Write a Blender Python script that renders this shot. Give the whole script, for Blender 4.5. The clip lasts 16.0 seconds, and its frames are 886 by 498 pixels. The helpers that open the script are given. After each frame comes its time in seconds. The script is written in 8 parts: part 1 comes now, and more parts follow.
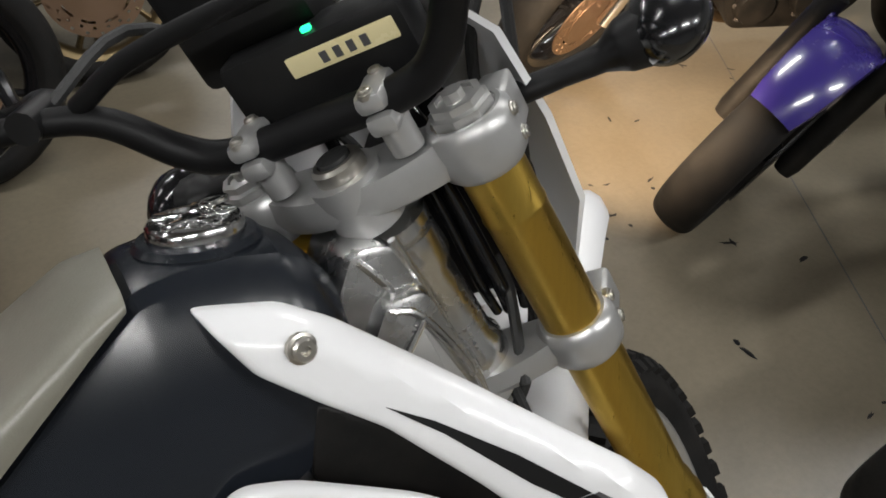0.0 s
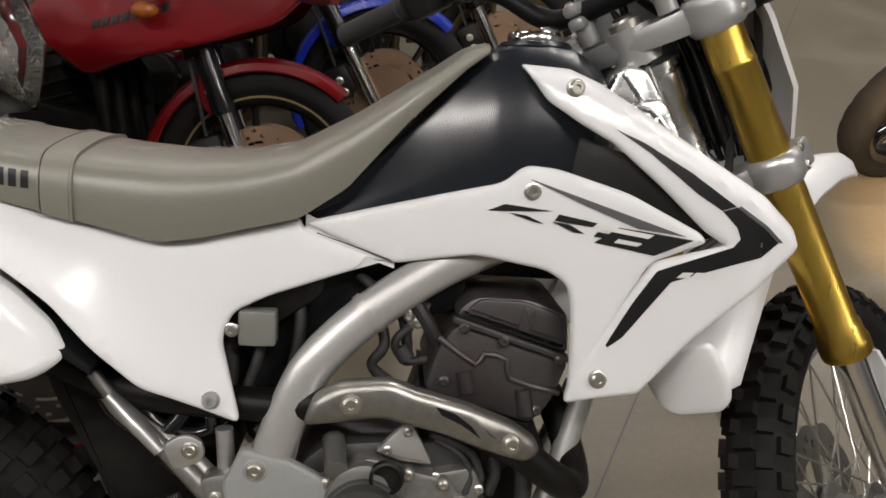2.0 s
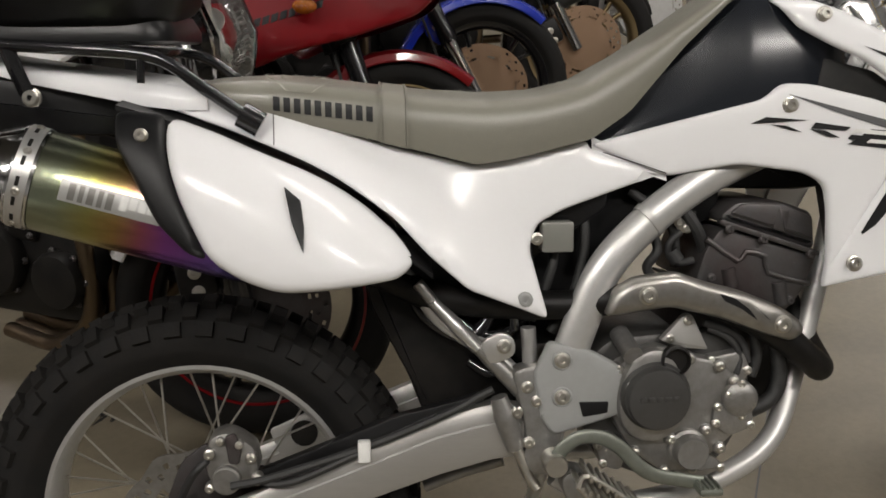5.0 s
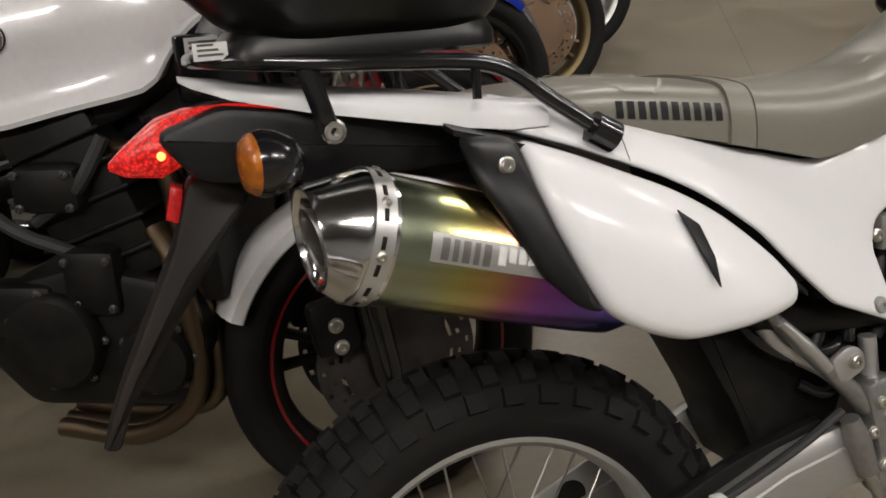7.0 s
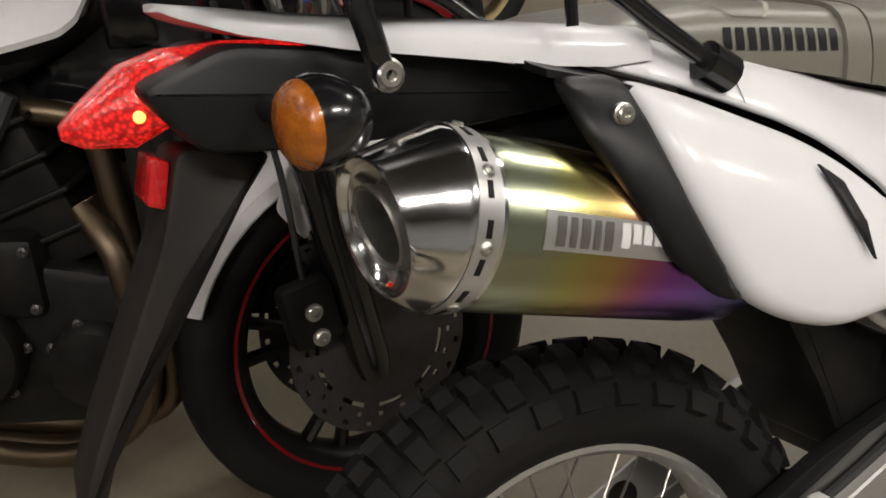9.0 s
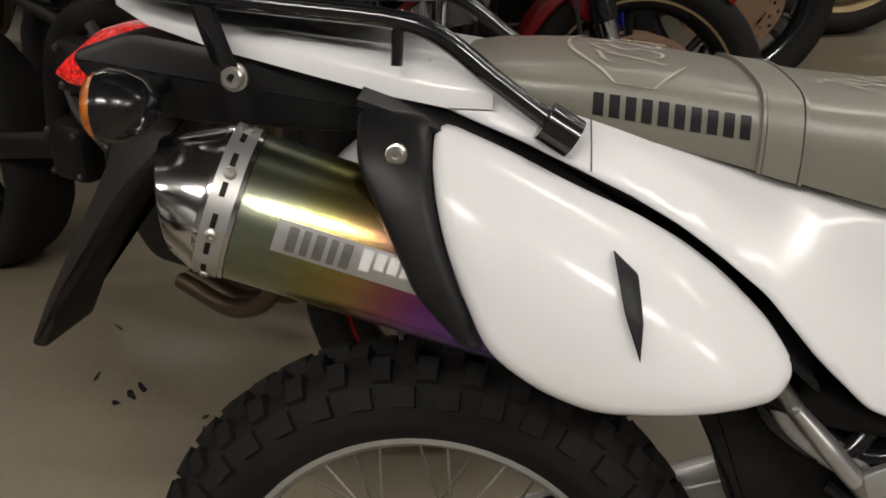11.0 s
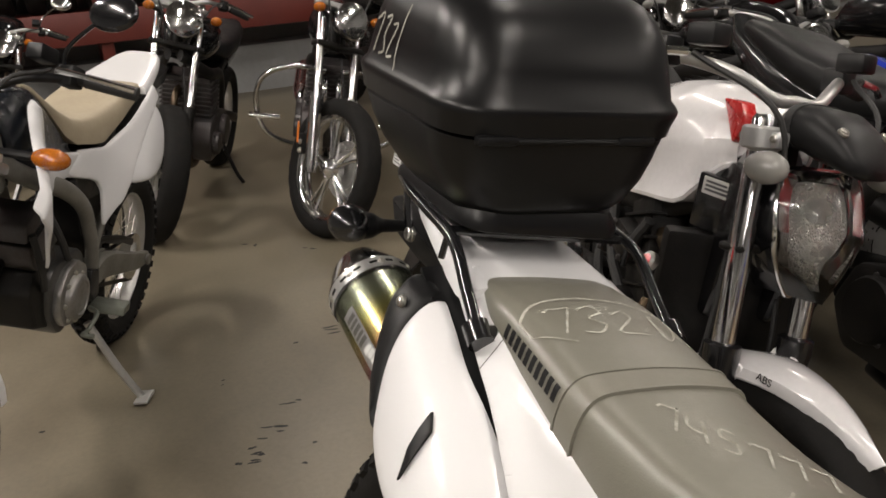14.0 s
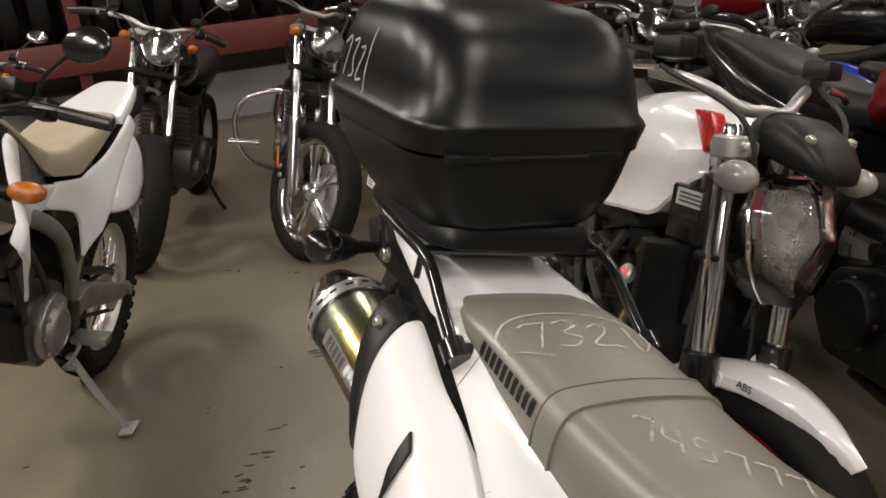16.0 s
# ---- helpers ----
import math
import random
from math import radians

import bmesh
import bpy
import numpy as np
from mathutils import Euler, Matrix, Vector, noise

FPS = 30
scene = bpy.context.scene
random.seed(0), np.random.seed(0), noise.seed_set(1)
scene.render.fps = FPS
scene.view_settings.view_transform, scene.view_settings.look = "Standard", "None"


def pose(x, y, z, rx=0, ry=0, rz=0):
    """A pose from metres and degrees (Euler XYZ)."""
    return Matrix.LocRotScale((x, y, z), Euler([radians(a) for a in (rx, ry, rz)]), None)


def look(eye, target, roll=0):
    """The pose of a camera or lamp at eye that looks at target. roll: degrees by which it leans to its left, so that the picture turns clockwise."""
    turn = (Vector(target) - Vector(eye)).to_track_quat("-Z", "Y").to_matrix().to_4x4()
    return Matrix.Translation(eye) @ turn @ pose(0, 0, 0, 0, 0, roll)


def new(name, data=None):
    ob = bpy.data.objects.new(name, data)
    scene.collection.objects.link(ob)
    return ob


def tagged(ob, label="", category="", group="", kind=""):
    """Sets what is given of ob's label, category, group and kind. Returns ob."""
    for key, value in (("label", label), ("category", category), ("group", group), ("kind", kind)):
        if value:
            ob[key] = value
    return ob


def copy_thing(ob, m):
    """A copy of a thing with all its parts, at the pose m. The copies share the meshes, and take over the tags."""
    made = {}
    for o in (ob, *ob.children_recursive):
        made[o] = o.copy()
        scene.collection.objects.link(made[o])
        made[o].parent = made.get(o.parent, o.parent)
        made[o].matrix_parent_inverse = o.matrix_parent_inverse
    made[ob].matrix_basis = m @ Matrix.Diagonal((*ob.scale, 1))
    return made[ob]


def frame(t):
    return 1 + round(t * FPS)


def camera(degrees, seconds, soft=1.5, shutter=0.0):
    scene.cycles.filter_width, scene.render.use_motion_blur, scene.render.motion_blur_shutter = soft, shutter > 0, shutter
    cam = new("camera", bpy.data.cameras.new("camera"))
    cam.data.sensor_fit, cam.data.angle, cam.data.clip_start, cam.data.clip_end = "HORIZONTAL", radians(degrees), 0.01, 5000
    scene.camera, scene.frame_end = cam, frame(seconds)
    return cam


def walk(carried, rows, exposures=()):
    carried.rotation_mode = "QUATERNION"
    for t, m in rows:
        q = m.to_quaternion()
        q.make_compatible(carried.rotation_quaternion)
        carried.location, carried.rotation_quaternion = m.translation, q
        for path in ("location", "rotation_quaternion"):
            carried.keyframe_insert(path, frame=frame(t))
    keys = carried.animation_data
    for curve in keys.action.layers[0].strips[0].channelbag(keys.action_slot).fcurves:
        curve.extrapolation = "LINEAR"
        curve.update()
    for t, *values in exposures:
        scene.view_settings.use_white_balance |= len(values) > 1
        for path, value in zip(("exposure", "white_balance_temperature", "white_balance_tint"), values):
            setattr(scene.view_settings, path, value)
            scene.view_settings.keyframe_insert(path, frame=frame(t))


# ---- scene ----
cam = camera(53.7, 16.0, soft=1.7)
ROWS = [
    (0.0, 0.8309, -0.165, 1.3637, 51.054, -2.614, -28.029),
    (0.5, 0.8023, -0.3357, 1.3557, 54.58, -0.611, -20.924),
    (1.0, 0.7741, -0.5102, 1.3487, 56.684, -0.679, -14.984),
    (1.5, 0.7716, -0.6369, 1.3232, 58.297, -0.013, -7.674),
    (2.0, 0.7636, -0.7413, 1.2872, 60.568, 0.646, -2.443),
    (2.5, 0.7073, -0.8471, 1.2547, 62.766, 0.862, -1.287),
    (3.0, 0.6515, -0.9355, 1.2527, 63.373, 1.76, -2.252),
    (5.5, 0.1886, -0.9342, 1.2594, 61.649, 4.348, -5.981),
    (6.0, -0.0249, -0.872, 1.2751, 61.443, 4.889, -10.081),
    (6.5, -0.1481, -0.7617, 1.2609, 61.16, 4.72, -13.35),
    (7.0, -0.2257, -0.6105, 1.2361, 60.9, 3.987, -18.401),
    (7.5, -0.2979, -0.4298, 1.184, 60.569, 1.187, -25.773),
    (8.0, -0.3232, -0.3325, 1.1586, 60.219, 0.752, -29.524),
    (10.5, -0.0601, -0.4628, 1.1872, 54.012, 5.293, -6.13),
    (11.0, 0.1718, -0.49, 1.2323, 54.529, 4.451, 5.659),
    (11.5, 0.4422, -0.4989, 1.2787, 60.697, 5.101, 21.881),
    (12.0, 0.6834, -0.4323, 1.2834, 62.206, 2.254, 38.993),
    (12.5, 0.8375, -0.3072, 1.3295, 65.062, 1.084, 50.607),
    (13.0, 0.9782, -0.2678, 1.3571, 67.592, 1.173, 61.771),
    (13.5, 1.0402, -0.2637, 1.3555, 68.016, 2.091, 66.745),
    (14.0, 1.0554, -0.2501, 1.3658, 69.454, 3.84, 66.05),
    (14.5, 1.0542, -0.2444, 1.3669, 70.179, 4.437, 65.224),
    (15.0, 1.0599, -0.2432, 1.367, 70.439, 4.495, 65.04),
    (15.5, 1.064, -0.2409, 1.3673, 70.614, 4.903, 64.839),
    (16.0, 1.0664, -0.2366, 1.3657, 70.588, 5.439, 64.553),
]
walk(cam, [(t, pose(x, y, z, rx, ry, rz)) for t, x, y, z, rx, ry, rz in ROWS],
     exposures=[(0.0, 0.24, 6050, 9), (0.5, 0.20, 6350, 14), (1.0, 0.20, 6350, 13), (3.0, 0.27, 6400, 12), (5.5, 0.19, 6450, 11), (7.0, 0.18, 6480, 12), (8.0, 0.30, 6500, 12), (10.5, 0.17, 6500, 11), (11.1, 0.04, 6550, 11), (11.5, 0.24, 6550, 11), (12.0, 0.30, 6600, 11), (13.0, 0.36, 6700, 13), (14.0, 0.42, 6700, 13), (16.0, 0.42, 6700, 13)])

# ---- light: a closed hall with rows of ceiling tubes ----
HALL = (-7.5, 9.0, -6.0, 9.0, 3.9)  # x0, x1, y0, y1, height
world = bpy.data.worlds.new("world")
scene.world = world
world.use_nodes = True
world.node_tree.nodes["Background"].inputs["Color"].default_value = (0.5, 0.52, 0.55, 1)
world.node_tree.nodes["Background"].inputs["Strength"].default_value = 0.006
TUBES = [(x, y) for x in (-6.0, -3.2, -0.4, 2.4, 5.2) for y in (-2.2, 1.5, 6.0)]
for tx, ty in TUBES:
    data = bpy.data.lights.new("tube_light", "AREA")
    data.shape, data.size, data.size_y = "RECTANGLE", 1.4, 0.16
    data.energy, data.color = (74.0 if ty < 0 else 48.0 if ty > 2 else 44.0 if tx > 1 else 24.0 if tx < -5 else 16.0) * (1.0 if abs(ty - 1.5) < 0.1 else 0.3 if tx < -5 else 0.6 if tx < -2 and ty > 0 else 1.0), (1.0, 0.95, 0.88)
    lamp = new("tube_light", data)
    lamp.matrix_world = pose(tx, ty, HALL[4] - 0.22)

# ---- materials ----
def mat(name, color, rough=0.5, metal=0.0, second=None, amount=0.25, scale=6.0, fine=90.0, bump=0.0, bump_scale=200.0,
        coat=0.0, emit=None, power=0.0, random_tint=0.0, stretch=(1, 1, 1), rough_var=0.12, transmission=0.0, alpha=1.0, spec=0.5):
    """A surface with variation at a broad and a fine scale, in object space."""
    m = bpy.data.materials.new(name)
    m.use_nodes = True
    nt = m.node_tree
    b = nt.nodes["Principled BSDF"]
    b.inputs["Metallic"].default_value = metal
    b.inputs["Coat Weight"].default_value = coat
    b.inputs["Coat Roughness"].default_value = 0.06
    b.inputs["Transmission Weight"].default_value = transmission
    b.inputs["Alpha"].default_value = alpha
    b.inputs["Specular IOR Level"].default_value = spec
    tc = nt.nodes.new("ShaderNodeTexCoord")
    mp = nt.nodes.new("ShaderNodeMapping")
    mp.inputs["Scale"].default_value = stretch
    nt.links.new(tc.outputs["Object"], mp.inputs["Vector"])
    n1 = nt.nodes.new("ShaderNodeTexNoise")
    n1.inputs["Scale"].default_value, n1.inputs["Detail"].default_value = scale, 4.0
    n2 = nt.nodes.new("ShaderNodeTexNoise")
    n2.inputs["Scale"].default_value, n2.inputs["Detail"].default_value = fine, 3.0
    for n in (n1, n2):
        nt.links.new(mp.outputs["Vector"], n.inputs["Vector"])
    add = nt.nodes.new("ShaderNodeMath")
    add.operation = "MULTIPLY_ADD"
    add.inputs[1].default_value = 0.45
    nt.links.new(n2.outputs["Fac"], add.inputs[0])
    nt.links.new(n1.outputs["Fac"], add.inputs[2])
    rmp = nt.nodes.new("ShaderNodeMapRange")
    rmp.inputs["From Min"].default_value, rmp.inputs["From Max"].default_value = 0.5, 0.95
    rmp.inputs["To Max"].default_value = amount
    nt.links.new(add.outputs[0], rmp.inputs["Value"])
    mix = nt.nodes.new("ShaderNodeMix")
    mix.data_type = "RGBA"
    second = second or tuple(c * 0.55 for c in color)
    mix.inputs["A"].default_value, mix.inputs["B"].default_value = (*color, 1), (*second, 1)
    nt.links.new(rmp.outputs["Result"], mix.inputs["Factor"])
    out = mix.outputs["Result"]
    if random_tint:
        info = nt.nodes.new("ShaderNodeObjectInfo")
        hsv = nt.nodes.new("ShaderNodeHueSaturation")
        mr = nt.nodes.new("ShaderNodeMapRange")
        mr.inputs["To Min"].default_value, mr.inputs["To Max"].default_value = 1 - random_tint, 1 + random_tint
        nt.links.new(info.outputs["Random"], mr.inputs["Value"])
        nt.links.new(mr.outputs["Result"], hsv.inputs["Value"])
        nt.links.new(out, hsv.inputs["Color"])
        out = hsv.outputs["Color"]
    nt.links.new(out, b.inputs["Base Color"])
    rr = nt.nodes.new("ShaderNodeMapRange")
    rr.inputs["From Min"].default_value, rr.inputs["From Max"].default_value = 0.4, 1.0
    rr.inputs["To Min"].default_value, rr.inputs["To Max"].default_value = max(0.02, rough - rough_var * rough), min(1, rough + rough_var)
    nt.links.new(add.outputs[0], rr.inputs["Value"])
    nt.links.new(rr.outputs["Result"], b.inputs["Roughness"])
    if bump:
        n3 = nt.nodes.new("ShaderNodeTexNoise")
        n3.inputs["Scale"].default_value, n3.inputs["Detail"].default_value = bump_scale, 2.0
        nt.links.new(mp.outputs["Vector"], n3.inputs["Vector"])
        bp = nt.nodes.new("ShaderNodeBump")
        bp.inputs["Strength"].default_value, bp.inputs["Distance"].default_value = bump, 0.002
        nt.links.new(n3.outputs["Fac"], bp.inputs["Height"])
        nt.links.new(bp.outputs["Normal"], b.inputs["Normal"])
    if emit:
        b.inputs["Emission Color"].default_value, b.inputs["Emission Strength"].default_value = (*emit, 1), power
    return m


WHITE = mat("white_plastic", (0.70, 0.70, 0.71), 0.42, second=(0.66, 0.66, 0.65), amount=0.12, scale=3, coat=0.45, rough_var=0.05, spec=0.3)
WHITE.node_tree.nodes["Principled BSDF"].inputs["Coat Roughness"].default_value = 0.14
WHITE_OLD = mat("aged_white_plastic", (0.74, 0.74, 0.72), 0.3, second=(0.55, 0.54, 0.5), amount=0.4, scale=5)
BLACK = mat("black_plastic", (0.0055, 0.0055, 0.006), 0.36, second=(0.016, 0.016, 0.016), amount=0.6, scale=9, bump=0.06, bump_scale=500, spec=0.25)
TANK = mat("satin_black_paint", (0.008, 0.010, 0.014), 0.25, second=(0.012, 0.014, 0.018), amount=0.3, scale=5, rough_var=0.03)
GLOSS_BLACK = mat("gloss_black_paint", (0.006, 0.006, 0.007), 0.12, second=(0.014, 0.014, 0.014), amount=0.4, coat=0.4)
RUBBER = mat("tyre_rubber", (0.006, 0.006, 0.006), 0.75, second=(0.018, 0.016, 0.014), amount=0.6, scale=14, bump=0.25, bump_scale=160, spec=0.2)
GRIP = mat("grip_rubber", (0.012, 0.012, 0.012), 0.6, second=(0.045, 0.045, 0.045), amount=0.5, bump=0.4, bump_scale=300)
SEAT = mat("grey_seat_vinyl", (0.178, 0.171, 0.140), 0.33, second=(0.145, 0.139, 0.114), amount=0.5, scale=7, bump=0.14, bump_scale=500, coat=0.3)
SEAT.node_tree.nodes["Principled BSDF"].inputs["Coat Roughness"].default_value = 0.3
SEAT_BAND = mat("beige_seat_vinyl", (0.19, 0.182, 0.150), 0.36, second=(0.16, 0.15, 0.125), amount=0.5, scale=7, bump=0.14, bump_scale=500)
TAN = mat("tan_seat_vinyl", (0.40, 0.34, 0.24), 0.5, second=(0.30, 0.25, 0.18), amount=0.5, scale=7, bump=0.2, bump_scale=420)
SILVER = mat("silver_painted_frame", (0.50, 0.50, 0.49), 0.34, 0.55, second=(0.38, 0.37, 0.35), amount=0.5, scale=9)
ALU = mat("brushed_aluminium", (0.62, 0.62, 0.61), 0.33, 0.85, second=(0.45, 0.44, 0.42), amount=0.5, scale=12, bump=0.05)
CLAMP = mat("silver_clamp_paint", (0.44, 0.44, 0.435), 0.3, 0.6, second=(0.34, 0.34, 0.335), amount=0.4, scale=20, bump=0.05)
POLISHED = mat("polished_aluminium", (0.72, 0.72, 0.71), 0.2, 1.0, second=(0.55, 0.55, 0.54), amount=0.5, scale=10, bump=0.08)
BARE = mat("bare_welded_aluminium", (0.80, 0.80, 0.79), 0.2, 1.0, second=(0.5, 0.5, 0.5), amount=0.5, scale=14, bump=0.5, bump_scale=45)
CAST = mat("cast_aluminium", (0.33, 0.325, 0.315), 0.34, 0.75, second=(0.14, 0.13, 0.115), amount=0.6, scale=16, bump=0.25, bump_scale=240)
GREY_PAINT = mat("grey_engine_paint", (0.075, 0.074, 0.074), 0.36, 0.5, second=(0.045, 0.027, 0.026), amount=0.6, scale=14, bump=0.2, bump_scale=240)
GREY_PLATE = mat("grey_plastic_guard", (0.27, 0.275, 0.27), 0.45, second=(0.2, 0.2, 0.19), amount=0.5, scale=8)
CHROME = mat("chrome", (0.82, 0.82, 0.82), 0.07, 1.0, second=(0.6, 0.6, 0.6), amount=0.3, scale=15)
STEEL = mat("zinc_steel", (0.55, 0.54, 0.5), 0.3, 0.95, second=(0.34, 0.3, 0.24), amount=0.5, scale=30)
GOLD = mat("gold_anodised_fork", (0.62, 0.42, 0.08), 0.27, 1.0, second=(0.5, 0.33, 0.07), amount=0.5, scale=6, stretch=(30, 30, 1))
GOLD_RIM = mat("dull_gold_rim", (0.20, 0.15, 0.075), 0.4, 0.8, second=(0.18, 0.13, 0.07), amount=0.5)
BRONZE = mat("copper_brown_disc", (0.30, 0.2, 0.13), 0.35, 0.9, second=(0.3, 0.2, 0.14), amount=0.5, scale=20)
HEADER = mat("heat_stained_pipe", (0.15, 0.11, 0.065), 0.35, 0.95, second=(0.12, 0.09, 0.07), amount=0.7, scale=10)
DARK = mat("dark_oily_metal", (0.0045, 0.0045, 0.0046), 0.45, 0.2, second=(0.016, 0.014, 0.012), amount=0.7, scale=20, bump=0.15, spec=0.28)
RED = mat("dark_red_paint", (0.17, 0.003, 0.006), 0.3, second=(0.12, 0.003, 0.005), amount=0.3, coat=0.7, spec=0.15)
BRIGHT_RED = mat("bright_red_paint", (0.55, 0.02, 0.02), 0.25, second=(0.4, 0.015, 0.015), amount=0.4, coat=0.4)
HEAT_STEEL = mat("sooted_steel", (0.36, 0.35, 0.33), 0.33, 0.9, second=(0.12, 0.11, 0.095), amount=0.6, scale=16)
PEDAL = mat("grey_green_forging", (0.21, 0.225, 0.195), 0.4, 0.6, second=(0.12, 0.125, 0.105), amount=0.6, scale=20)
SATIN = mat("satin_aluminium", (0.43, 0.425, 0.41), 0.45, 0.75, second=(0.40, 0.39, 0.37), amount=0.5, scale=9, stretch=(1, 6, 6), bump=0.04)
BLUE = mat("blue_paint", (0.01, 0.03, 0.36), 0.18, second=(0.01, 0.03, 0.36), amount=0.4, coat=0.6)
PURPLE = mat("purple_blue_paint", (0.03, 0.02, 0.15), 0.2, second=(0.02, 0.014, 0.1), amount=0.4, coat=0.6)
PEARL = mat("pearl_white_paint", (0.74, 0.73, 0.735), 0.16, second=(0.52, 0.51, 0.52), amount=0.4, scale=3, coat=0.7)
AMBER = mat("amber_lens", (0.50, 0.15, 0.012), 0.2, second=(0.22, 0.05, 0.004), amount=0.9, scale=60, fine=220, coat=0.5, bump=0.6, bump_scale=190)
RED_LIT = mat("lit_red_lens", (0.36, 0.008, 0.008), 0.2, second=(0.25, 0.005, 0.005), amount=0.4, coat=0.5)


def lit_lens(m):
    """Prism texture in a lit lamp: brighter cell centres, duller seams."""
    nt = m.node_tree
    b = nt.nodes["Principled BSDF"]
    tc, v, mr = (nt.nodes.new("ShaderNode" + k) for k in ("TexCoord", "TexVoronoi", "MapRange"))
    v.inputs["Scale"].default_value = 240.0
    mr.inputs["From Max"].default_value = 0.7
    mr.inputs["To Min"].default_value, mr.inputs["To Max"].default_value = 0.95, 0.12
    nt.links.new(tc.outputs["Object"], v.inputs["Vector"])
    nt.links.new(v.outputs["Distance"], mr.inputs["Value"])
    nt.links.new(mr.outputs["Result"], b.inputs["Emission Strength"])
    b.inputs["Emission Color"].default_value = (1.0, 0.025, 0.018, 1)
    bp = nt.nodes.new("ShaderNodeBump")
    bp.inputs["Strength"].default_value, bp.inputs["Distance"].default_value = 0.3, 0.0015
    nt.links.new(v.outputs["Distance"], bp.inputs["Height"])
    nt.links.new(bp.outputs["Normal"], b.inputs["Normal"])


lit_lens(RED_LIT)
RED_LENS = mat("red_lens", (0.6, 0.015, 0.015), 0.2, coat=0.5)
BULB = mat("glowing_bulb", (1, 0.5, 0.2), 0.3, emit=(1.0, 0.30, 0.06), power=3.0)
GREEN_LED = mat("green_indicator", (0.05, 0.8, 0.3), 0.3, emit=(0.05, 1.0, 0.3), power=2.0)
LCD = mat("lcd_screen", (0.50, 0.44, 0.26), 0.25, second=(0.42, 0.36, 0.2), amount=0.4, emit=(0.6, 0.5, 0.25), power=0.25)
CHALK = mat("white_chalk", (0.62, 0.61, 0.54), 0.9, second=(0.27, 0.26, 0.21), amount=0.95, scale=60, fine=500, alpha=0.7)
PRINT = mat("dark_print", (0.005, 0.005, 0.006), 0.4, second=(0.012, 0.012, 0.012), amount=0.4, spec=0.3)
GREY_PRINT = mat("grey_print", (0.07, 0.07, 0.075), 0.4, second=(0.1, 0.1, 0.1), amount=0.4)
LIGHT_PRINT = mat("pale_print", (0.7, 0.7, 0.68), 0.4, amount=0.2)
STICKER = mat("pale_sticker", (0.6, 0.6, 0.58), 0.5, amount=0.2)
TUBE_GLOW = mat("lit_tube", (1, 1, 1), 0.4, emit=(1.0, 0.93, 0.82), power=6.0)
CONCRETE_WALL = mat("painted_wall", (0.30, 0.305, 0.305), 0.8, second=(0.22, 0.22, 0.215), amount=0.6, scale=1.2, fine=25, bump=0.2, bump_scale=60)
CEILING = mat("ceiling_sheet", (0.10, 0.098, 0.094), 0.8, second=(0.07, 0.07, 0.066), amount=0.5, scale=1.0)
RACK_RED = mat("red_rack_paint", (0.15, 0.026, 0.018), 0.45, second=(0.08, 0.018, 0.014), amount=0.6, scale=3)
ORANGE_REFLECTOR = mat("orange_reflector", (0.7, 0.2, 0.03), 0.25, coat=0.4)


def titanium():
    """Heat-tinted silencer sleeve: straw to olive, gold, magenta and violet along its length."""
    m = bpy.data.materials.new("heat_tinted_titanium")
    m.use_nodes = True
    nt = m.node_tree
    b = nt.nodes["Principled BSDF"]
    b.inputs["Metallic"].default_value, b.inputs["Roughness"].default_value = 1.0, 0.24
    b.inputs["Anisotropic"].default_value = 0.4
    tc = nt.nodes.new("ShaderNodeTexCoord")
    sep = nt.nodes.new("ShaderNodeSeparateXYZ")
    nt.links.new(tc.outputs["Object"], sep.inputs[0])
    n = nt.nodes.new("ShaderNodeTexNoise")
    n.inputs["Scale"].default_value = 9.0
    nt.links.new(tc.outputs["Object"], n.inputs["Vector"])
    ma = nt.nodes.new("ShaderNodeMath")
    ma.operation = "MULTIPLY_ADD"
    ma.inputs[1].default_value = 0.05
    nt.links.new(n.outputs["Fac"], ma.inputs[0])
    nt.links.new(sep.outputs["Z"], ma.inputs[2])
    mr = nt.nodes.new("ShaderNodeMapRange")
    mr.inputs["From Min"].default_value, mr.inputs["From Max"].default_value = -0.01, 0.30
    nt.links.new(ma.outputs[0], mr.inputs["Value"])
    cr = nt.nodes.new("ShaderNodeValToRGB")
    stops = [(0.0, (0.40, 0.42, 0.34)), (0.3, (0.38, 0.42, 0.29)), (0.42, (0.46, 0.43, 0.15)), (0.52, (0.50, 0.33, 0.13)),
             (0.60, (0.42, 0.13, 0.20)), (0.72, (0.27, 0.08, 0.40)), (1.0, (0.1, 0.08, 0.34))]
    while len(cr.color_ramp.elements) < len(stops):
        cr.color_ramp.elements.new(0.5)
    for el, (at, c) in zip(cr.color_ramp.elements, stops):
        el.position, el.color = at, (*c, 1)
    nt.links.new(mr.outputs["Result"], cr.inputs["Fac"])
    nt.links.new(cr.outputs["Color"], b.inputs["Base Color"])
    return m


TITAN = titanium()


def facets():
    """Chrome broken into small facets, as in a lamp's reflector."""
    m = mat("faceted_chrome", (0.92, 0.92, 0.90), 0.22, 0.55, amount=0.1)
    nt = m.node_tree
    v = nt.nodes.new("ShaderNodeTexVoronoi")
    v.inputs["Scale"].default_value = 34.0
    bp = nt.nodes.new("ShaderNodeBump")
    bp.inputs["Strength"].default_value, bp.inputs["Distance"].default_value = 1.0, 0.012
    nt.links.new(v.outputs["Distance"], bp.inputs["Height"])
    nt.links.new(bp.outputs["Normal"], nt.nodes["Principled BSDF"].inputs["Normal"])
    return m


FACET = facets()


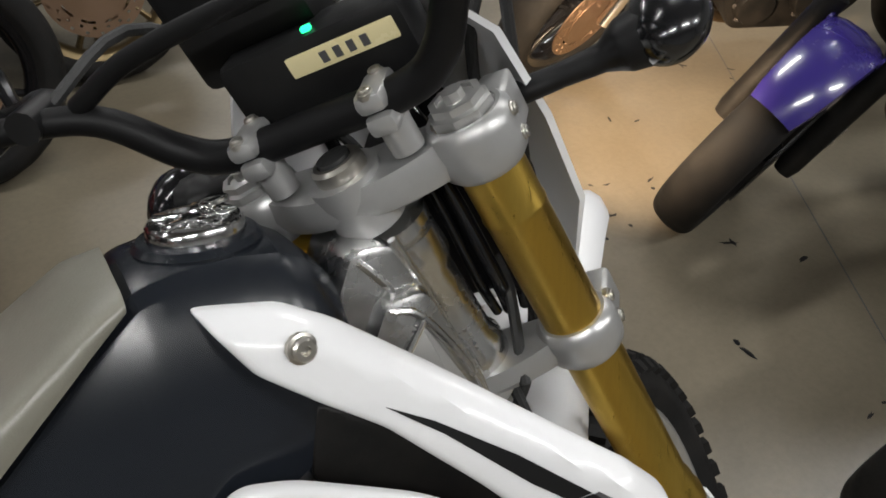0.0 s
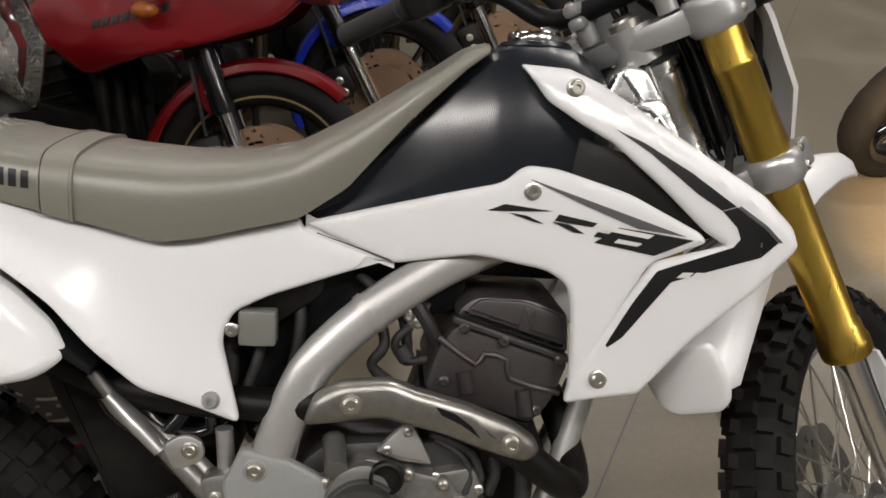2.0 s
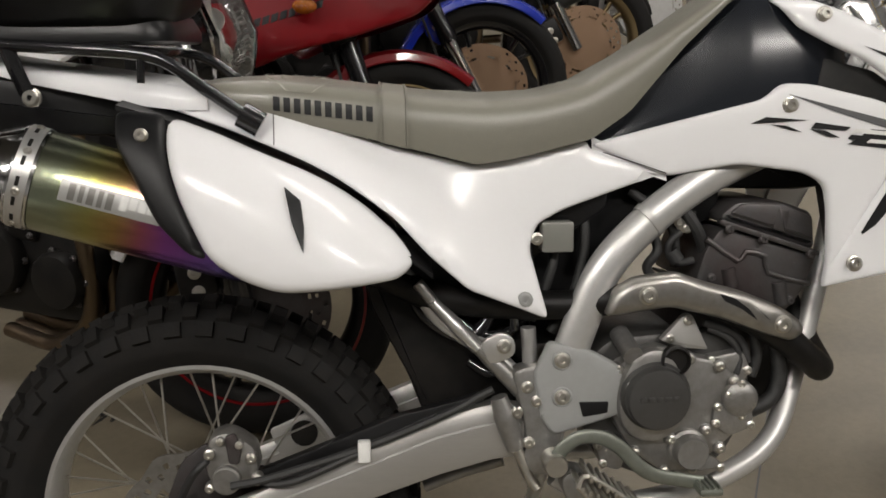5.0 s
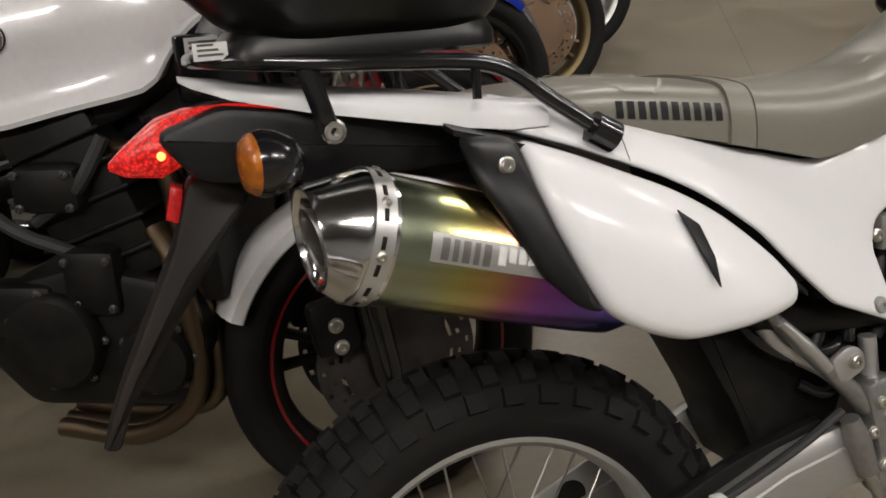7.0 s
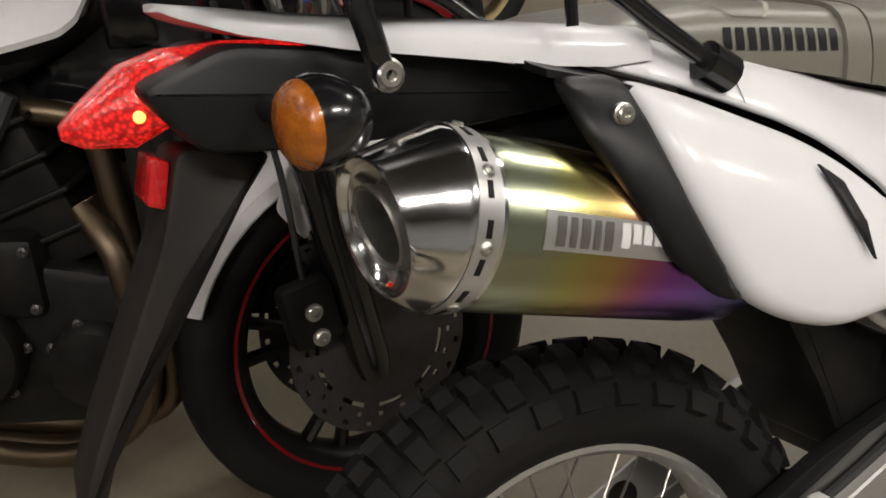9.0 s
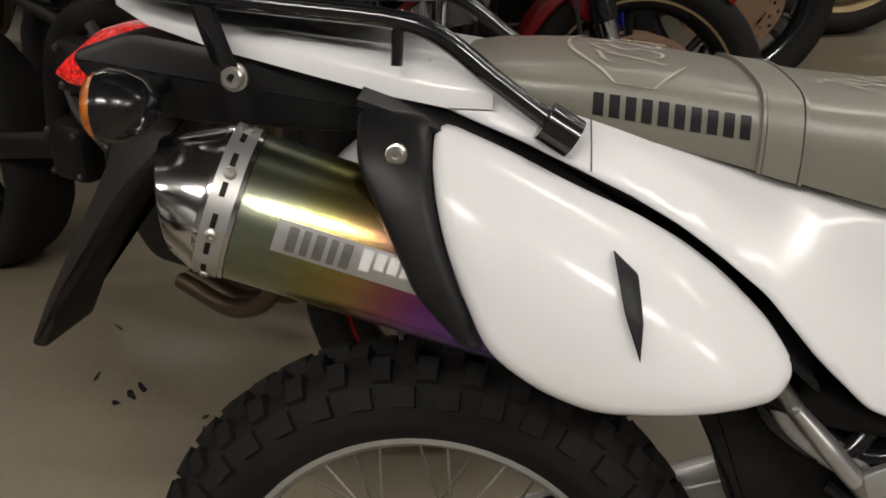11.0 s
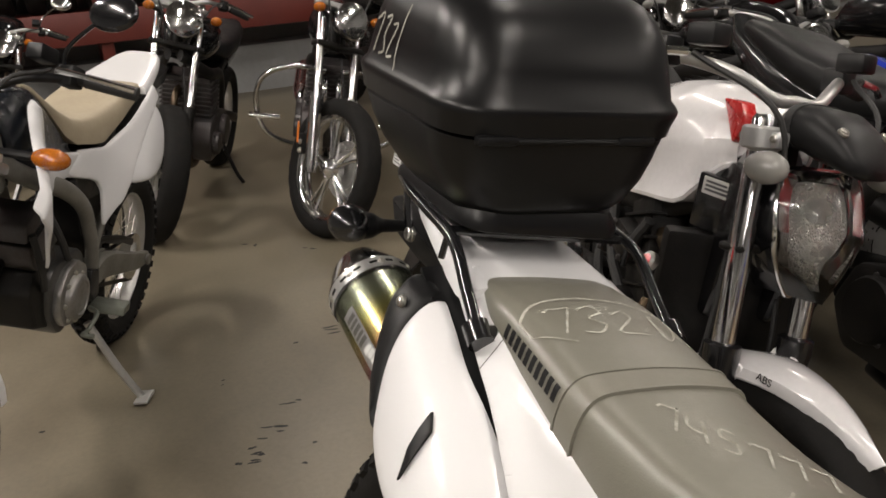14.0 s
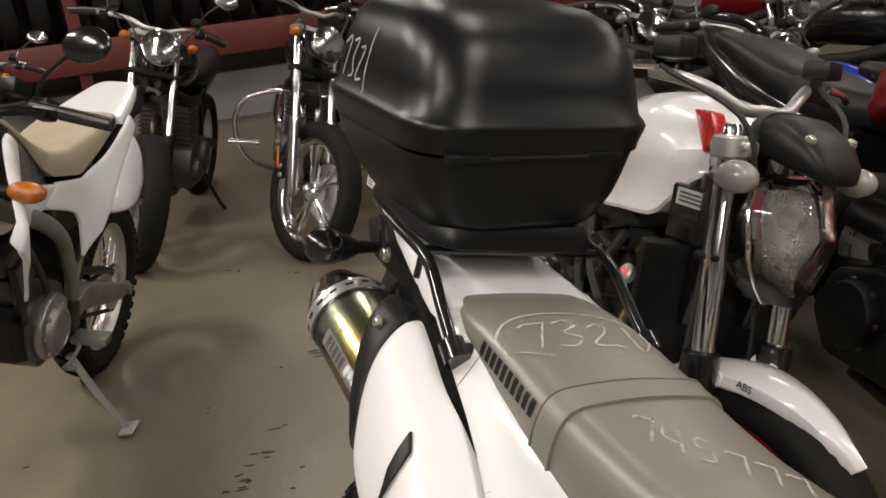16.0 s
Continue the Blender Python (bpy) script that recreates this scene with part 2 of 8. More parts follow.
def thin_lens(name, tint):
    """A thin clear moulding: it lets light straight through and reflects more at grazing angles."""
    m = bpy.data.materials.new(name)
    m.use_nodes = True
    nt = m.node_tree
    nt.nodes.remove(nt.nodes["Principled BSDF"])
    clear, gloss, mix, fr = (nt.nodes.new("ShaderNode" + k) for k in ("BsdfTransparent", "BsdfGlossy", "MixShader", "Fresnel"))
    clear.inputs["Color"].default_value = (*tint, 1)
    gloss.inputs["Roughness"].default_value = 0.05
    fr.inputs["IOR"].default_value = 1.5
    nt.links.new(fr.outputs["Fac"], mix.inputs["Fac"])
    nt.links.new(clear.outputs[0], mix.inputs[1])
    nt.links.new(gloss.outputs[0], mix.inputs[2])
    nt.links.new(mix.outputs[0], nt.nodes["Material Output"].inputs["Surface"])
    return m


LENS = thin_lens("clear_lamp_lens", (0.96, 0.96, 0.95))
CASE = mat("scuffed_case_plastic", (0.0045, 0.0045, 0.005), 0.31, second=(0.008, 0.008, 0.008), amount=0.3, scale=6, rough_var=0.05, spec=0.3)
HANDLE = mat("matt_black_bar", (0.004, 0.004, 0.0045), 0.42, second=(0.008, 0.008, 0.008), amount=0.5, spec=0.2)
COVER_GREY = mat("grey_cover_paint", (0.085, 0.084, 0.082), 0.32, 0.55, second=(0.05, 0.048, 0.045), amount=0.5, scale=18, bump=0.12, bump_scale=300)
# near-black with brown mottling, for the plate bracket
BROWN_BLACK = mat("dusty_black_plastic", (0.007, 0.006, 0.0055), 0.5, second=(0.03, 0.023, 0.018), amount=0.6, scale=9, spec=0.25)
CLEAR_SIGNAL = mat("clear_ribbed_signal", (0.27, 0.265, 0.25), 0.15, second=(0.25, 0.24, 0.22), amount=0.5, scale=40, coat=0.5)


def floor_material():
    """Sealed concrete: pale trowel clouds, darker scuffs, fine grit and a soft sheen."""
    m = bpy.data.materials.new("sealed_concrete")
    m.use_nodes = True
    nt = m.node_tree
    b = nt.nodes["Principled BSDF"]
    tc = nt.nodes.new("ShaderNodeTexCoord")
    def noise_node(scale, detail, rough=0.55, dist=0.0):
        n = nt.nodes.new("ShaderNodeTexNoise")
        n.inputs["Scale"].default_value, n.inputs["Detail"].default_value = scale, detail
        n.inputs["Roughness"].default_value, n.inputs["Distortion"].default_value = rough, dist
        nt.links.new(tc.outputs["Object"], n.inputs["Vector"])
        return n
    def ramp(src, lo, hi, c0, c1):
        r = nt.nodes.new("ShaderNodeValToRGB")
        r.color_ramp.elements[0].position, r.color_ramp.elements[1].position = lo, hi
        r.color_ramp.elements[0].color, r.color_ramp.elements[1].color = (*c0, 1), (*c1, 1)
        nt.links.new(src, r.inputs["Fac"])
        return r
    def mul(a, c, f):
        x = nt.nodes.new("ShaderNodeMix")
        x.data_type, x.blend_type = "RGBA", "MULTIPLY"
        x.inputs["Factor"].default_value = f
        nt.links.new(a, x.inputs["A"])
        nt.links.new(c, x.inputs["B"])
        return x.outputs["Result"]
    broad = noise_node(1.7, 7, 0.66, 0.6)
    grit = noise_node(55, 4, 0.7)
    scuff = noise_node(7, 8, 0.75, 1.2)
    c = ramp(broad.outputs["Fac"], 0.3, 0.72, (0.134, 0.113, 0.079), (0.198, 0.171, 0.122)).outputs["Color"]
    c = mul(c, ramp(grit.outputs["Fac"], 0.3, 0.6, (0.82, 0.82, 0.82), (1, 1, 1)).outputs["Color"], 0.7)
    c = mul(c, ramp(scuff.outputs["Fac"], 0.26, 0.36, (0.55, 0.54, 0.52), (1, 1, 1)).outputs["Color"], 0.6)
    nt.links.new(c, b.inputs["Base Color"])
    r = ramp(broad.outputs["Fac"], 0.3, 0.7, (0.30, 0.30, 0.30), (0.42, 0.42, 0.42))
    nt.links.new(r.outputs["Color"], b.inputs["Roughness"])
    bp = nt.nodes.new("ShaderNodeBump")
    bp.inputs["Strength"].default_value, bp.inputs["Distance"].default_value = 0.12, 0.003
    nt.links.new(grit.outputs["Fac"], bp.inputs["Height"])
    nt.links.new(bp.outputs["Normal"], b.inputs["Normal"])
    return m


FLOOR = floor_material()


# ---- mesh helpers ----
from mathutils.geometry import delaunay_2d_cdt


def part(name, bm, material, parent=None, label="", smooth=40, m=None):
    """Links a bmesh as one mesh object, under a thing or a part."""
    me = bpy.data.meshes.new(name)
    bmesh.ops.recalc_face_normals(bm, faces=bm.faces)
    bm.to_mesh(me)
    bm.free()
    if smooth:
        me.polygons.foreach_set("use_smooth", [True] * len(me.polygons))
        me.set_sharp_from_angle(angle=radians(smooth))
    me.materials.append(material)
    ob = new(name, me)
    if parent is not None:
        ob.parent = parent
    if m is not None:
        ob.matrix_local = m
    if label:
        ob["label"] = label
    return ob


def again(ob, m, parent=None):
    """One more object on the same mesh."""
    o = new(ob.name.split(".")[0], ob.data)
    o.parent = parent or ob.parent
    o.matrix_local = m
    if "label" in ob:
        o["label"] = ob["label"]
    return o


def thing(name, label, category, m, group="", kind=""):
    return_ob = new(name)
    return_ob.empty_display_size = 0.1
    return_ob.matrix_world = m
    return tagged(return_ob, label, category, group, kind)


def rings(bm, sections, cap=True, closed=False):
    """Skins rings of equal count; adds to bm."""
    vs = [[bm.verts.new(p) for p in s] for s in sections]
    n = len(vs[0])
    pairs = list(zip(vs, vs[1:])) + ([(vs[-1], vs[0])] if closed else [])
    for a, b in pairs:
        for i in range(n):
            j = (i + 1) % n
            bm.faces.new((a[i], a[j], b[j], b[i]))
    if cap and not closed:
        bm.faces.new(vs[0][::-1])
        bm.faces.new(vs[-1])
    return bm


def smooth_path(pts, steps=6):
    """Catmull-Rom through the points."""
    pts = [Vector(p) for p in pts]
    if len(pts) < 3:
        return pts
    ext = [pts[0] * 2 - pts[1], *pts, pts[-1] * 2 - pts[-2]]
    out = []
    for i in range(1, len(ext) - 2):
        p0, p1, p2, p3 = ext[i - 1:i + 3]
        for k in range(steps):
            t = k / steps
            out.append(0.5 * ((2 * p1) + (p2 - p0) * t + (2 * p0 - 5 * p1 + 4 * p2 - p3) * t * t + (3 * p1 - p0 - 3 * p2 + p3) * t ** 3))
    return out + [pts[-1]]


def tube(bm, pts, r, n=12, steps=6, flat=None, cap=True):
    """A tube along a smoothed path; r a number or one per given point; flat=(wide, high) squashes the section."""
    path = smooth_path(pts, steps)
    rs = [r] * len(path) if isinstance(r, (int, float)) else list(np.interp(np.linspace(0, 1, len(path)), np.linspace(0, 1, len(r)), r))
    secs, ref = [], None
    for i, p in enumerate(path):
        d = (path[min(i + 1, len(path) - 1)] - path[max(i - 1, 0)]).normalized()
        if ref is None:
            ref = Vector((0, 1, 0)) if abs(d.y) < 0.8 else Vector((0, 0, 1))
        side = (ref - d * ref.dot(d)).normalized()
        ref = side
        up = d.cross(side)
        w, h = flat or (1, 1)
        secs.append([p + side * (math.cos(2 * math.pi * k / n) * rs[i] * w) + up * (math.sin(2 * math.pi * k / n) * rs[i] * h) for k in range(n)])
    return rings(bm, secs, cap)


def lathe(bm, profile, n=32, axis="z", m=None, cap=True, closed=False, wobble=None):
    """Turns (radius, height) pairs round an axis."""
    secs = []
    for r, h in profile:
        ring = []
        for k in range(n):
            a = 2 * math.pi * k / n
            c, s = math.cos(a) * r, math.sin(a) * r
            p = {"z": (c, s, h), "y": (c, h, s), "x": (h, c, s)}[axis]
            ring.append(m @ Vector(p) if m else Vector(p))
        secs.append(ring)
    return rings(bm, secs, cap, closed)


def box(bm, lo, hi, bevel=0.0, m=None, seg=2):
    lo, hi = Vector(lo), Vector(hi)
    g = bmesh.ops.create_cube(bm, size=1.0, matrix=Matrix.LocRotScale((lo + hi) / 2, None, hi - lo))
    if bevel:
        edges = list({e for v in g["verts"] for e in v.link_edges})
        r = bmesh.ops.bevel(bm, geom=edges, offset=bevel, segments=seg, affect="EDGES", profile=0.5)
        vs = list({v for f in r["faces"] for v in f.verts} | {v for v in g["verts"] if v.is_valid})
    else:
        vs = g["verts"]
    if m is not None:
        bmesh.ops.transform(bm, matrix=m, verts=vs)
    return bm


def fillet(pts, r, n=4):
    """Rounds the corners of a closed outline; r a number, or one per corner."""
    out, k = [], len(pts)
    for i, p in enumerate(pts):
        a, p, b = Vector(pts[i - 1]), Vector(p), Vector(pts[(i + 1) % k])
        rad = r if isinstance(r, (int, float)) else r[i]
        cut = min(rad, (a - p).length * 0.45, (b - p).length * 0.45)
        if cut < 1e-4:
            out.append(p)
            continue
        s, e = p + (a - p).normalized() * cut, p + (b - p).normalized() * cut
        for j in range(n + 1):
            t = j / n
            out.append(s * (1 - t) ** 2 + p * 2 * t * (1 - t) + e * t * t)
    return out


def inside(pts, x, y):
    """Which of the points (x, y) lie in a closed outline, and how far from its edge."""
    a, b = pts, np.roll(pts, -1, axis=0)
    px, py = x[:, None], y[:, None]
    cross = ((a[:, 1] > py) != (b[:, 1] > py)) & (px < (b[:, 0] - a[:, 0]) * (py - a[:, 1]) / (b[:, 1] - a[:, 1] + 1e-12) + a[:, 0])
    d = b - a
    t = np.clip(((px - a[:, 0]) * d[:, 0] + (py - a[:, 1]) * d[:, 1]) / ((d ** 2).sum(1) + 1e-12), 0, 1)
    far = np.hypot(px - a[:, 0] - t * d[:, 0], py - a[:, 1] - t * d[:, 1]).min(1)
    return cross.sum(1) % 2 == 1, far


def panel(outline, depth, thick=0.003, edge=0.006, grid=0.03, corner=0.01, side=-1):
    """A moulded panel: an outline in the x-z plane laid on the surface y = depth(x, z), with a rolled edge and real thickness.
    side -1: it faces the machine's right."""
    pts = np.array([(p.x, p.y) for p in fillet([Vector((p[0], p[1])) for p in outline], corner)])
    fine = []
    for p, q in zip(pts, np.roll(pts, -1, axis=0)):
        steps = max(1, int(np.hypot(*(q - p)) / (grid * 0.6)))
        fine += [p + (q - p) * k / steps for k in range(steps)]
    pts = np.array(fine)
    run = [pts]
    dense = np.concatenate([pts + (np.roll(pts, -1, axis=0) - pts) * f for f in (0, 0.5)])
    d = np.roll(pts, -1, axis=0) - np.roll(pts, 1, axis=0)
    nrm = np.stack([-d[:, 1], d[:, 0]], 1) / (np.hypot(d[:, 0], d[:, 1])[:, None] + 1e-9)
    for off in (0.12, 0.4, 0.9):
        for sgn in (1, -1):
            q = pts + nrm * edge * off * sgn
            ok, far = inside(pts, q[:, 0], q[:, 1])
            run.append(q[ok & (far > edge * off * 0.85)])
    gx, gz = np.meshgrid(np.arange(pts[:, 0].min(), pts[:, 0].max(), grid * 0.6), np.arange(pts[:, 1].min(), pts[:, 1].max(), grid * 0.6))
    q = np.stack([gx.ravel(), gz.ravel()], 1)
    ok, far = inside(pts, q[:, 0], q[:, 1])
    run.append(q[ok & (far > edge * 1.5)])
    allp = np.concatenate(run)
    n = len(pts)
    vs, _, faces, *_ = delaunay_2d_cdt([Vector(v) for v in allp], [(i, (i + 1) % n) for i in range(n)], [], 1, 1e-6)
    xy = np.array([(v.x, v.y) for v in vs])
    _, far = inside(pts, xy[:, 0], xy[:, 1])
    t = np.clip(1 - far / max(edge, 1e-6), 0, 1)
    drop = edge * (1 - np.sqrt(1 - t * t * 0.98))
    bm = bmesh.new()
    front = [bm.verts.new((x, depth(x, z) - side * dr, z)) for (x, z), dr in zip(xy, drop)]
    back = [bm.verts.new((v.co.x, v.co.y - side * thick, v.co.z)) for v in front]
    for f in faces:
        bm.faces.new([front[i] for i in f])
        bm.faces.new([back[i] for i in reversed(f)])
    count = {}
    for f in faces:
        for i, j in zip(f, f[1:] + f[:1]):
            count[min(i, j), max(i, j)] = count.get((min(i, j), max(i, j)), 0) + 1
    for (i, j), c in count.items():
        if c == 1:
            bm.faces.new((front[i], front[j], back[j], back[i]))
    return bm


def strip(bm, path, wide, normal, lift=0.0008):
    """A flat painted or chalked stroke along points; normal a vector or function of the point."""
    left, right = [], []
    for i, p in enumerate(path):
        d = (path[min(i + 1, len(path) - 1)] - path[max(i - 1, 0)]).normalized()
        nrm = normal(p) if callable(normal) else normal
        s = d.cross(nrm).normalized() * wide / 2
        q = p + nrm * lift
        left.append(bm.verts.new(q + s))
        right.append(bm.verts.new(q - s))
    for i in range(len(path) - 1):
        bm.faces.new((left[i], left[i + 1], right[i + 1], right[i]))
    return bm


def screw(parent, at, r=0.008, axis=(0, -1, 0), material=None, name="bolt"):
    """A domed socket bolt, facing along axis."""
    q = Vector(axis).to_track_quat("Z", "Y").to_matrix().to_4x4()
    key = ("bolt", round(r, 4), (material or STEEL).name)
    m = Matrix.Translation(at) @ q
    if key in SHARED:
        return again(SHARED[key], m, parent)
    bm = bmesh.new()
    lathe(bm, [(r * 1.25, -0.004), (r * 1.25, 0.0), (r, 0.0008), (r, r * 0.45), (r * 0.8, r * 0.62), (r * 0.42, r * 0.62), (r * 0.38, r * 0.2)], 12)
    SHARED[key] = part(name, bm, material or STEEL, parent, m=m)
    return SHARED[key]


SHARED = {}


# ---- the hall ----
def slab(name, lo, hi, material, kind="structure"):
    return tagged(part(name, box(bmesh.new(), lo, hi), material, smooth=0), kind=kind)


X0, X1, Y0, Y1, TOP = HALL
floor = tagged(slab("floor", (X0 - 0.2, Y0 - 0.2, -0.2), (X1 + 0.2, Y1 + 0.2, 0.0), FLOOR), "pale grey sealed concrete floor with dark scuffs", "floor")
tagged(slab("wall_west", (X0 - 0.2, Y0 - 0.2, 0), (X0, Y1 + 0.2, TOP), CONCRETE_WALL), "grey painted hall wall", "wall")
tagged(slab("wall_east", (X1, Y0 - 0.2, 0), (X1 + 0.2, Y1 + 0.2, TOP), CONCRETE_WALL), "grey painted hall wall", "wall")
tagged(slab("wall_south", (X0, Y0 - 0.2, 0), (X1, Y0, TOP), CONCRETE_WALL), "grey painted hall wall", "wall")
tagged(slab("wall_north", (X0, Y1, 0), (X1, Y1 + 0.2, TOP), CONCRETE_WALL), "grey painted hall wall", "wall")
tagged(slab("ceiling", (X0 - 0.2, Y0 - 0.2, TOP), (X1 + 0.2, Y1 + 0.2, TOP + 0.2), CEILING), "dull grey sheet ceiling", "ceiling")
bm = bmesh.new()
box(bm, (-0.75, -0.09, 0.06), (0.75, 0.09, 0.16), 0.01)
fixture = thing("ceiling_light", "lit white tube batten on the ceiling", "ceiling light", pose(*TUBES[0], TOP - 0.16), "ceiling lights")
part("housing", bm, WHITE_OLD, fixture)
for side in (-1, 1):
    bm = bmesh.new()
    tube(bm, [(-0.7, side * 0.045, 0.035), (0.7, side * 0.045, 0.035)], 0.014, 8)
    part("fluorescent_tube", bm, TUBE_GLOW, fixture, "glowing white tube")
for spot in TUBES[1:]:
    copy_thing(fixture, pose(*spot, TOP - 0.16))

# low plinth and red racking along the far wall, tyres on it
tagged(slab("plinth", (X0 + 0.002, -3.2, 0.0), (X0 + 0.34, 5.6, 0.42), CONCRETE_WALL), "low pale concrete plinth along the wall", "plinth")
rack = thing("storage_rack", "dark red steel storage rack against the wall", "rack", pose(X0 + 0.5, 0, 0))
for y in (-3.2, 0.15, 2.6, 5.4):
    for x in (-0.40, 0.2):
        part("upright", box(bmesh.new(), (x - 0.04, y - 0.05, 0.421 if x < -0.1 else 0.0), (x + 0.04, y + 0.05, 2.6), 0.006), RACK_RED, rack)
for z in (0.62, 1.50, 2.3):
    part("beam", box(bmesh.new(), (0.24, -3.25, z), (0.29, 5.45, z + 0.26), 0.008), RACK_RED, rack)
    part("shelf", box(bmesh.new(), (-0.48, -3.25, z + 0.2), (0.236, 5.45, z + 0.24)), RACK_RED, rack)


# ---- wheels ----
def polar_plate(bm, r0, r1, n, rows, gone, half, waves=0, wave=0.0):
    """A round plate of polar cells round the y axis, with some cells left open."""
    grid = {}
    for s in (-1, 1):
        for i in range(n):
            for j in range(rows + 1):
                r = r0 + (r1 - r0) * j / rows
                a = 2 * math.pi * i / n
                if waves and j == rows:
                    r += wave * math.cos(waves * a)
                grid[s, i, j] = bm.verts.new((math.cos(a) * r, s * half, math.sin(a) * r))
    solid = lambda i, j: 0 <= j < rows and not gone(i % n, j)
    for i in range(n):
        k = (i + 1) % n
        for j in range(rows):
            if not solid(i, j):
                continue
            for s in (-1, 1):
                bm.faces.new([grid[s, i, j], grid[s, k, j], grid[s, k, j + 1], grid[s, i, j + 1]][::s])
            for (di, dj), (p, q) in {(0, -1): ((i, j), (k, j)), (0, 1): ((i, j + 1), (k, j + 1)), (-1, 0): ((i, j), (i, j + 1)), (1, 0): ((k, j), (k, j + 1))}.items():
                if not solid(i + di, j + dj):
                    bm.faces.new((grid[-1, *p], grid[-1, *q], grid[1, *q], grid[1, *p]))
    return bm


def tyre_section(R, rim_r, half, crown=0.5, n=18):
    """The closed outline of a tyre as (radius, across)."""
    pts = []
    for k in range(n + 1):
        a = math.pi * (-0.62 + 1.24 * k / n)
        hgt = (R - rim_r)
        pts.append((rim_r + hgt * 0.48 + hgt * 0.52 * math.copysign(abs(math.cos(a)) ** 0.8, math.cos(a)), half * math.copysign(abs(math.sin(a)) ** 0.85, math.sin(a))))
    return [(rim_r - 0.004, -half * 0.55)] + pts + [(rim_r - 0.004, half * 0.55)]


def knob_tyre(parent, m, R, rim_r, half, count, rows, size):
    """A block-pattern tyre with each tread block a piece; rows: (across angle in degrees, offset along, width, length)."""
    deep = 0.012
    bm = bmesh.new()
    lathe(bm, tyre_section(R - deep, rim_r, half), 64, "y", cap=False, closed=True)
    carcass = part("tyre", bm, RUBBER, parent, "black knobbly tyre with block tread", m=m)
    for across, off, wide, long in rows:
        bm = bmesh.new()
        vs = bmesh.ops.create_cube(bm, size=1.0, matrix=Matrix.Diagonal((deep * 2.2, size * wide, size * long, 1)))["verts"]
        for v in vs:
            if v.co.x > 0:
                v.co.y *= 0.88
                v.co.z *= 0.88
        first, t = None, radians(across)
        at = Matrix.Translation((R - deep - half * 0.92 + half * 0.92 * math.cos(t), half * 0.96 * math.sin(t), 0)) @ Matrix.Rotation(t, 4, "Z")
        for i in range(count):
            mm = Matrix.Rotation(-2 * math.pi * (i + off) / count, 4, "Y") @ at
            first = part("tread_block", bm, RUBBER, carcass, smooth=0, m=mm) if first is None else again(first, mm, carcass) and first
    return carcass


def road_tyre(R, rim_r, half, count=26):
    """A road tyre with cut grooves sloping across the tread."""
    bm = bmesh.new()
    sec = tyre_section(R, rim_r, half, n=22)
    lathe(bm, sec, 104, "y", cap=False, closed=True)
    bm.verts.ensure_lookup_table()
    n, k = 104, len(sec)
    for j, (r, y) in enumerate(sec):
        if r < rim_r + (R - rim_r) * 0.62:
            continue
        for i in range(n):
            ph = (i + (abs(y) / half) * 5.0 * (1 if y > 0 else -1)) % (n / count * 1.0)
            if ph < 1.0 and abs(y) > half * 0.1:
                v = bm.verts[j * n + i]
                v.co.x *= (r - 0.004) / r
                v.co.z *= (r - 0.004) / r
    return bm


def spoke_wheel(parent, m, R, rim_r, half, rim_mat, disc_r, disc_side, spokes=36, hub_r=0.032, hub_half=0.042):
    """rim (the part) > hub, brake disc, each spoke."""
    bm = bmesh.new()
    w = half * 0.62
    prof = [(rim_r + 0.012, -w), (rim_r + 0.012, -w + 0.003), (rim_r + 0.001, -w + 0.005), (rim_r - 0.004, -w * 0.5), (rim_r - 0.007, 0), (rim_r - 0.004, w * 0.5), (rim_r + 0.001, w - 0.005), (rim_r + 0.012, w - 0.003), (rim_r + 0.012, w),
            (rim_r - 0.006, w), (rim_r - 0.014, w * 0.75), (rim_r - 0.018, 0), (rim_r - 0.014, -w * 0.75), (rim_r - 0.006, -w)]
    lathe(bm, prof, 72, "y", cap=False, closed=True)
    rim = part("wheel", bm, rim_mat, parent, "spoked wheel with silver rim", m=m)
    bm = bmesh.new()
    h = hub_half
    lathe(bm, [(0.012, -h - 0.03), (0.02, -h - 0.028), (0.02, -h), (hub_r * 1.45, -h), (hub_r * 1.45, -h + 0.008), (hub_r * 0.8, -h + 0.014), (hub_r * 0.72, 0), (hub_r * 0.8, h - 0.014), (hub_r * 1.45, h - 0.008), (hub_r * 1.45, h), (0.02, h), (0.02, h + 0.028), (0.012, h + 0.03)], 28, "y")
    part("hub", bm, CAST, rim, "cast aluminium hub")
    bm = bmesh.new()
    n = 72
    polar_plate(bm, hub_r * 0.8, disc_r, n, 9, lambda i, j: (1 <= j <= 4 and i % 12 > 2) or (j == 6 and i % 4 == 1) or (j == 7 and i % 4 == 3), 0.0022, 9, 0.004)
    part("brake_disc", bm, HEAT_STEEL, rim, "drilled wave brake disc", m=pose(0, disc_side * (h + 0.012), 0))
    bm = bmesh.new()
    tube(bm, [(0, 0, 0), (0, 0, 1)], 0.0017, 6)
    first = None
    for i in range(spokes):
        s = 1 if i % 2 else -1
        a = 2 * math.pi * (i + 0.5) / spokes
        lead = (1 if (i // 2) % 2 else -1) * 1.15
        p = Vector((math.cos(a + lead) * hub_r * 1.3, s * (h - 0.004), math.sin(a + lead) * hub_r * 1.3))
        q = Vector((math.cos(a) * (rim_r - 0.012), s * 0.006, math.sin(a) * (rim_r - 0.012)))
        mm = Matrix.Translation(p) @ (q - p).to_track_quat("Z", "Y").to_matrix().to_4x4() @ Matrix.Diagonal((1, 1, (q - p).length, 1))
        if first is None:
            first = part("spoke", bm, STEEL, rim, m=mm)
        else:
            again(first, mm, rim)
    return rim


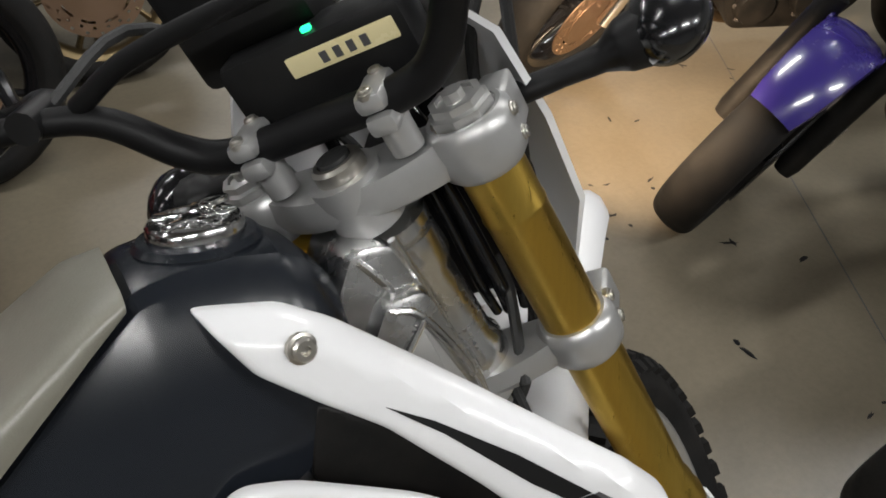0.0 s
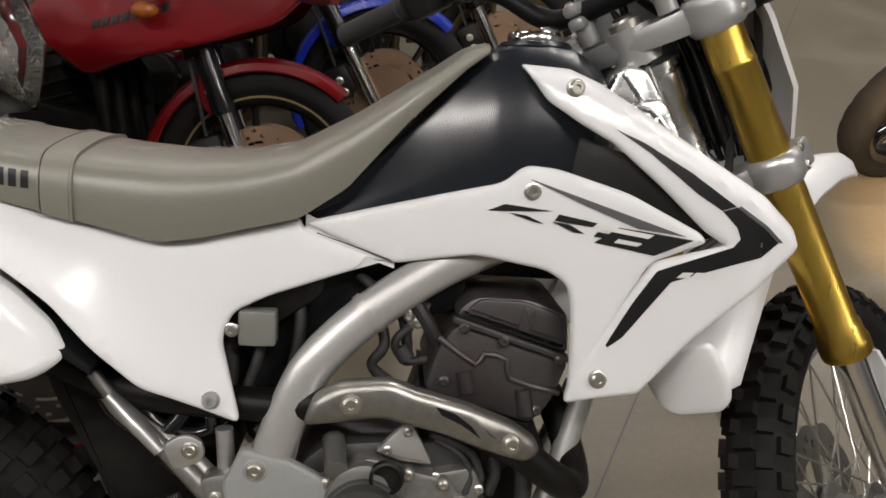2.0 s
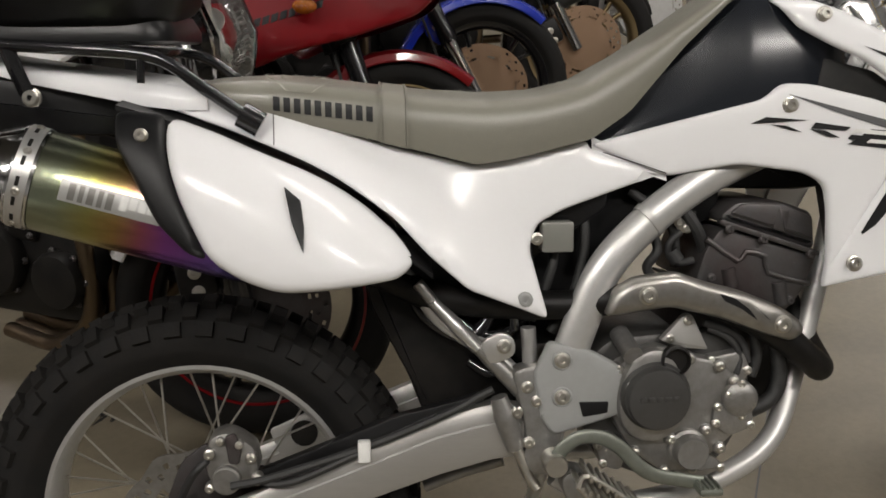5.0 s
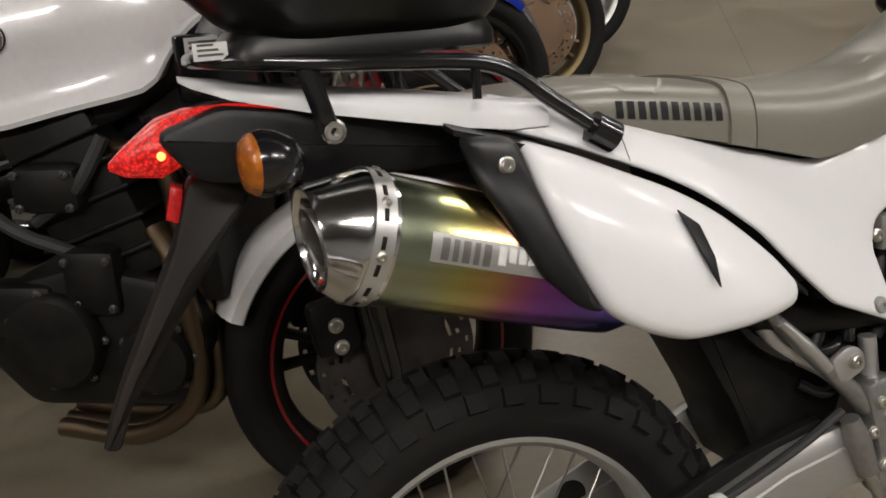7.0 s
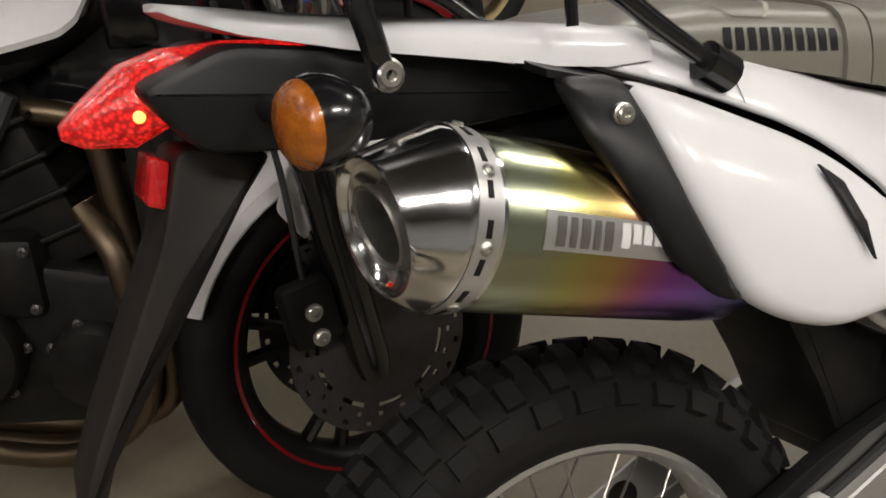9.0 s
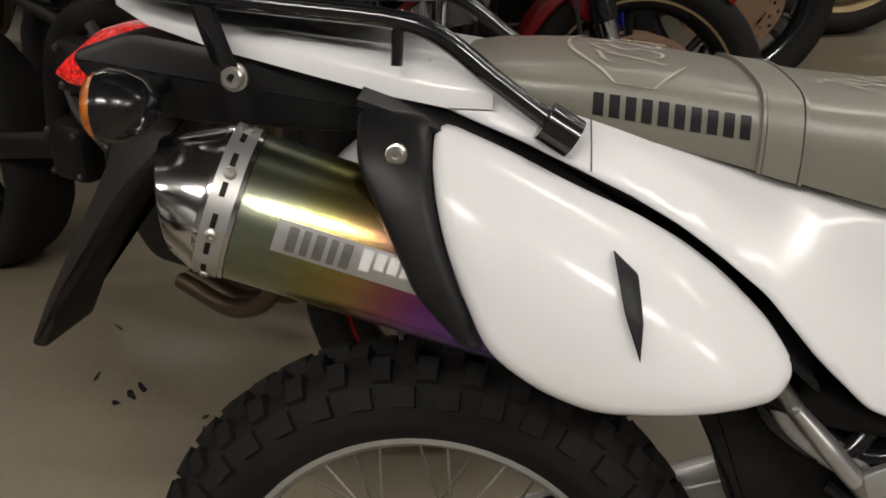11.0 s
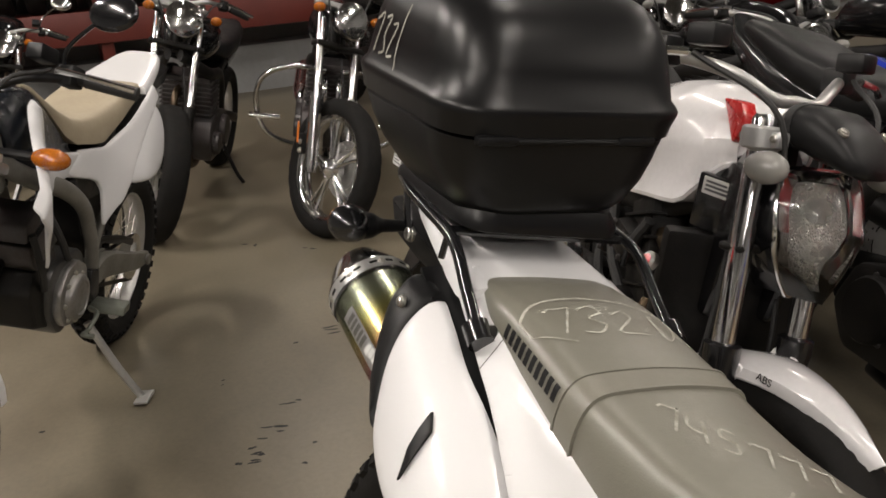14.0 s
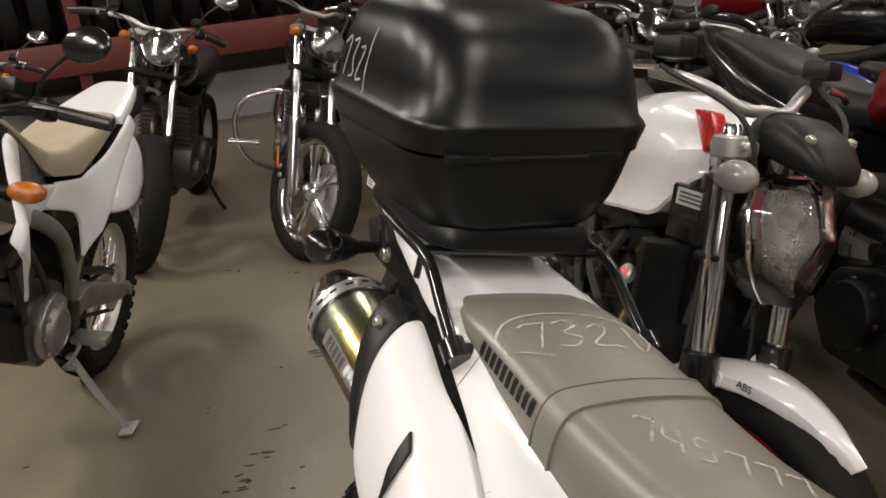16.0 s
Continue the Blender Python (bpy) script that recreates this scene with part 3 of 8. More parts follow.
def cast_wheel(parent, m, R, rim_r, half, material, arms=5, stripe=None, disc=0.15, disc_mat=None, discs=(-1, 1), tyre_label="worn black road tyre", forked=True):
    """rim with cast arms (the part) > tyre, brake discs."""
    bm = bmesh.new()
    w = half * 0.72
    prof = [(rim_r + 0.010, -w), (rim_r + 0.010, -w + 0.004), (rim_r - 0.004, -w * 0.5), (rim_r - 0.006, 0), (rim_r - 0.004, w * 0.5), (rim_r + 0.010, w - 0.004), (rim_r + 0.010, w),
            (rim_r - 0.010, w * 0.92), (rim_r - 0.022, w * 0.6), (rim_r - 0.024, 0), (rim_r - 0.022, -w * 0.6), (rim_r - 0.010, -w * 0.92)]
    lathe(bm, prof, 64, "y", cap=False, closed=True)
    lathe(bm, [(0.012, -0.062), (0.028, -0.06), (0.035, -0.045), (0.05, -0.03), (0.05, 0.03), (0.035, 0.045), (0.028, 0.06), (0.012, 0.062)], 24, "y")
    arms_pts = []
    for i in range(1):
        a0 = 2 * math.pi * i / arms + 0.3
        for d in ((-0.16, 0.16) if forked else (0.0,)):
            pts = [(math.cos(a0 + d * f) * r, 0, math.sin(a0 + d * f) * r) for r, f in ((0.04, 0.9), ((0.04 + rim_r) / 2, 0.8), (rim_r - 0.016, 1.0))]
            arms_pts.append(pts)
    rim = part("wheel", bm, material, parent, "cast wheel", m=m)
    arm_bm = bmesh.new()
    tube(arm_bm, [Vector(q) for q in arms_pts[0]], [0.017, 0.011, 0.014], 8, 4, flat=(1.2, 0.8))
    arm_ob = {0: part("wheel_arm", arm_bm, material, rim)}
    if forked:
        arm_bm = bmesh.new()
        tube(arm_bm, [Vector(q) for q in arms_pts[1]], [0.017, 0.011, 0.014], 8, 4, flat=(1.2, 0.8))
        arm_ob[1] = part("wheel_arm", arm_bm, material, rim)
    for i in range(1, arms):
        for k in arm_ob:
            again(arm_ob[k], Matrix.Rotation(-2 * math.pi * i / arms, 4, "Y"), rim)
    part("tyre", road_tyre(R, rim_r, half), RUBBER, rim, tyre_label)
    if stripe is not None:
        for s in (-1, 1):
            bm = bmesh.new()
            polar_plate(bm, rim_r - 0.001, rim_r + 0.005, 72, 1, lambda i, j: False, 0.001)
            part("rim_stripe", bm, stripe, rim, "thin coloured rim stripe", m=pose(0, s * (w + 0.0012), 0))
    for s in discs:
        bm = bmesh.new()
        n = 80
        polar_plate(bm, disc * 0.58, disc, n, 8, lambda i, j: (j == 2 and i % 8 < 5) or (j in (4, 6) and (i + (j == 6) * 2) % 4 == 0), 0.0025)
        lathe(bm, [(0.02, -0.004), (disc * 0.6, -0.004), (disc * 0.6, 0.004), (0.02, 0.004)], 40, "y")
        part("brake_disc", bm, disc_mat or ALU, rim, "drilled brake disc", m=pose(0, s * 0.068, 0))
    return rim


# ---- the white trail bike, leaning on its side stand ----
bike = thing("trail_motorcycle", "white trail motorcycle with gold forks, grey seat and black top rack", "motorcycle", pose(-0.0007, -0.0014, -0.0099, -18.97, 3.966, 0))

# the seat, tail, rack and case stand four degrees more upright than the wheel, about the right-hand edge
OFF = Matrix.Translation((0, -0.13, 0.93)) @ Matrix.Rotation(radians(4), 4, "X") @ Matrix.Translation((0, 0.113, -0.93))
UPRIGHT = Matrix.Translation((0, -0.13, 0.93)) @ Matrix.Rotation(radians(4), 4, "X") @ Matrix.Translation((0, 0.13, -0.93))
REAR_ROWS = [(-62, 0.5, 0.9, 1.0), (-36, 0.0, 1.15, 0.85), (-12, 0.5, 1.1, 0.8), (12, 0.0, 1.1, 0.8), (36, 0.5, 1.15, 0.85), (62, 0.0, 0.9, 1.0)]
rear = spoke_wheel(bike, pose(0, 0, 0.325), 0.325, 0.231, 0.06, ALU, 0.11, -1)
knob_tyre(bike, pose(0, 0, 0.325), 0.328, 0.231, 0.06, 40, REAR_ROWS, 0.027)
CASTER = radians(27.58)
STEER = Matrix(((math.cos(CASTER), 0, -math.sin(CASTER), 1.558), (0, 1, 0, 0), (math.sin(CASTER), 0, math.cos(CASTER), 0), (0, 0, 0, 1))) @ Matrix.Rotation(radians(46.5), 4, "Z")
FRONT_ROWS = [(-60, 0.5, 0.85, 1.05), (-30, 0.0, 1.0, 0.9), (0, 0.5, 1.25, 0.9), (30, 0.0, 1.0, 0.9), (60, 0.5, 0.85, 1.05)]
front = spoke_wheel(bike, STEER @ pose(0.085, 0, 0.46), 0.345, 0.267, 0.044, ALU, 0.128, 1, hub_r=0.026, hub_half=0.035)
knob_tyre(bike, STEER @ pose(0.085, 0, 0.46), 0.347, 0.267, 0.044, 46, FRONT_ROWS, 0.023)

# --- surfaces of the right flank, as y over (x, z) ---
def shroud_y(x, z):
    rim = float(np.interp(x, [0.82, 0.885, 0.918, 0.974, 1.038, 1.09, 1.123], [1.070, 1.064, 1.049, 1.012, 0.967, 0.931, 0.899]))
    fold = 1.1 * max(0.0, z - rim + 0.016)
    return fold - min(0.10 + 0.09 * (x - 0.69) + 0.6 * (x - 0.69) ** 2 - 0.14 * (z - 0.96 + math.sqrt((z - 0.96) ** 2 + 0.002)), 0.225)


def seam_z(x):
    """Height of the gap between the side panel and the silencer cover."""
    return 0.927 - 0.335 * x - 0.8 * x * x


def flank_y(x, z):
    k = min(1.0, max(0.0, (x - 0.20) / 0.32))
    k = k * k * (3 - 2 * k)
    rear = 0.138 + 0.16 * x - 0.55 * (z - seam_z(x))
    return -((1 - k) * min(rear, 0.20) + k * (0.105 + 0.2 * (0.80 - z) + 0.08 * (0.55 - x)))


def cover_y(x, z):
    s = max(-0.01, seam_z(x) - z)
    return -(0.162 + 0.1 * x + 0.07 * (1 - math.exp(-s / 0.05)) - 2.0 * max(0.0, 0.74 - z) ** 2 - 1.5 * max(0.0, x - 0.2) ** 2)


WING = [(0.828, 1.068), (0.885, 1.064), (0.918, 1.049), (0.974, 1.012), (1.038, 0.967), (1.090, 0.931), (1.123, 0.899), (1.122, 0.876), (1.087, 0.838), (1.023, 0.762),
        (0.974, 0.690), (0.893, 0.666), (0.898, 0.695), (0.958, 0.810), (0.980, 0.849), (1.050, 0.876), (1.030, 0.888), (0.985, 0.933), (0.932, 0.980), (0.894, 1.002), (0.858, 1.026)]
ARM = [(0.573, 0.870), (0.681, 0.823), (0.781, 0.839), (0.866, 0.827), (0.890, 0.811), (0.896, 0.775), (0.898, 0.695), (0.893, 0.668), (0.976, 0.847), (1.032, 0.877), (1.025, 0.887),
       (0.950, 0.925), (0.871, 0.948), (0.834, 0.950), (0.811, 0.928)]
FLANK = [(0.00, 0.965), (0.135, 0.926), (0.276, 0.878), (0.406, 0.845), (0.569, 0.874), (0.573, 0.864), (0.680, 0.827), (0.627, 0.811), (0.532, 0.781), (0.493, 0.762), (0.481, 0.731),
         (0.506, 0.632), (0.394, 0.680), (0.342, 0.728), (0.296, 0.780), (0.252, 0.814), (0.220, 0.836), (0.181, 0.857), (0.140, 0.875), (0.087, 0.898), (0.005, 0.928)]
COVER = [(0.013, 0.918), (0.075, 0.894), (0.130, 0.868), (0.181, 0.846), (0.223, 0.823), (0.258, 0.798), (0.302, 0.757), (0.322, 0.724), (0.300, 0.708), (0.211, 0.700), (0.153, 0.697), (0.106, 0.714), (0.066, 0.741), (0.046, 0.783), (0.028, 0.827), (0.016, 0.873)]
for side in (-1, 1):
    flip = (lambda f: lambda x, z: f(x, z)) if side < 0 else (lambda f: lambda x, z: -f(x, z))
    part("radiator_shroud", panel(WING, flip(shroud_y), 0.004, 0.007, 0.016, 0.006, side), WHITE, bike, "glossy white upper radiator shroud")
    part("side_shroud", panel(ARM, flip(lambda x, z: shroud_y(x, z) + 0.002), 0.004, 0.007, 0.03, 0.012, side), WHITE, bike, "glossy white lower shroud")
    part("side_panel", panel(FLANK, flip(flank_y), 0.004, 0.007, 0.03, 0.012, side), WHITE, bike, "glossy white side panel")
cover = part("silencer_cover", panel(COVER, cover_y, 0.004, 0.016, 0.025, 0.02), WHITE, bike, "rounded white silencer cover with a black slot")
part("slot", panel([(0.160, 0.829), (0.180, 0.812), (0.1845, 0.780), (0.1835, 0.750), (0.170, 0.786)], lambda x, z: cover_y(x, z) - 0.008, 0.003, 0.001, 0.03, 0.002), PRINT, cover)
GUARD = [(-0.049, 0.925), (-0.019, 0.924), (0.012, 0.919), (0.015, 0.873), (0.027, 0.827), (0.045, 0.783), (0.065, 0.741), (0.042, 0.749), (0.007, 0.785), (-0.021, 0.841), (-0.044, 0.885)]
guard = part("heat_guard", panel(GUARD, lambda x, z: cover_y(x, z) + 0.002, 0.004, 0.01, 0.03, 0.012), BLACK, bike, "black plastic heat guard")
screw(guard, (-0.012, cover_y(-0.012, 0.894) - 0.002, 0.894), 0.007)

# black shield that closes the gap above the silencer
secs = []
for x in (-0.05, 0.0, 0.05, 0.10, 0.15, 0.20, 0.25, 0.29, 0.33, 0.345):
    z, yo = seam_z(x), -(0.168 + 0.1 * x - 1.5 * max(0.0, x - 0.2) ** 2)
    yi = yo + 0.045
    secs.append([Vector((x, yi, z + 0.002)), Vector((x, (yi + yo) / 2, z - 0.006)), Vector((x, yo, z - 0.010)), Vector((x, yo, z - 0.016)), Vector((x, (yi + yo) / 2, z - 0.012)), Vector((x, yi, z - 0.006))])
part("silencer_shield", rings(bmesh.new(), secs), BLACK, bike, "black inner shield")

# --- seat ---
SEAT_TOP = ([-0.02, 0.018, 0.06, 0.132, 0.20, 0.27, 0.35, 0.428, 0.50, 0.56, 0.631, 0.715, 0.765, 0.79], [0.944, 0.954, 0.962, 0.965, 0.960, 0.951, 0.942, 0.937, 0.940, 0.953, 0.991, 1.044, 1.078, 1.085])
SEAT_LOW = ([-0.02, 0.03, 0.14, 0.281, 0.409, 0.46, 0.57, 0.625, 0.701, 0.762, 0.79], [0.938, 0.938, 0.914, 0.880, 0.846, 0.852, 0.876, 0.912, 0.998, 1.055, 1.075])
SEAT_WIDE = ([-0.02, 0.0, 0.03, 0.10, 0.27, 0.42, 0.56, 0.66, 0.76, 0.79], [0.045, 0.078, 0.100, 0.113, 0.118, 0.111, 0.096, 0.080, 0.066, 0.052])
SEAT_SECTION = [(1.0, 0.0), (1.01, 0.25), (0.985, 0.55), (0.92, 0.76), (0.82, 0.88), (0.64, 0.94), (0.3, 0.985), (0.0, 1.0)]


def seat_mesh(x0, x1, n, grow=0.0):
    secs = []
    for i in range(n + 1):
        x = x0 + (x1 - x0) * i / n
        zt, zl, w = np.interp(x, *SEAT_TOP) + grow, np.interp(x, *SEAT_LOW) - grow * 0.3, np.interp(x, *SEAT_WIDE) + grow
        half = smooth_path([Vector((a, b, 0)) for a, b in SEAT_SECTION], 3)
        ring = [(x, -w * p.x, zl + (zt - zl) * p.y) for p in half] + [(x, w * p.x, zl + (zt - zl) * p.y) for p in half[-2::-1]]
        secs.append([Vector(p) for p in ring + [(x, 0.0, zl - 0.001)]])
    return rings(bmesh.new(), secs)


def seat_at(x, v):
    """A point on the seat top: v across, -1 to 1."""
    zt, zl, w = (float(np.interp(x, *t)) for t in (SEAT_TOP, SEAT_LOW, SEAT_WIDE))
    curve = [p for p in smooth_path([Vector((a, b, 0)) for a, b in SEAT_SECTION], 6)[::-1] if p.x < 0.98]
    b = np.interp(abs(v), [p.x for p in curve], [p.y for p in curve])
    return Vector((x, v * w, zl + (zt - zl) * b + 0.0014))


seat = part("seat", seat_mesh(-0.02, 0.79, 90), SEAT, bike, "grey-green vinyl seat with chalk numbers", m=OFF)
part("strap", seat_mesh(0.284, 0.314, 4, 0.003), SEAT_BAND, seat, "stitched vinyl seat strap")
for x in (0.2815, 0.3165):
    part("piping", seat_mesh(x - 0.0015, x + 0.0015, 2, 0.0042), SEAT, seat)

# --- tank ---
def tank_mesh():
    xs = [0.545, 0.58, 0.64, 0.70, 0.75, 0.785, 0.80, 0.83, 0.87, 0.90, 0.922, 0.940, 0.948]
    top = [0.872, 0.888, 0.935, 0.992, 1.045, 1.076, 1.088, 1.094, 1.095, 1.090, 1.078, 1.058, 1.03]
    low = [0.858, 0.853, 0.85, 0.85, 0.85, 0.855, 0.86, 0.87, 0.89, 0.91, 0.92, 0.93, 0.95]
    wid = [0.058, 0.068, 0.075, 0.080, 0.087, 0.092, 0.094, 0.096, 0.096, 0.092, 0.086, 0.077, 0.064]
    flat = [0.9, 0.9, 0.86, 0.80, 0.70, 0.62, 0.58, 0.56, 0.55, 0.55, 0.55, 0.55, 0.5]
    secs = []
    for x in np.linspace(xs[0], xs[-1], 60):
        zt, zl, w, f = (float(np.interp(x, xs, c)) for c in (top, low, wid, flat))
        shape = [(0.88, 0.0), (1.0, 0.18), (1.0, 0.36), (0.97, 0.5), (0.84 + 0.1 * f, 0.66), (f + (1 - f) * 0.45, 0.82), (f + 0.05, 0.93), (f * 0.9, 0.975), (f * 0.55, 0.995), (0, 1.0)]
        ring = [(x, -w * a, zl + (zt - zl) * b) for a, b in shape] + [(x, w * a, zl + (zt - zl) * b) for a, b in shape[-2::-1]]
        secs.append([Vector(p) for p in ring])
    return rings(bmesh.new(), secs)


tank = part("fuel_tank", tank_mesh(), TANK, bike, "satin black fuel tank", smooth=16, m=pose(0, -0.004, 0))
bm = bmesh.new()
lathe(bm, [(0.046, -0.012), (0.047, -0.002), (0.043, 0.003), (0.036, 0.004)], 40, cap=False)
part("filler_ring", bm, TANK, tank, m=pose(0.855, 0, 1.094, 0, -1))
bm = bmesh.new()
lathe(bm, [(0.034, -0.01), (0.0355, 0.0), (0.0355, 0.008), (0.033, 0.011), (0.027, 0.0115), (0.0255, 0.0085), (0.012, 0.0085), (0.011, 0.012), (0.004, 0.0125)], 40)
filler = part("filler_cap", bm, CHROME, tank, "chrome locking filler cap", m=pose(0.855, 0, 1.098, 0, -1))
for k in range(5):
    part("cap_rib", box(bmesh.new(), (0.009, -0.004, 0.008), (0.031, 0.004, 0.0135), 0.0015, Matrix.Rotation(2 * math.pi * k / 5, 4, "Z")), CHROME, filler)
part("key_flap", box(bmesh.new(), (0.012, -0.007, 0.012), (0.034, 0.007, 0.02), 0.003, Matrix.Rotation(0.6, 4, "Z")), CHROME, filler)
# shadowed inner body: airbox, inner fender
def prism(outline, y0, y1, bevel=0.006, corner=0.012):
    bm = bmesh.new()
    pts = fillet([Vector((p[0], p[1])) for p in outline], corner, 3)
    f = bm.faces.new([bm.verts.new((p.x, y0, p.y)) for p in pts])
    r = bmesh.ops.extrude_face_region(bm, geom=[f])
    vs = [v for v in r["geom"] if isinstance(v, bmesh.types.BMVert)]
    bmesh.ops.translate(bm, vec=(0, y1 - y0, 0), verts=vs)
    bmesh.ops.recalc_face_normals(bm, faces=bm.faces)
    if bevel:
        edges = [e for e in bm.edges if len(e.link_faces) == 2 and e.calc_face_angle(0) > 1.2]
        bmesh.ops.bevel(bm, geom=edges, offset=bevel, segments=2, affect="EDGES", profile=0.5)
    return bm


part("air_box", prism([(0.26, 0.90), (0.44, 0.84), (0.60, 0.86), (0.60, 0.78), (0.48, 0.70), (0.40, 0.69), (0.28, 0.79)], -0.085, 0.085), BLACK, bike, "black air box")
part("inner_fender", prism([(-0.12, 0.935), (0.05, 0.90), (0.26, 0.80), (0.34, 0.70), (0.36, 0.62), (0.33, 0.62), (0.29, 0.70), (0.2, 0.78), (0.0, 0.865), (-0.12, 0.90)], -0.075, 0.075), BLACK, bike, "black inner rear fender")
# --- tail ---
secs = []
for x, zt, zl, w in [(0.06, 0.952, 0.925, 0.125), (0.02, 0.957, 0.925, 0.125), (-0.03, 0.965, 0.932, 0.118), (-0.10, 0.975, 0.946, 0.108), (-0.18, 0.986, 0.962, 0.096), (-0.25, 0.998, 0.980, 0.08), (-0.285, 1.004, 0.994, 0.06), (-0.295, 1.006, 1.0, 0.04)]:
    sh = [(1.0, 0.0), (1.0, 0.45), (0.95, 0.8), (0.85, 0.96), (0.4, 1.0)]
    secs.append([Vector((x, -w * a, zl + (zt - zl) * b)) for a, b in sh] + [Vector((x, w * a, zl + (zt - zl) * b)) for a, b in sh[::-1]])
tail = part("rear_fender", rings(bmesh.new(), secs), WHITE, bike, "white rear fender", m=OFF)
part("tail_body", prism([(-0.262, 0.976), (-0.10, 0.950), (0.02, 0.915), (0.02, 0.895), (-0.08, 0.89), (-0.20, 0.893), (-0.288, 0.903), (-0.306, 0.925), (-0.327, 0.953)], -0.088, 0.088, 0.01, 0.015), BLACK, bike, "black plastic tail body", m=OFF)
secs = []
for x, zt, zl, w in [(-0.20, 0.976, 0.960, 0.082), (-0.25, 0.982, 0.950, 0.084), (-0.295, 0.982, 0.925, 0.076), (-0.325, 0.974, 0.912, 0.060), (-0.36, 0.948, 0.917, 0.046), (-0.374, 0.935, 0.925, 0.036)]:
    secs.append([Vector((x, w * math.copysign(abs(math.cos(a)) ** 0.6, math.cos(a)), (zt + zl) / 2 + (zt - zl) / 2 * math.copysign(abs(math.sin(a)) ** 0.6, math.sin(a)))) for a in [2 * math.pi * k / 20 for k in range(20)]])
lens = part("tail_light", rings(bmesh.new(), secs), RED_LIT, bike, "lit red tail light")
bm = bmesh.new()
bmesh.ops.create_uvsphere(bm, u_segments=10, v_segments=8, radius=0.0045, matrix=Matrix.Translation((-0.322, -0.0635, 0.936)))
part("bulb", bm, BULB, lens, "glowing bulb")
bracket = part("plate_bracket", prism([(-0.23, 0.895), (-0.30, 0.91), (-0.325, 0.84), (-0.40, 0.70), (-0.425, 0.645), (-0.408, 0.64), (-0.382, 0.70), (-0.31, 0.81), (-0.27, 0.85)], -0.055, 0.055, 0.006, 0.01), BROWN_BLACK, bike, "black plate bracket and mudflap")
part("reflector", prism([(-0.318, 0.905), (-0.328, 0.87), (-0.315, 0.865), (-0.305, 0.9)], -0.045, 0.045, 0.003, 0.003), RED_LENS, bracket, "red rear reflector")
# turn signals, rear and front
def signal(parent, m, name="turn_signal"):
    """body (black shell) > amber lens, stalk; axis along local x, lens at -x, stalk towards +y."""
    wide = Matrix.Diagonal((1, 1.2, 1.05, 1))
    bm = bmesh.new()
    lathe(bm, [(0.027, -0.010), (0.0285, -0.002), (0.0265, 0.010), (0.020, 0.024), (0.008, 0.034)], 24, "x", wide)
    body = part(name, bm, GLOSS_BLACK, parent, "black turn signal with amber lens", m=m)
    bm = bmesh.new()
    lathe(bm, [(0.0265, -0.009), (0.0255, -0.014), (0.021, -0.019), (0.008, -0.022)], 24, "x", wide)
    part("lens", bm, AMBER, body, "amber lens")
    bm = bmesh.new()
    tube(bm, [(0.006, 0.012, 0), (0.008, 0.034, 0.002), (0.010, 0.052, 0.004), (0.010, 0.085, 0.006), (0.010, 0.125, 0.008)], [0.024, 0.020, 0.011, 0.0095, 0.0105], 14)
    part("stalk", bm, BLACK, body)
    return body


signal(bike, pose(-0.236, -0.203, 0.924, 0, 0, 8))
signal(bike, pose(-0.236, 0.203, 0.924, 0, 0, -8) @ Matrix.Rotation(math.pi, 4, "X"))
# --- luggage rack and top case ---
def rack_side(s):
    bm = bmesh.new()
    tube(bm, [(0.117, s * 0.152, 0.912), (0.06, s * 0.151, 0.952), (0.018, s * 0.150, 0.983), (-0.02, s * 0.149, 0.996), (-0.10, s * 0.147, 1.003), (-0.18, s * 0.142, 1.009), (-0.25, s * 0.125, 1.017), (-0.275, s * 0.09, 1.02), (-0.28, 0, 1.02)], 0.0085, 10, 5)
    return bm


luggage = part("luggage_rack", rack_side(-1), GLOSS_BLACK, bike, "gloss black tubular luggage rack", m=UPRIGHT)
part("rail", rack_side(1), GLOSS_BLACK, luggage)
for x, z in ((-0.03, 0.996), (-0.16, 1.007)):
    bm = bmesh.new()
    tube(bm, [(x, -0.147, z), (x, 0.147, z)], 0.007, 8)
    part("cross_bar", bm, GLOSS_BLACK, luggage)
for s in (-1, 1):
    bm = bmesh.new()
    tube(bm, [(0.103, s * 0.152, 0.92), (0.128, s * 0.152, 0.905)], 0.017, 14)
    tube(bm, [(0.117, s * 0.160, 0.912), (0.117, s * 0.115, 0.912)], 0.013, 12)
    part("end_boss", bm, GLOSS_BLACK, luggage)
    bm = bmesh.new()
    tube(bm, [(-0.182, s * 0.143, 1.005), (-0.172, s * 0.140, 0.97), (-0.162, s * 0.132, 0.935)], 0.0085, 8, flat=(0.6, 1.2))
    part("stay", bm, GLOSS_BLACK, luggage)
    screw(luggage, (-0.161, s * 0.136, 0.943), 0.010, (0, s, 0))
    bm = bmesh.new()
    tube(bm, [(-0.018, s * 0.150, 0.992), (-0.019, s * 0.152, 0.960)], 0.005, 8)
    part("peg", bm, GLOSS_BLACK, luggage)

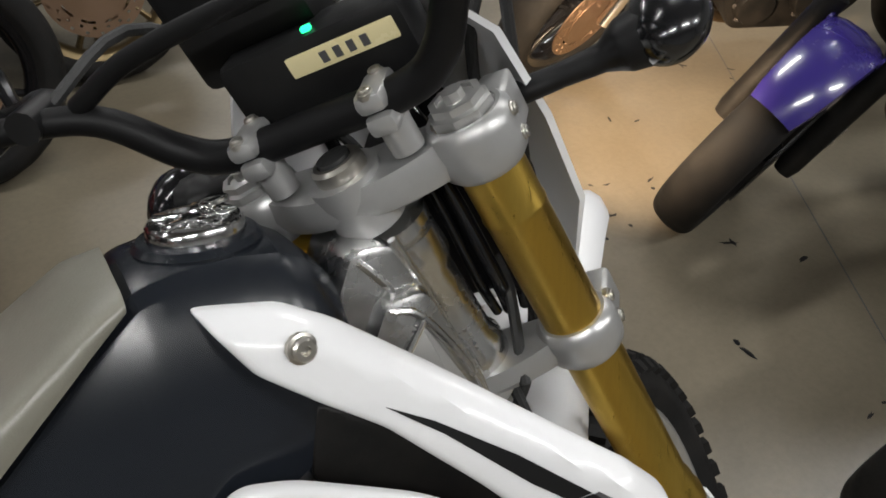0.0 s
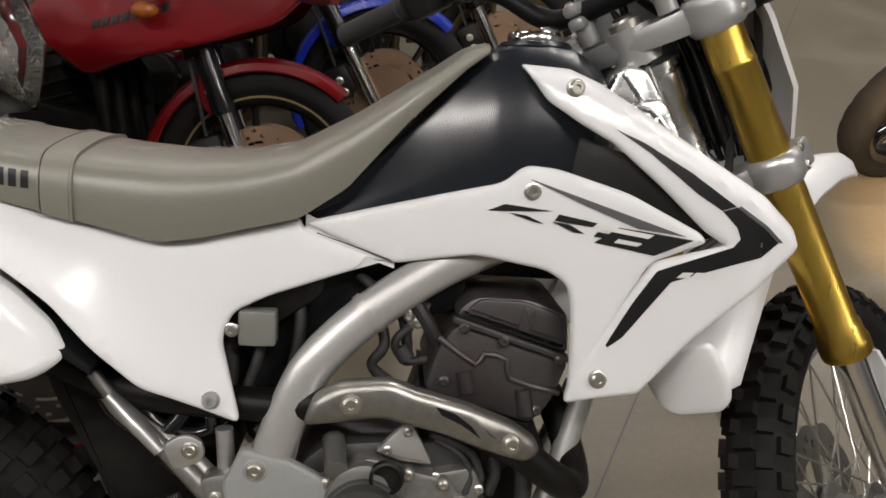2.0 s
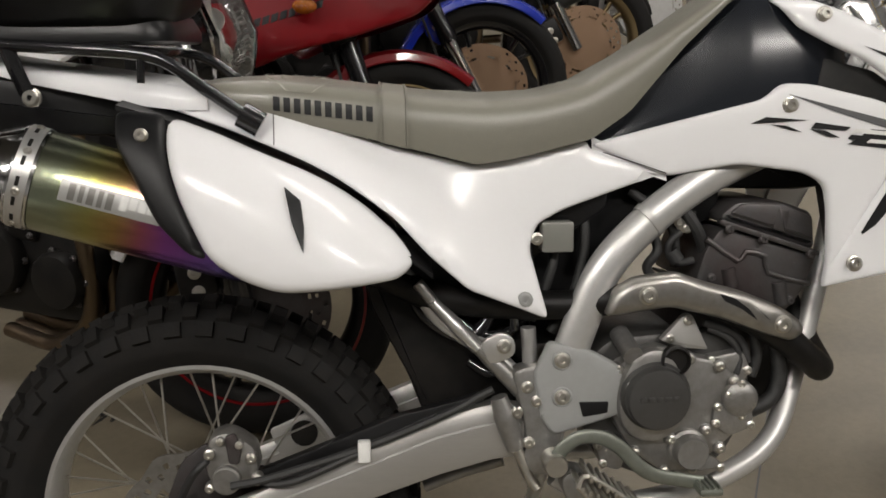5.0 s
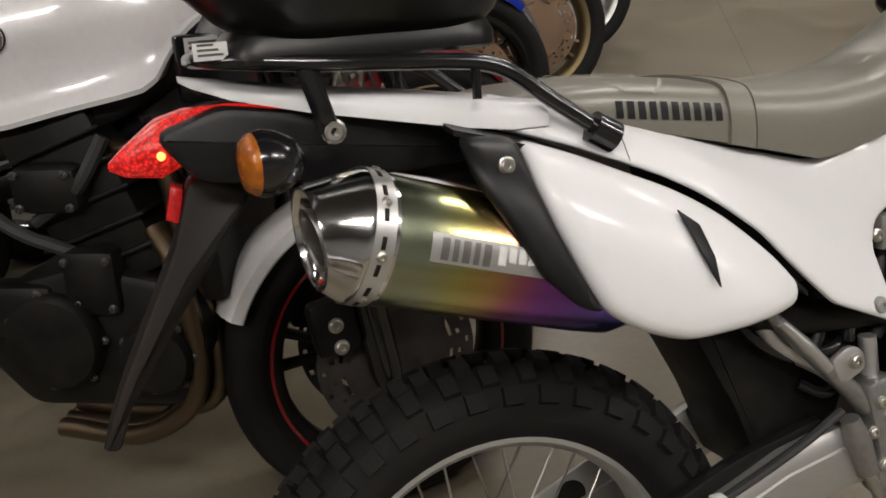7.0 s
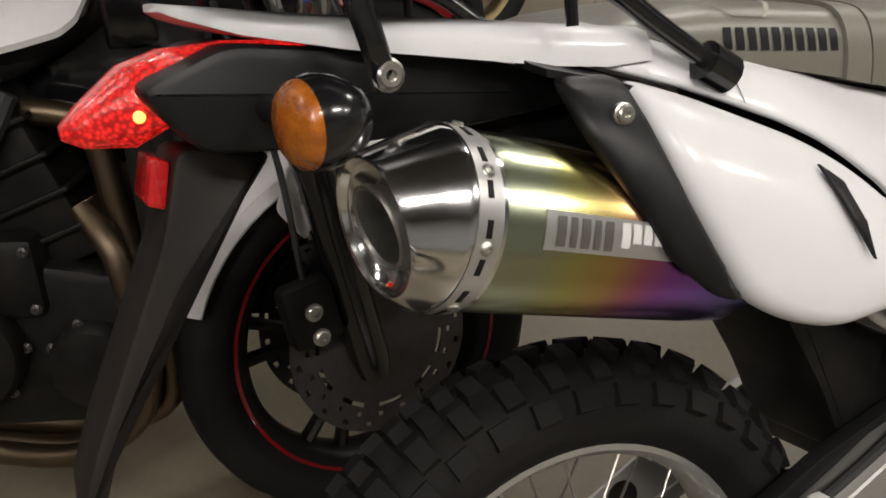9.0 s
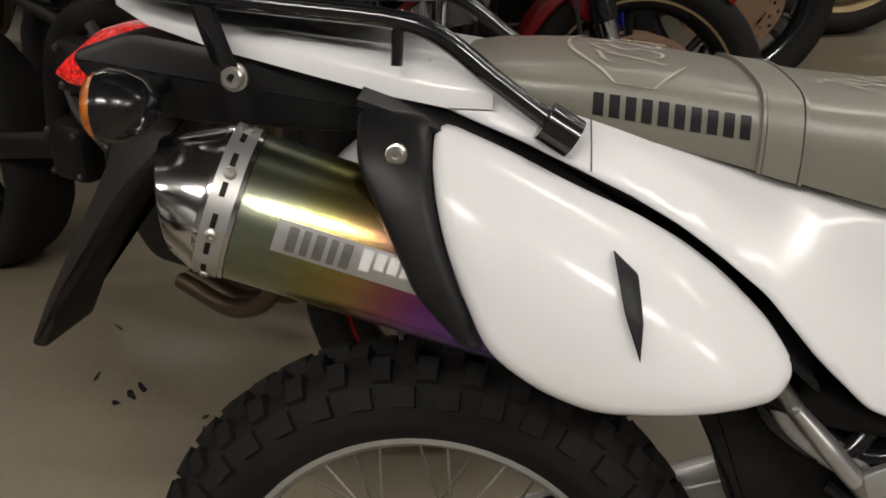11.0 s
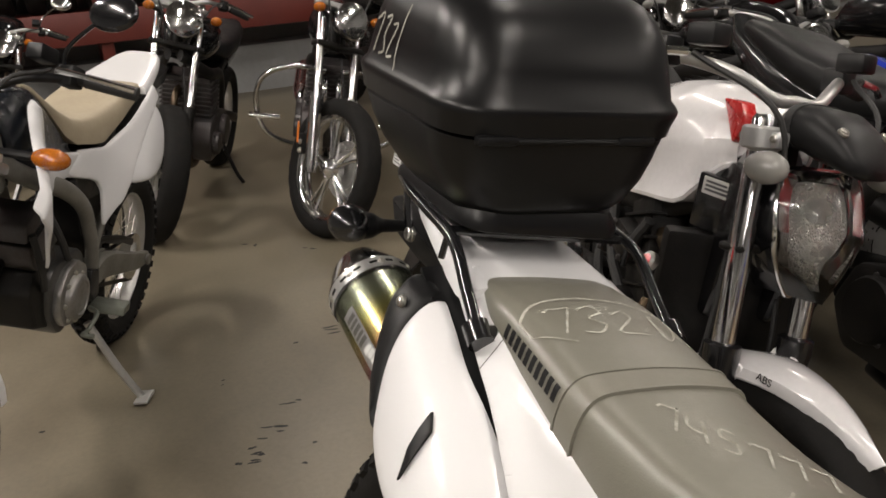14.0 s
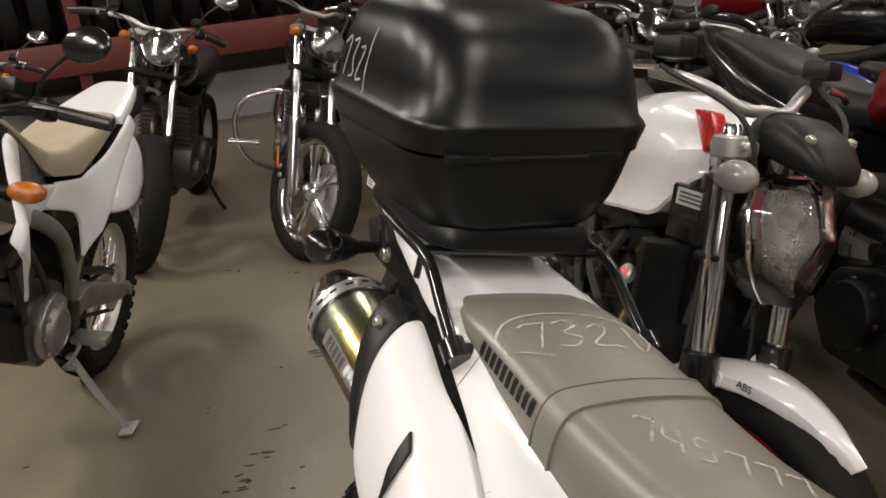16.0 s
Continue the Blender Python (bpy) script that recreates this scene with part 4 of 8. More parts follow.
# --- silencer ---
rear_end, axis = Vector((-0.168, -0.175, 0.848)), Vector((1.0, 0.155, -0.33)).normalized()
MUF = Matrix.Translation(rear_end) @ axis.to_track_quat("Z", "X").to_matrix().to_4x4()
bm = bmesh.new()
lathe(bm, [(0.062, 0.0), (0.0635, 0.002), (0.0635, 0.26), (0.062, 0.30), (0.045, 0.345), (0.022, 0.37)], 40)
silencer = part("silencer", bm, TITAN, bike, "oval titanium silencer with rainbow heat tint", m=MUF)
UP = MUF.inverted().to_3x3() @ Vector((0, 0, 1))
A_UP = math.atan2(UP.y, UP.x)
def cap_ring(r, z, slant, drop=0.0):
    return [Vector((math.cos(a) * r - drop * math.cos(A_UP), math.sin(a) * r - drop * math.sin(A_UP), z - slant * math.cos(a - A_UP))) for a in [2 * math.pi * k / 48 for k in range(48)]]
bm = rings(bmesh.new(), [cap_ring(0.0645, 0.026, 0), cap_ring(0.0645, 0.0, 0), cap_ring(0.0632, -0.003, 0.001, 0.0005), cap_ring(0.0475, -0.033, 0.018, 0.010), cap_ring(0.0455, -0.0355, 0.0185, 0.0105), cap_ring(0.0435, -0.0345, 0.018, 0.0105), cap_ring(0.042, -0.029, 0.016, 0.010)], cap=False)
part("end_cap", bm, CHROME, silencer, "polished tapered end cap", smooth=32)
bm = rings(bmesh.new(), [cap_ring(0.0425, -0.029, 0.016, 0.010), cap_ring(0.038, -0.024, 0.014, 0.010), cap_ring(0.026, -0.021, 0.011, 0.009)], cap=False)
part("cap_face", bm, CHROME, silencer, "polished inner face")
bm = rings(bmesh.new(), [cap_ring(0.0275, -0.017, 0.010, 0.009), cap_ring(0.0275, -0.031, 0.014, 0.010), cap_ring(0.026, -0.033, 0.014, 0.010), cap_ring(0.0235, -0.031, 0.014, 0.010), cap_ring(0.0235, 0.004, 0.0, 0.006)], cap=False)
part("outlet", bm, HEAT_STEEL, silencer, "round sooty outlet pipe")
part("outlet_core", rings(bmesh.new(), [cap_ring(0.0245, 0.0, 0.0, 0.006), cap_ring(0.001, 0.0, 0.0, 0.006)]), DARK, silencer)
bm = bmesh.new()
lathe(bm, [(0.0655, 0.002), (0.0655, 0.022)], 48, cap=False)
part("rivet_band", lathe(bm, [(0.0640, 0.002), (0.0640, 0.022)], 48, cap=False), ALU, silencer, "riveted band")
for k in range(8):
    a = 2 * math.pi * k / 8 + 0.2
    screw(silencer, (math.cos(a) * 0.0655, math.sin(a) * 0.0655, 0.012), 0.0042, (math.cos(a), math.sin(a), 0), name="rivet")
for k in range(16):
    a = 2 * math.pi * (k + 0.5) / 16 + 0.2
    bm = bmesh.new()
    box(bm, (0.0650, -0.006, 0.009), (0.0660, 0.006, 0.0135), 0.0004, Matrix.Rotation(a, 4, "Z"))
    part("band_slot", bm, DARK, silencer)
# badge plate on the outer flank: plain shapes
def sleeve(z, a, r=0.0642):
    return Vector((math.cos(a) * r, math.sin(a) * r, z))
A0 = math.atan2((MUF.inverted().to_3x3() @ Vector((0, -1, 0.12))).y, (MUF.inverted().to_3x3() @ Vector((0, -1, 0.12))).x)
def badge(name, z0, z1, a0, a1, material, r, skew=0.0):
    bm = bmesh.new()
    n = 6
    rows_ = [[bm.verts.new(sleeve(z + skew * (k / n - 0.5), A0 + a0 + (a1 - a0) * k / n, r)) for k in range(n + 1)] for z in (z0, z1)]
    for k in range(n):
        bm.faces.new((rows_[0][k], rows_[0][k + 1], rows_[1][k + 1], rows_[1][k]))
    return part(name, bm, material, silencer)
badge("badge_plate", 0.058, 0.215, -0.20, 0.22, ALU, 0.0641)
for z0, z1, sk in ((0.068, 0.076, 0.0), (0.080, 0.086, 0.0), (0.090, 0.098, 0.0), (0.102, 0.108, 0.0), (0.112, 0.120, 0.0)):
    badge("badge_bar", z0, z1, -0.15, 0.17, HEAT_STEEL, 0.0646, sk)
for k in range(7):
    badge("badge_letter_bar", 0.128 + k * 0.011, 0.1365 + k * 0.011, -0.16, 0.06 if k else 0.12, LIGHT_PRINT, 0.0647)

# --- swing arm, frame, engine ---
def arm(side):
    secs = []
    for x, z, hh, w in [(-0.03, 0.325, 0.02, 0.013), (0.02, 0.333, 0.028, 0.014), (0.07, 0.345, 0.033, 0.015), (0.20, 0.391, 0.038, 0.016), (0.35, 0.446, 0.043, 0.017), (0.43, 0.466, 0.041, 0.02), (0.50, 0.465, 0.034, 0.022)]:
        y = side * 0.102
        secs.append([Vector((x, y + w * a, z + hh * b)) for a, b in ((-1, -0.78), (-1, 0.32), (-0.86, 0.38), (-0.86, 0.78), (-0.6, 0.97), (0, 1.0), (0.6, 0.97), (1, 0.8), (1, -0.8), (0.7, -0.97), (0, -1), (-0.8, -0.97))])
    return rings(bmesh.new(), secs)
swing = part("swing_arm", arm(-1), SATIN, bike, "brushed aluminium swing arm")
part("arm_beam", arm(1), SATIN, swing)
part("arm_bridge", prism([(0.33, 0.49), (0.47, 0.51), (0.47, 0.43), (0.36, 0.42)], -0.086, 0.086), DARK, swing)
bm = bmesh.new()
lathe(bm, [(0.014, -0.128), (0.02, -0.127), (0.02, -0.118), (0.016, -0.117), (0.016, 0.117), (0.02, 0.118), (0.02, 0.127), (0.014, 0.128)], 20, "y")
part("axle", bm, STEEL, swing, m=pose(0, 0, 0.325))
part("chain_slider", prism([(0.10, 0.39), (0.30, 0.465), (0.42, 0.50), (0.42, 0.515), (0.29, 0.485), (0.09, 0.41)], -0.095, -0.075, 0.003), BLACK, swing)
bm = bmesh.new()
tube(bm, [(0.06, -0.125, 0.405), (0.12, -0.122, 0.415), (0.25, -0.118, 0.452), (0.36, -0.12, 0.495), (0.43, -0.12, 0.53)], 0.006, 8)
part("brake_hose", bm, GRIP, swing, "black rear brake hose")
part("hose_clip", box(bmesh.new(), (0.238, -0.130, 0.432), (0.256, -0.112, 0.462), 0.003), LIGHT_PRINT, swing, "pale hose clip")
caliper = part("brake_caliper", prism([(0.022, 0.440), (0.030, 0.470), (0.052, 0.478), (0.070, 0.471), (0.093, 0.453), (0.098, 0.420), (0.084, 0.400), (0.066, 0.388), (0.036, 0.392), (0.024, 0.412)], -0.108, -0.062, 0.008, 0.008), CAST, swing, "cast rear brake caliper")
bm = bmesh.new()
lathe(bm, [(0.021, -0.104), (0.0205, -0.116), (0.018, -0.1185), (0.002, -0.119)], 24, "y", Matrix.Translation((0.052, 0, 0.409)))
part("piston_cap", bm, CAST, caliper, "round caliper cap")
for x, z, r in ((0.030, 0.448, 0.008), (0.088, 0.440, 0.008), (0.046, 0.466, 0.006), (0.072, 0.460, 0.006), (0.094, 0.408, 0.009), (0.028, 0.398, 0.007)):
    bm = bmesh.new()
    lathe(bm, [(r, -0.10), (r, -0.113), (r * 0.7, -0.115)], 12, "y", Matrix.Translation((x, 0, z)))
    part("caliper_boss", bm, CAST, caliper)
    screw(caliper, (x, -0.1155, z), r * 0.75)
pad = part("pad_cover", prism([(0.052, 0.472), (0.066, 0.477), (0.076, 0.455), (0.070, 0.430), (0.056, 0.432)], -0.113, -0.104, 0.003, 0.004), GREY_PAINT, caliper)
part("caliper_bracket", prism([(-0.045, 0.36), (-0.02, 0.42), (0.02, 0.45), (0.03, 0.40), (0.10, 0.41), (0.12, 0.38), (0.06, 0.345), (0.0, 0.29)], -0.066, -0.058, 0.002), GREY_PAINT, swing, "stained caliper bracket")
for pts in ([(0.094, -0.11, 0.408), (0.12, -0.122, 0.404), (0.16, -0.125, 0.412), (0.25, -0.118, 0.447)], [(0.032, -0.10, 0.44), (0.012, -0.11, 0.425), (-0.005, -0.10, 0.40), (-0.02, -0.08, 0.37)]):
    part("caliper_hose", tube(bmesh.new(), pts, 0.0055, 8), GRIP, swing)
adjuster = part("chain_guide", prism([(0.088, 0.409), (0.177, 0.448), (0.211, 0.418), (0.209, 0.377), (0.146, 0.354), (0.103, 0.367)], 0.082, 0.088, 0.002, 0.008), SATIN, swing, "bare chain guide plate with a round hole")
part("guide_hole", lathe(bmesh.new(), [(0.022, 0.080), (0.022, 0.0815), (0.001, 0.0815)], 20, "y", Matrix.Translation((0.145, 0, 0.402))), DARK, adjuster)

def pipe(name, pts, r, material, parent, label="", flat=None, steps=8, n=16):
    return part(name, tube(bmesh.new(), pts, r, n, steps, flat), material, parent, label)

frame_r = pipe("main_frame", [(1.02, -0.02, 0.98), (0.95, -0.043, 0.922), (0.85, -0.066, 0.868), (0.744, -0.078, 0.818), (0.655, -0.100, 0.762), (0.592, -0.117, 0.703), (0.561, -0.122, 0.640), (0.538, -0.12, 0.575), (0.515, -0.112, 0.50), (0.507, -0.105, 0.42)], [0.026, 0.028, 0.027, 0.026, 0.026, 0.026, 0.026, 0.026, 0.026, 0.024], SILVER, bike, "silver painted tubular steel frame", (0.72, 1.0))
pipe("frame_spar", [(1.035, 0.03, 1.00), (0.95, 0.065, 0.925), (0.85, 0.09, 0.868), (0.744, 0.11, 0.818), (0.655, 0.115, 0.762), (0.592, 0.115, 0.703), (0.561, 0.115, 0.640), (0.538, 0.115, 0.575), (0.507, 0.105, 0.42)], 0.026, SILVER, frame_r, "", (0.72, 1.0))
pipe("frame_joint", [(0.652, -0.101, 0.760), (0.659, -0.100, 0.766)], 0.0275, SILVER, frame_r, "", (0.75, 1.02))
pipe("down_tube", [(1.02, 0, 0.93), (0.985, 0, 0.80), (0.945, -0.02, 0.64), (0.90, -0.05, 0.51), (0.855, -0.085, 0.43), (0.79, -0.10, 0.385), (0.70, -0.10, 0.352), (0.60, -0.10, 0.345), (0.52, -0.10, 0.39)], 0.016, SILVER, frame_r)
pipe("down_tube", [(0.945, 0.02, 0.64), (0.90, 0.05, 0.51), (0.855, 0.085, 0.43), (0.79, 0.10, 0.385), (0.60, 0.10, 0.345), (0.52, 0.10, 0.39)], 0.016, SILVER, frame_r)
head = Matrix(((math.cos(CASTER), 0, -math.sin(CASTER), 1.558), (0, 1, 0, 0), (math.sin(CASTER), 0, math.cos(CASTER), 0), (0, 0, 0, 1)))
bm = bmesh.new()
lathe(bm, [(0.028, 1.03), (0.031, 1.035), (0.031, 1.06), (0.026, 1.07), (0.026, 1.15), (0.031, 1.16), (0.031, 1.19), (0.027, 1.193), (0.027, 1.197), (0.032, 1.198), (0.032, 1.207), (0.02, 1.21)], 28, m=head @ pose(0.012, 0, 0))
part("head_tube", bm, POLISHED, frame_r, "welded silver head tube")
part("gusset", prism([(0.958, 1.072), (0.995, 1.070), (1.042, 0.985), (1.045, 0.90), (0.96, 0.90), (0.93, 0.95), (0.94, 1.03)], -0.043, 0.043, 0.009), BARE, frame_r, "bare welded frame gusset")
part("gusset", prism([(0.975, 1.03), (1.012, 1.035), (1.062, 0.945), (1.085, 0.87), (0.95, 0.86), (0.94, 0.95)], -0.060, 0.060, 0.012), BARE, frame_r, "bare welded lower gusset")
part("gusset_web", prism([(1.005, 1.005), (1.048, 0.935), (1.060, 0.885), (0.985, 0.885), (0.975, 0.955)], -0.0625, -0.058, 0.003, 0.006), SATIN, frame_r, "flat web of the gusset")
pipe("weld_bead", [(0.978, -0.058, 1.022), (1.004, -0.062, 1.012), (1.050, -0.062, 0.945), (1.068, -0.062, 0.88)], 0.0035, BARE, frame_r, "rough weld bead", None, 6, 8)
pipe("weld_bead", [(1.004, -0.062, 1.010), (0.975, -0.063, 0.958), (0.972, -0.063, 0.90)], 0.0035, BARE, frame_r, "rough weld bead", None, 6, 8)
for weld in ([(0.962, -0.043, 1.062), (0.985, -0.045, 1.035), (1.0, -0.045, 1.005), (1.03, -0.044, 0.985)], [(0.992, -0.04, 1.072), (1.012, -0.038, 1.035), (1.04, -0.034, 0.985)], [(1.0, -0.045, 1.005), (0.98, -0.045, 0.975), (0.955, -0.045, 0.965)]):
    pipe("weld_bead", weld, 0.0035, BARE, frame_r, "rough weld bead", None, 6, 8)
pipe("sub_frame", [(0.20, -0.085, 0.80), (0.318, -0.092, 0.682), (0.363, -0.092, 0.622), (0.43, -0.094, 0.577), (0.488, -0.10, 0.518)], 0.0125, SILVER, frame_r, "silver sub-frame tube")
pipe("sub_frame", [(0.20, 0.085, 0.80), (0.318, 0.092, 0.682), (0.43, 0.094, 0.577), (0.488, 0.10, 0.518)], 0.0125, SILVER, frame_r)
pipe("foot_tube", [(0.485, -0.108, 0.56), (0.482, -0.108, 0.615)], 0.011, ALU, frame_r)
pipe("passenger_bracket", [(0.327, -0.110, 0.684), (0.357, -0.112, 0.645), (0.393, -0.114, 0.609), (0.428, -0.116, 0.572), (0.470, -0.118, 0.528)], [0.0085, 0.0085, 0.0095, 0.0115, 0.014], CAST, frame_r, "cast passenger peg bracket")
pipe("peg_hinge", [(0.347, -0.114, 0.658), (0.380, -0.116, 0.622), (0.408, -0.118, 0.590)], [0.009, 0.0135, 0.011], ALU, frame_r, "folded passenger peg", (1.3, 0.8))
ear = part("bracket_ear", prism([(0.41, 0.60), (0.425, 0.565), (0.462, 0.58), (0.46, 0.605), (0.44, 0.615)], -0.128, -0.118, 0.003), ALU, frame_r)
screw(ear, (0.445, -0.13, 0.594), 0.0085)
part("splash_guard", prism([(0.23, 0.76), (0.262, 0.64), (0.312, 0.54), (0.345, 0.45), (0.45, 0.46), (0.49, 0.56), (0.50, 0.72)], -0.070, 0.075, 0.01), DARK, bike, "black splash guard")
for pts in ([(0.36, -0.075, 0.66), (0.40, -0.088, 0.61), (0.45, -0.085, 0.60), (0.49, -0.08, 0.63)], [(0.40, -0.078, 0.56), (0.43, -0.09, 0.545), (0.46, -0.088, 0.56)], [(0.44, -0.08, 0.70), (0.46, -0.10, 0.66), (0.465, -0.095, 0.61)]):
    pipe("rear_hose", pts, 0.008, GLOSS_BLACK, bike, "black hose")
pivot = part("pivot_bracket", prism([(0.455, 0.56), (0.50, 0.57), (0.53, 0.50), (0.52, 0.40), (0.47, 0.41), (0.475, 0.47)], -0.135, -0.10, 0.006), CAST, frame_r, "cast pivot bracket")
for x, z in ((0.476, 0.536), (0.462, 0.50), (0.478, 0.455), (0.49, 0.515)):
    screw(pivot, (x, -0.137, z), 0.007)
plate = part("frame_guard", panel([(0.506, 0.601), (0.562, 0.588), (0.604, 0.565), (0.624, 0.537), (0.615, 0.493), (0.513, 0.465), (0.496, 0.487), (0.484, 0.556), (0.492, 0.570)], lambda x, z: -0.141 + 0.4 * max(0.0, x - 0.58) ** 1.5, 0.008, 0.006, 0.03, 0.008), GREY_PLATE, bike, "grey plastic frame guard")
part("guard_window", panel([(0.548, 0.514), (0.590, 0.513), (0.589, 0.497), (0.554, 0.492)], lambda x, z: -0.1425, 0.002, 0.0005, 0.03, 0.002), PRINT, plate)
for z in (0.575, 0.522):
    bm = bmesh.new()
    lathe(bm, [(0.015, -0.1412), (0.013, -0.1428), (0.010, -0.1420)], 20, "y", Matrix.Translation((0.524, 0, z)))
    part("washer", bm, GREY_PLATE, plate)
    screw(plate, (0.524, -0.143, z), 0.009)
# rear master cylinder and link
pipe("master_cylinder", [(0.437, -0.125, 0.52), (0.447, -0.125, 0.49), (0.462, -0.125, 0.445)], [0.012, 0.017, 0.015], CAST, bike, "rear brake master cylinder")
pipe("push_rod", [(0.462, -0.125, 0.445), (0.478, -0.13, 0.405), (0.49, -0.135, 0.385)], 0.008, STEEL, bike)
pipe("shock_absorber", [(0.40, 0, 0.72), (0.43, 0, 0.45)], 0.035, DARK, bike, "dark rear shock absorber")
pipe("shock_link", [(0.335, -0.05, 0.36), (0.39, -0.06, 0.385), (0.45, -0.07, 0.405)], 0.010, CAST, bike, "cast suspension link")
pipe("reservoir_hose", [(0.30, -0.05, 0.70), (0.34, -0.085, 0.63), (0.40, -0.09, 0.60), (0.44, -0.08, 0.64)], 0.011, GLOSS_BLACK, bike, "black breather hose")
pipe("lower_link", [(0.42, -0.03, 0.30), (0.435, -0.03, 0.27)], 0.014, ALU, bike)
# brake pedal and foot peg
pedal = pipe("brake_pedal", [(0.513, -0.155, 0.432), (0.522, -0.157, 0.452), (0.545, -0.158, 0.468), (0.575, -0.158, 0.467), (0.602, -0.158, 0.452), (0.629, -0.158, 0.424), (0.654, -0.158, 0.408), (0.70, -0.158, 0.398), (0.722, -0.158, 0.394)], 0.0085, PEDAL, bike, "forged grey-green brake pedal", (0.6, 1.25))
part("pedal_tip", box(bmesh.new(), (0.708, -0.190, 0.386), (0.742, -0.145, 0.397), 0.004), PEDAL, pedal)
for k in range(4):
    part("tip_tooth", box(bmesh.new(), (0.711 + k * 0.008, -0.188, 0.396), (0.714 + k * 0.008, -0.147, 0.401), 0.001), PEDAL, pedal)
part("pedal_pivot", lathe(bmesh.new(), [(0.006, -0.168), (0.015, -0.168), (0.017, -0.164), (0.017, -0.12), (0.006, -0.12)], 20, "y", Matrix.Translation((0.512, 0, 0.430))), STEEL, pedal)
peg = part("foot_peg", prism([(0.520, 0.418), (0.545, 0.425), (0.575, 0.395), (0.634, 0.372), (0.634, 0.358), (0.582, 0.352), (0.539, 0.364), (0.520, 0.392)], -0.168, -0.125, 0.006), CAST, bike, "cast peg mount")
part("peg_frame", tube(bmesh.new(), [(0.528, -0.225, 0.427), (0.543, -0.225, 0.440), (0.60, -0.225, 0.402), (0.618, -0.225, 0.388), (0.604, -0.225, 0.382), (0.562, -0.225, 0.392), (0.528, -0.225, 0.427)], 0.0035, 8, 4), STEEL, peg)
for k in range(7):
    f = k / 6
    part("peg_tooth", box(bmesh.new(), (0.543 + 0.066 * f, -0.230, 0.432 - 0.044 * f), (0.548 + 0.066 * f, -0.165, 0.442 - 0.044 * f), 0.0015), STEEL, peg)
    part("peg_tooth", box(bmesh.new(), (0.532 + 0.060 * f, -0.230, 0.418 - 0.032 * f), (0.537 + 0.060 * f, -0.165, 0.427 - 0.032 * f), 0.0015), STEEL, peg)
# engine
engine = part("engine", prism([(0.565, 0.56), (0.60, 0.595), (0.68, 0.60), (0.76, 0.60), (0.80, 0.585), (0.812, 0.53), (0.808, 0.47), (0.775, 0.41), (0.74, 0.38), (0.64, 0.385), (0.575, 0.42), (0.55, 0.49)], -0.105, 0.105, 0.012, 0.02), COVER_GREY, bike, "grey single-cylinder engine")
part("crankcase_cover", prism([(0.60, 0.56), (0.66, 0.59), (0.708, 0.572), (0.754, 0.562), (0.780, 0.535), (0.766, 0.504), (0.770, 0.487), (0.790, 0.482), (0.783, 0.457), (0.757, 0.432), (0.717, 0.402), (0.676, 0.398), (0.630, 0.43), (0.60, 0.48)], -0.130, -0.10, 0.006, 0.014), CAST, engine, "cast clutch-side cover")
part("clutch_housing", prism([(0.602, 0.52), (0.611, 0.556), (0.626, 0.580), (0.655, 0.590), (0.680, 0.581), (0.698, 0.557), (0.706, 0.52), (0.698, 0.475), (0.662, 0.449), (0.622, 0.458), (0.604, 0.485)], -0.150, -0.128, 0.009, 0.02), CAST, engine, "bulged clutch housing")
bm = bmesh.new()
lathe(bm, [(0.050, -0.146), (0.049, -0.152), (0.0455, -0.155), (0.0445, -0.166), (0.0425, -0.1695), (0.038, -0.1705), (0.002, -0.1712)], 48, "y", Matrix.Translation((0.655, 0, 0.521)))
part("clutch_cover", bm, COVER_GREY, engine, "round dark grey clutch cover")
for k in range(5):
    part("cover_letter_bar", box(bmesh.new(), (0.627 + k * 0.0115, -0.1722, 0.519), (0.6355 + k * 0.0115, -0.1700, 0.526), 0.0006), COVER_GREY, engine)
bm = bmesh.new()
lathe(bm, [(0.029, -0.125), (0.029, -0.136), (0.0245, -0.138), (0.0245, -0.152), (0.022, -0.156), (0.002, -0.157)], 32, "y", Matrix.Translation((0.709, 0, 0.435)))
part("filter_cover", bm, CAST, engine, "round oil filter cover")
bm = bmesh.new()
lathe(bm, [(0.021, -0.145), (0.021, -0.155), (0.018, -0.157), (0.016, -0.15), (0.002, -0.149)], 28, "y", Matrix.Translation((0.682, 0, 0.572)))
part("filler_hole", bm, DARK, engine)
bm = bmesh.new()
lathe(bm, [(0.026, -0.12), (0.025, -0.140), (0.018, -0.146), (0.006, -0.147)], 24, "y", Matrix.Translation((0.782, 0, 0.508)))
part("water_pump", bm, CAST, engine, "cast water pump housing")
for x, z in ((0.708, 0.568), (0.752, 0.556), (0.774, 0.533), (0.786, 0.482), (0.756, 0.434), (0.716, 0.405), (0.676, 0.402), (0.632, 0.432), (0.735, 0.462), (0.684, 0.45), (0.606, 0.556)):
    bm = bmesh.new()
    lathe(bm, [(0.0095, -0.120), (0.009, -0.134), (0.006, -0.135)], 12, "y", Matrix.Translation((x, 0, z)))
    part("bolt_boss", bm, CAST, engine)
    screw(engine, (x, -0.136, z), 0.0055)
for x, z in ((0.765, 0.515), (0.798, 0.50), (0.782, 0.53)):
    screw(engine, (x, -0.142, z), 0.005)
part("cylinder", prism([(0.695, 0.575), (0.722, 0.655), (0.86, 0.612), (0.835, 0.545), (0.74, 0.55)], -0.082, 0.082, 0.008, 0.015), GREY_PAINT, engine, "dark grey cylinder")
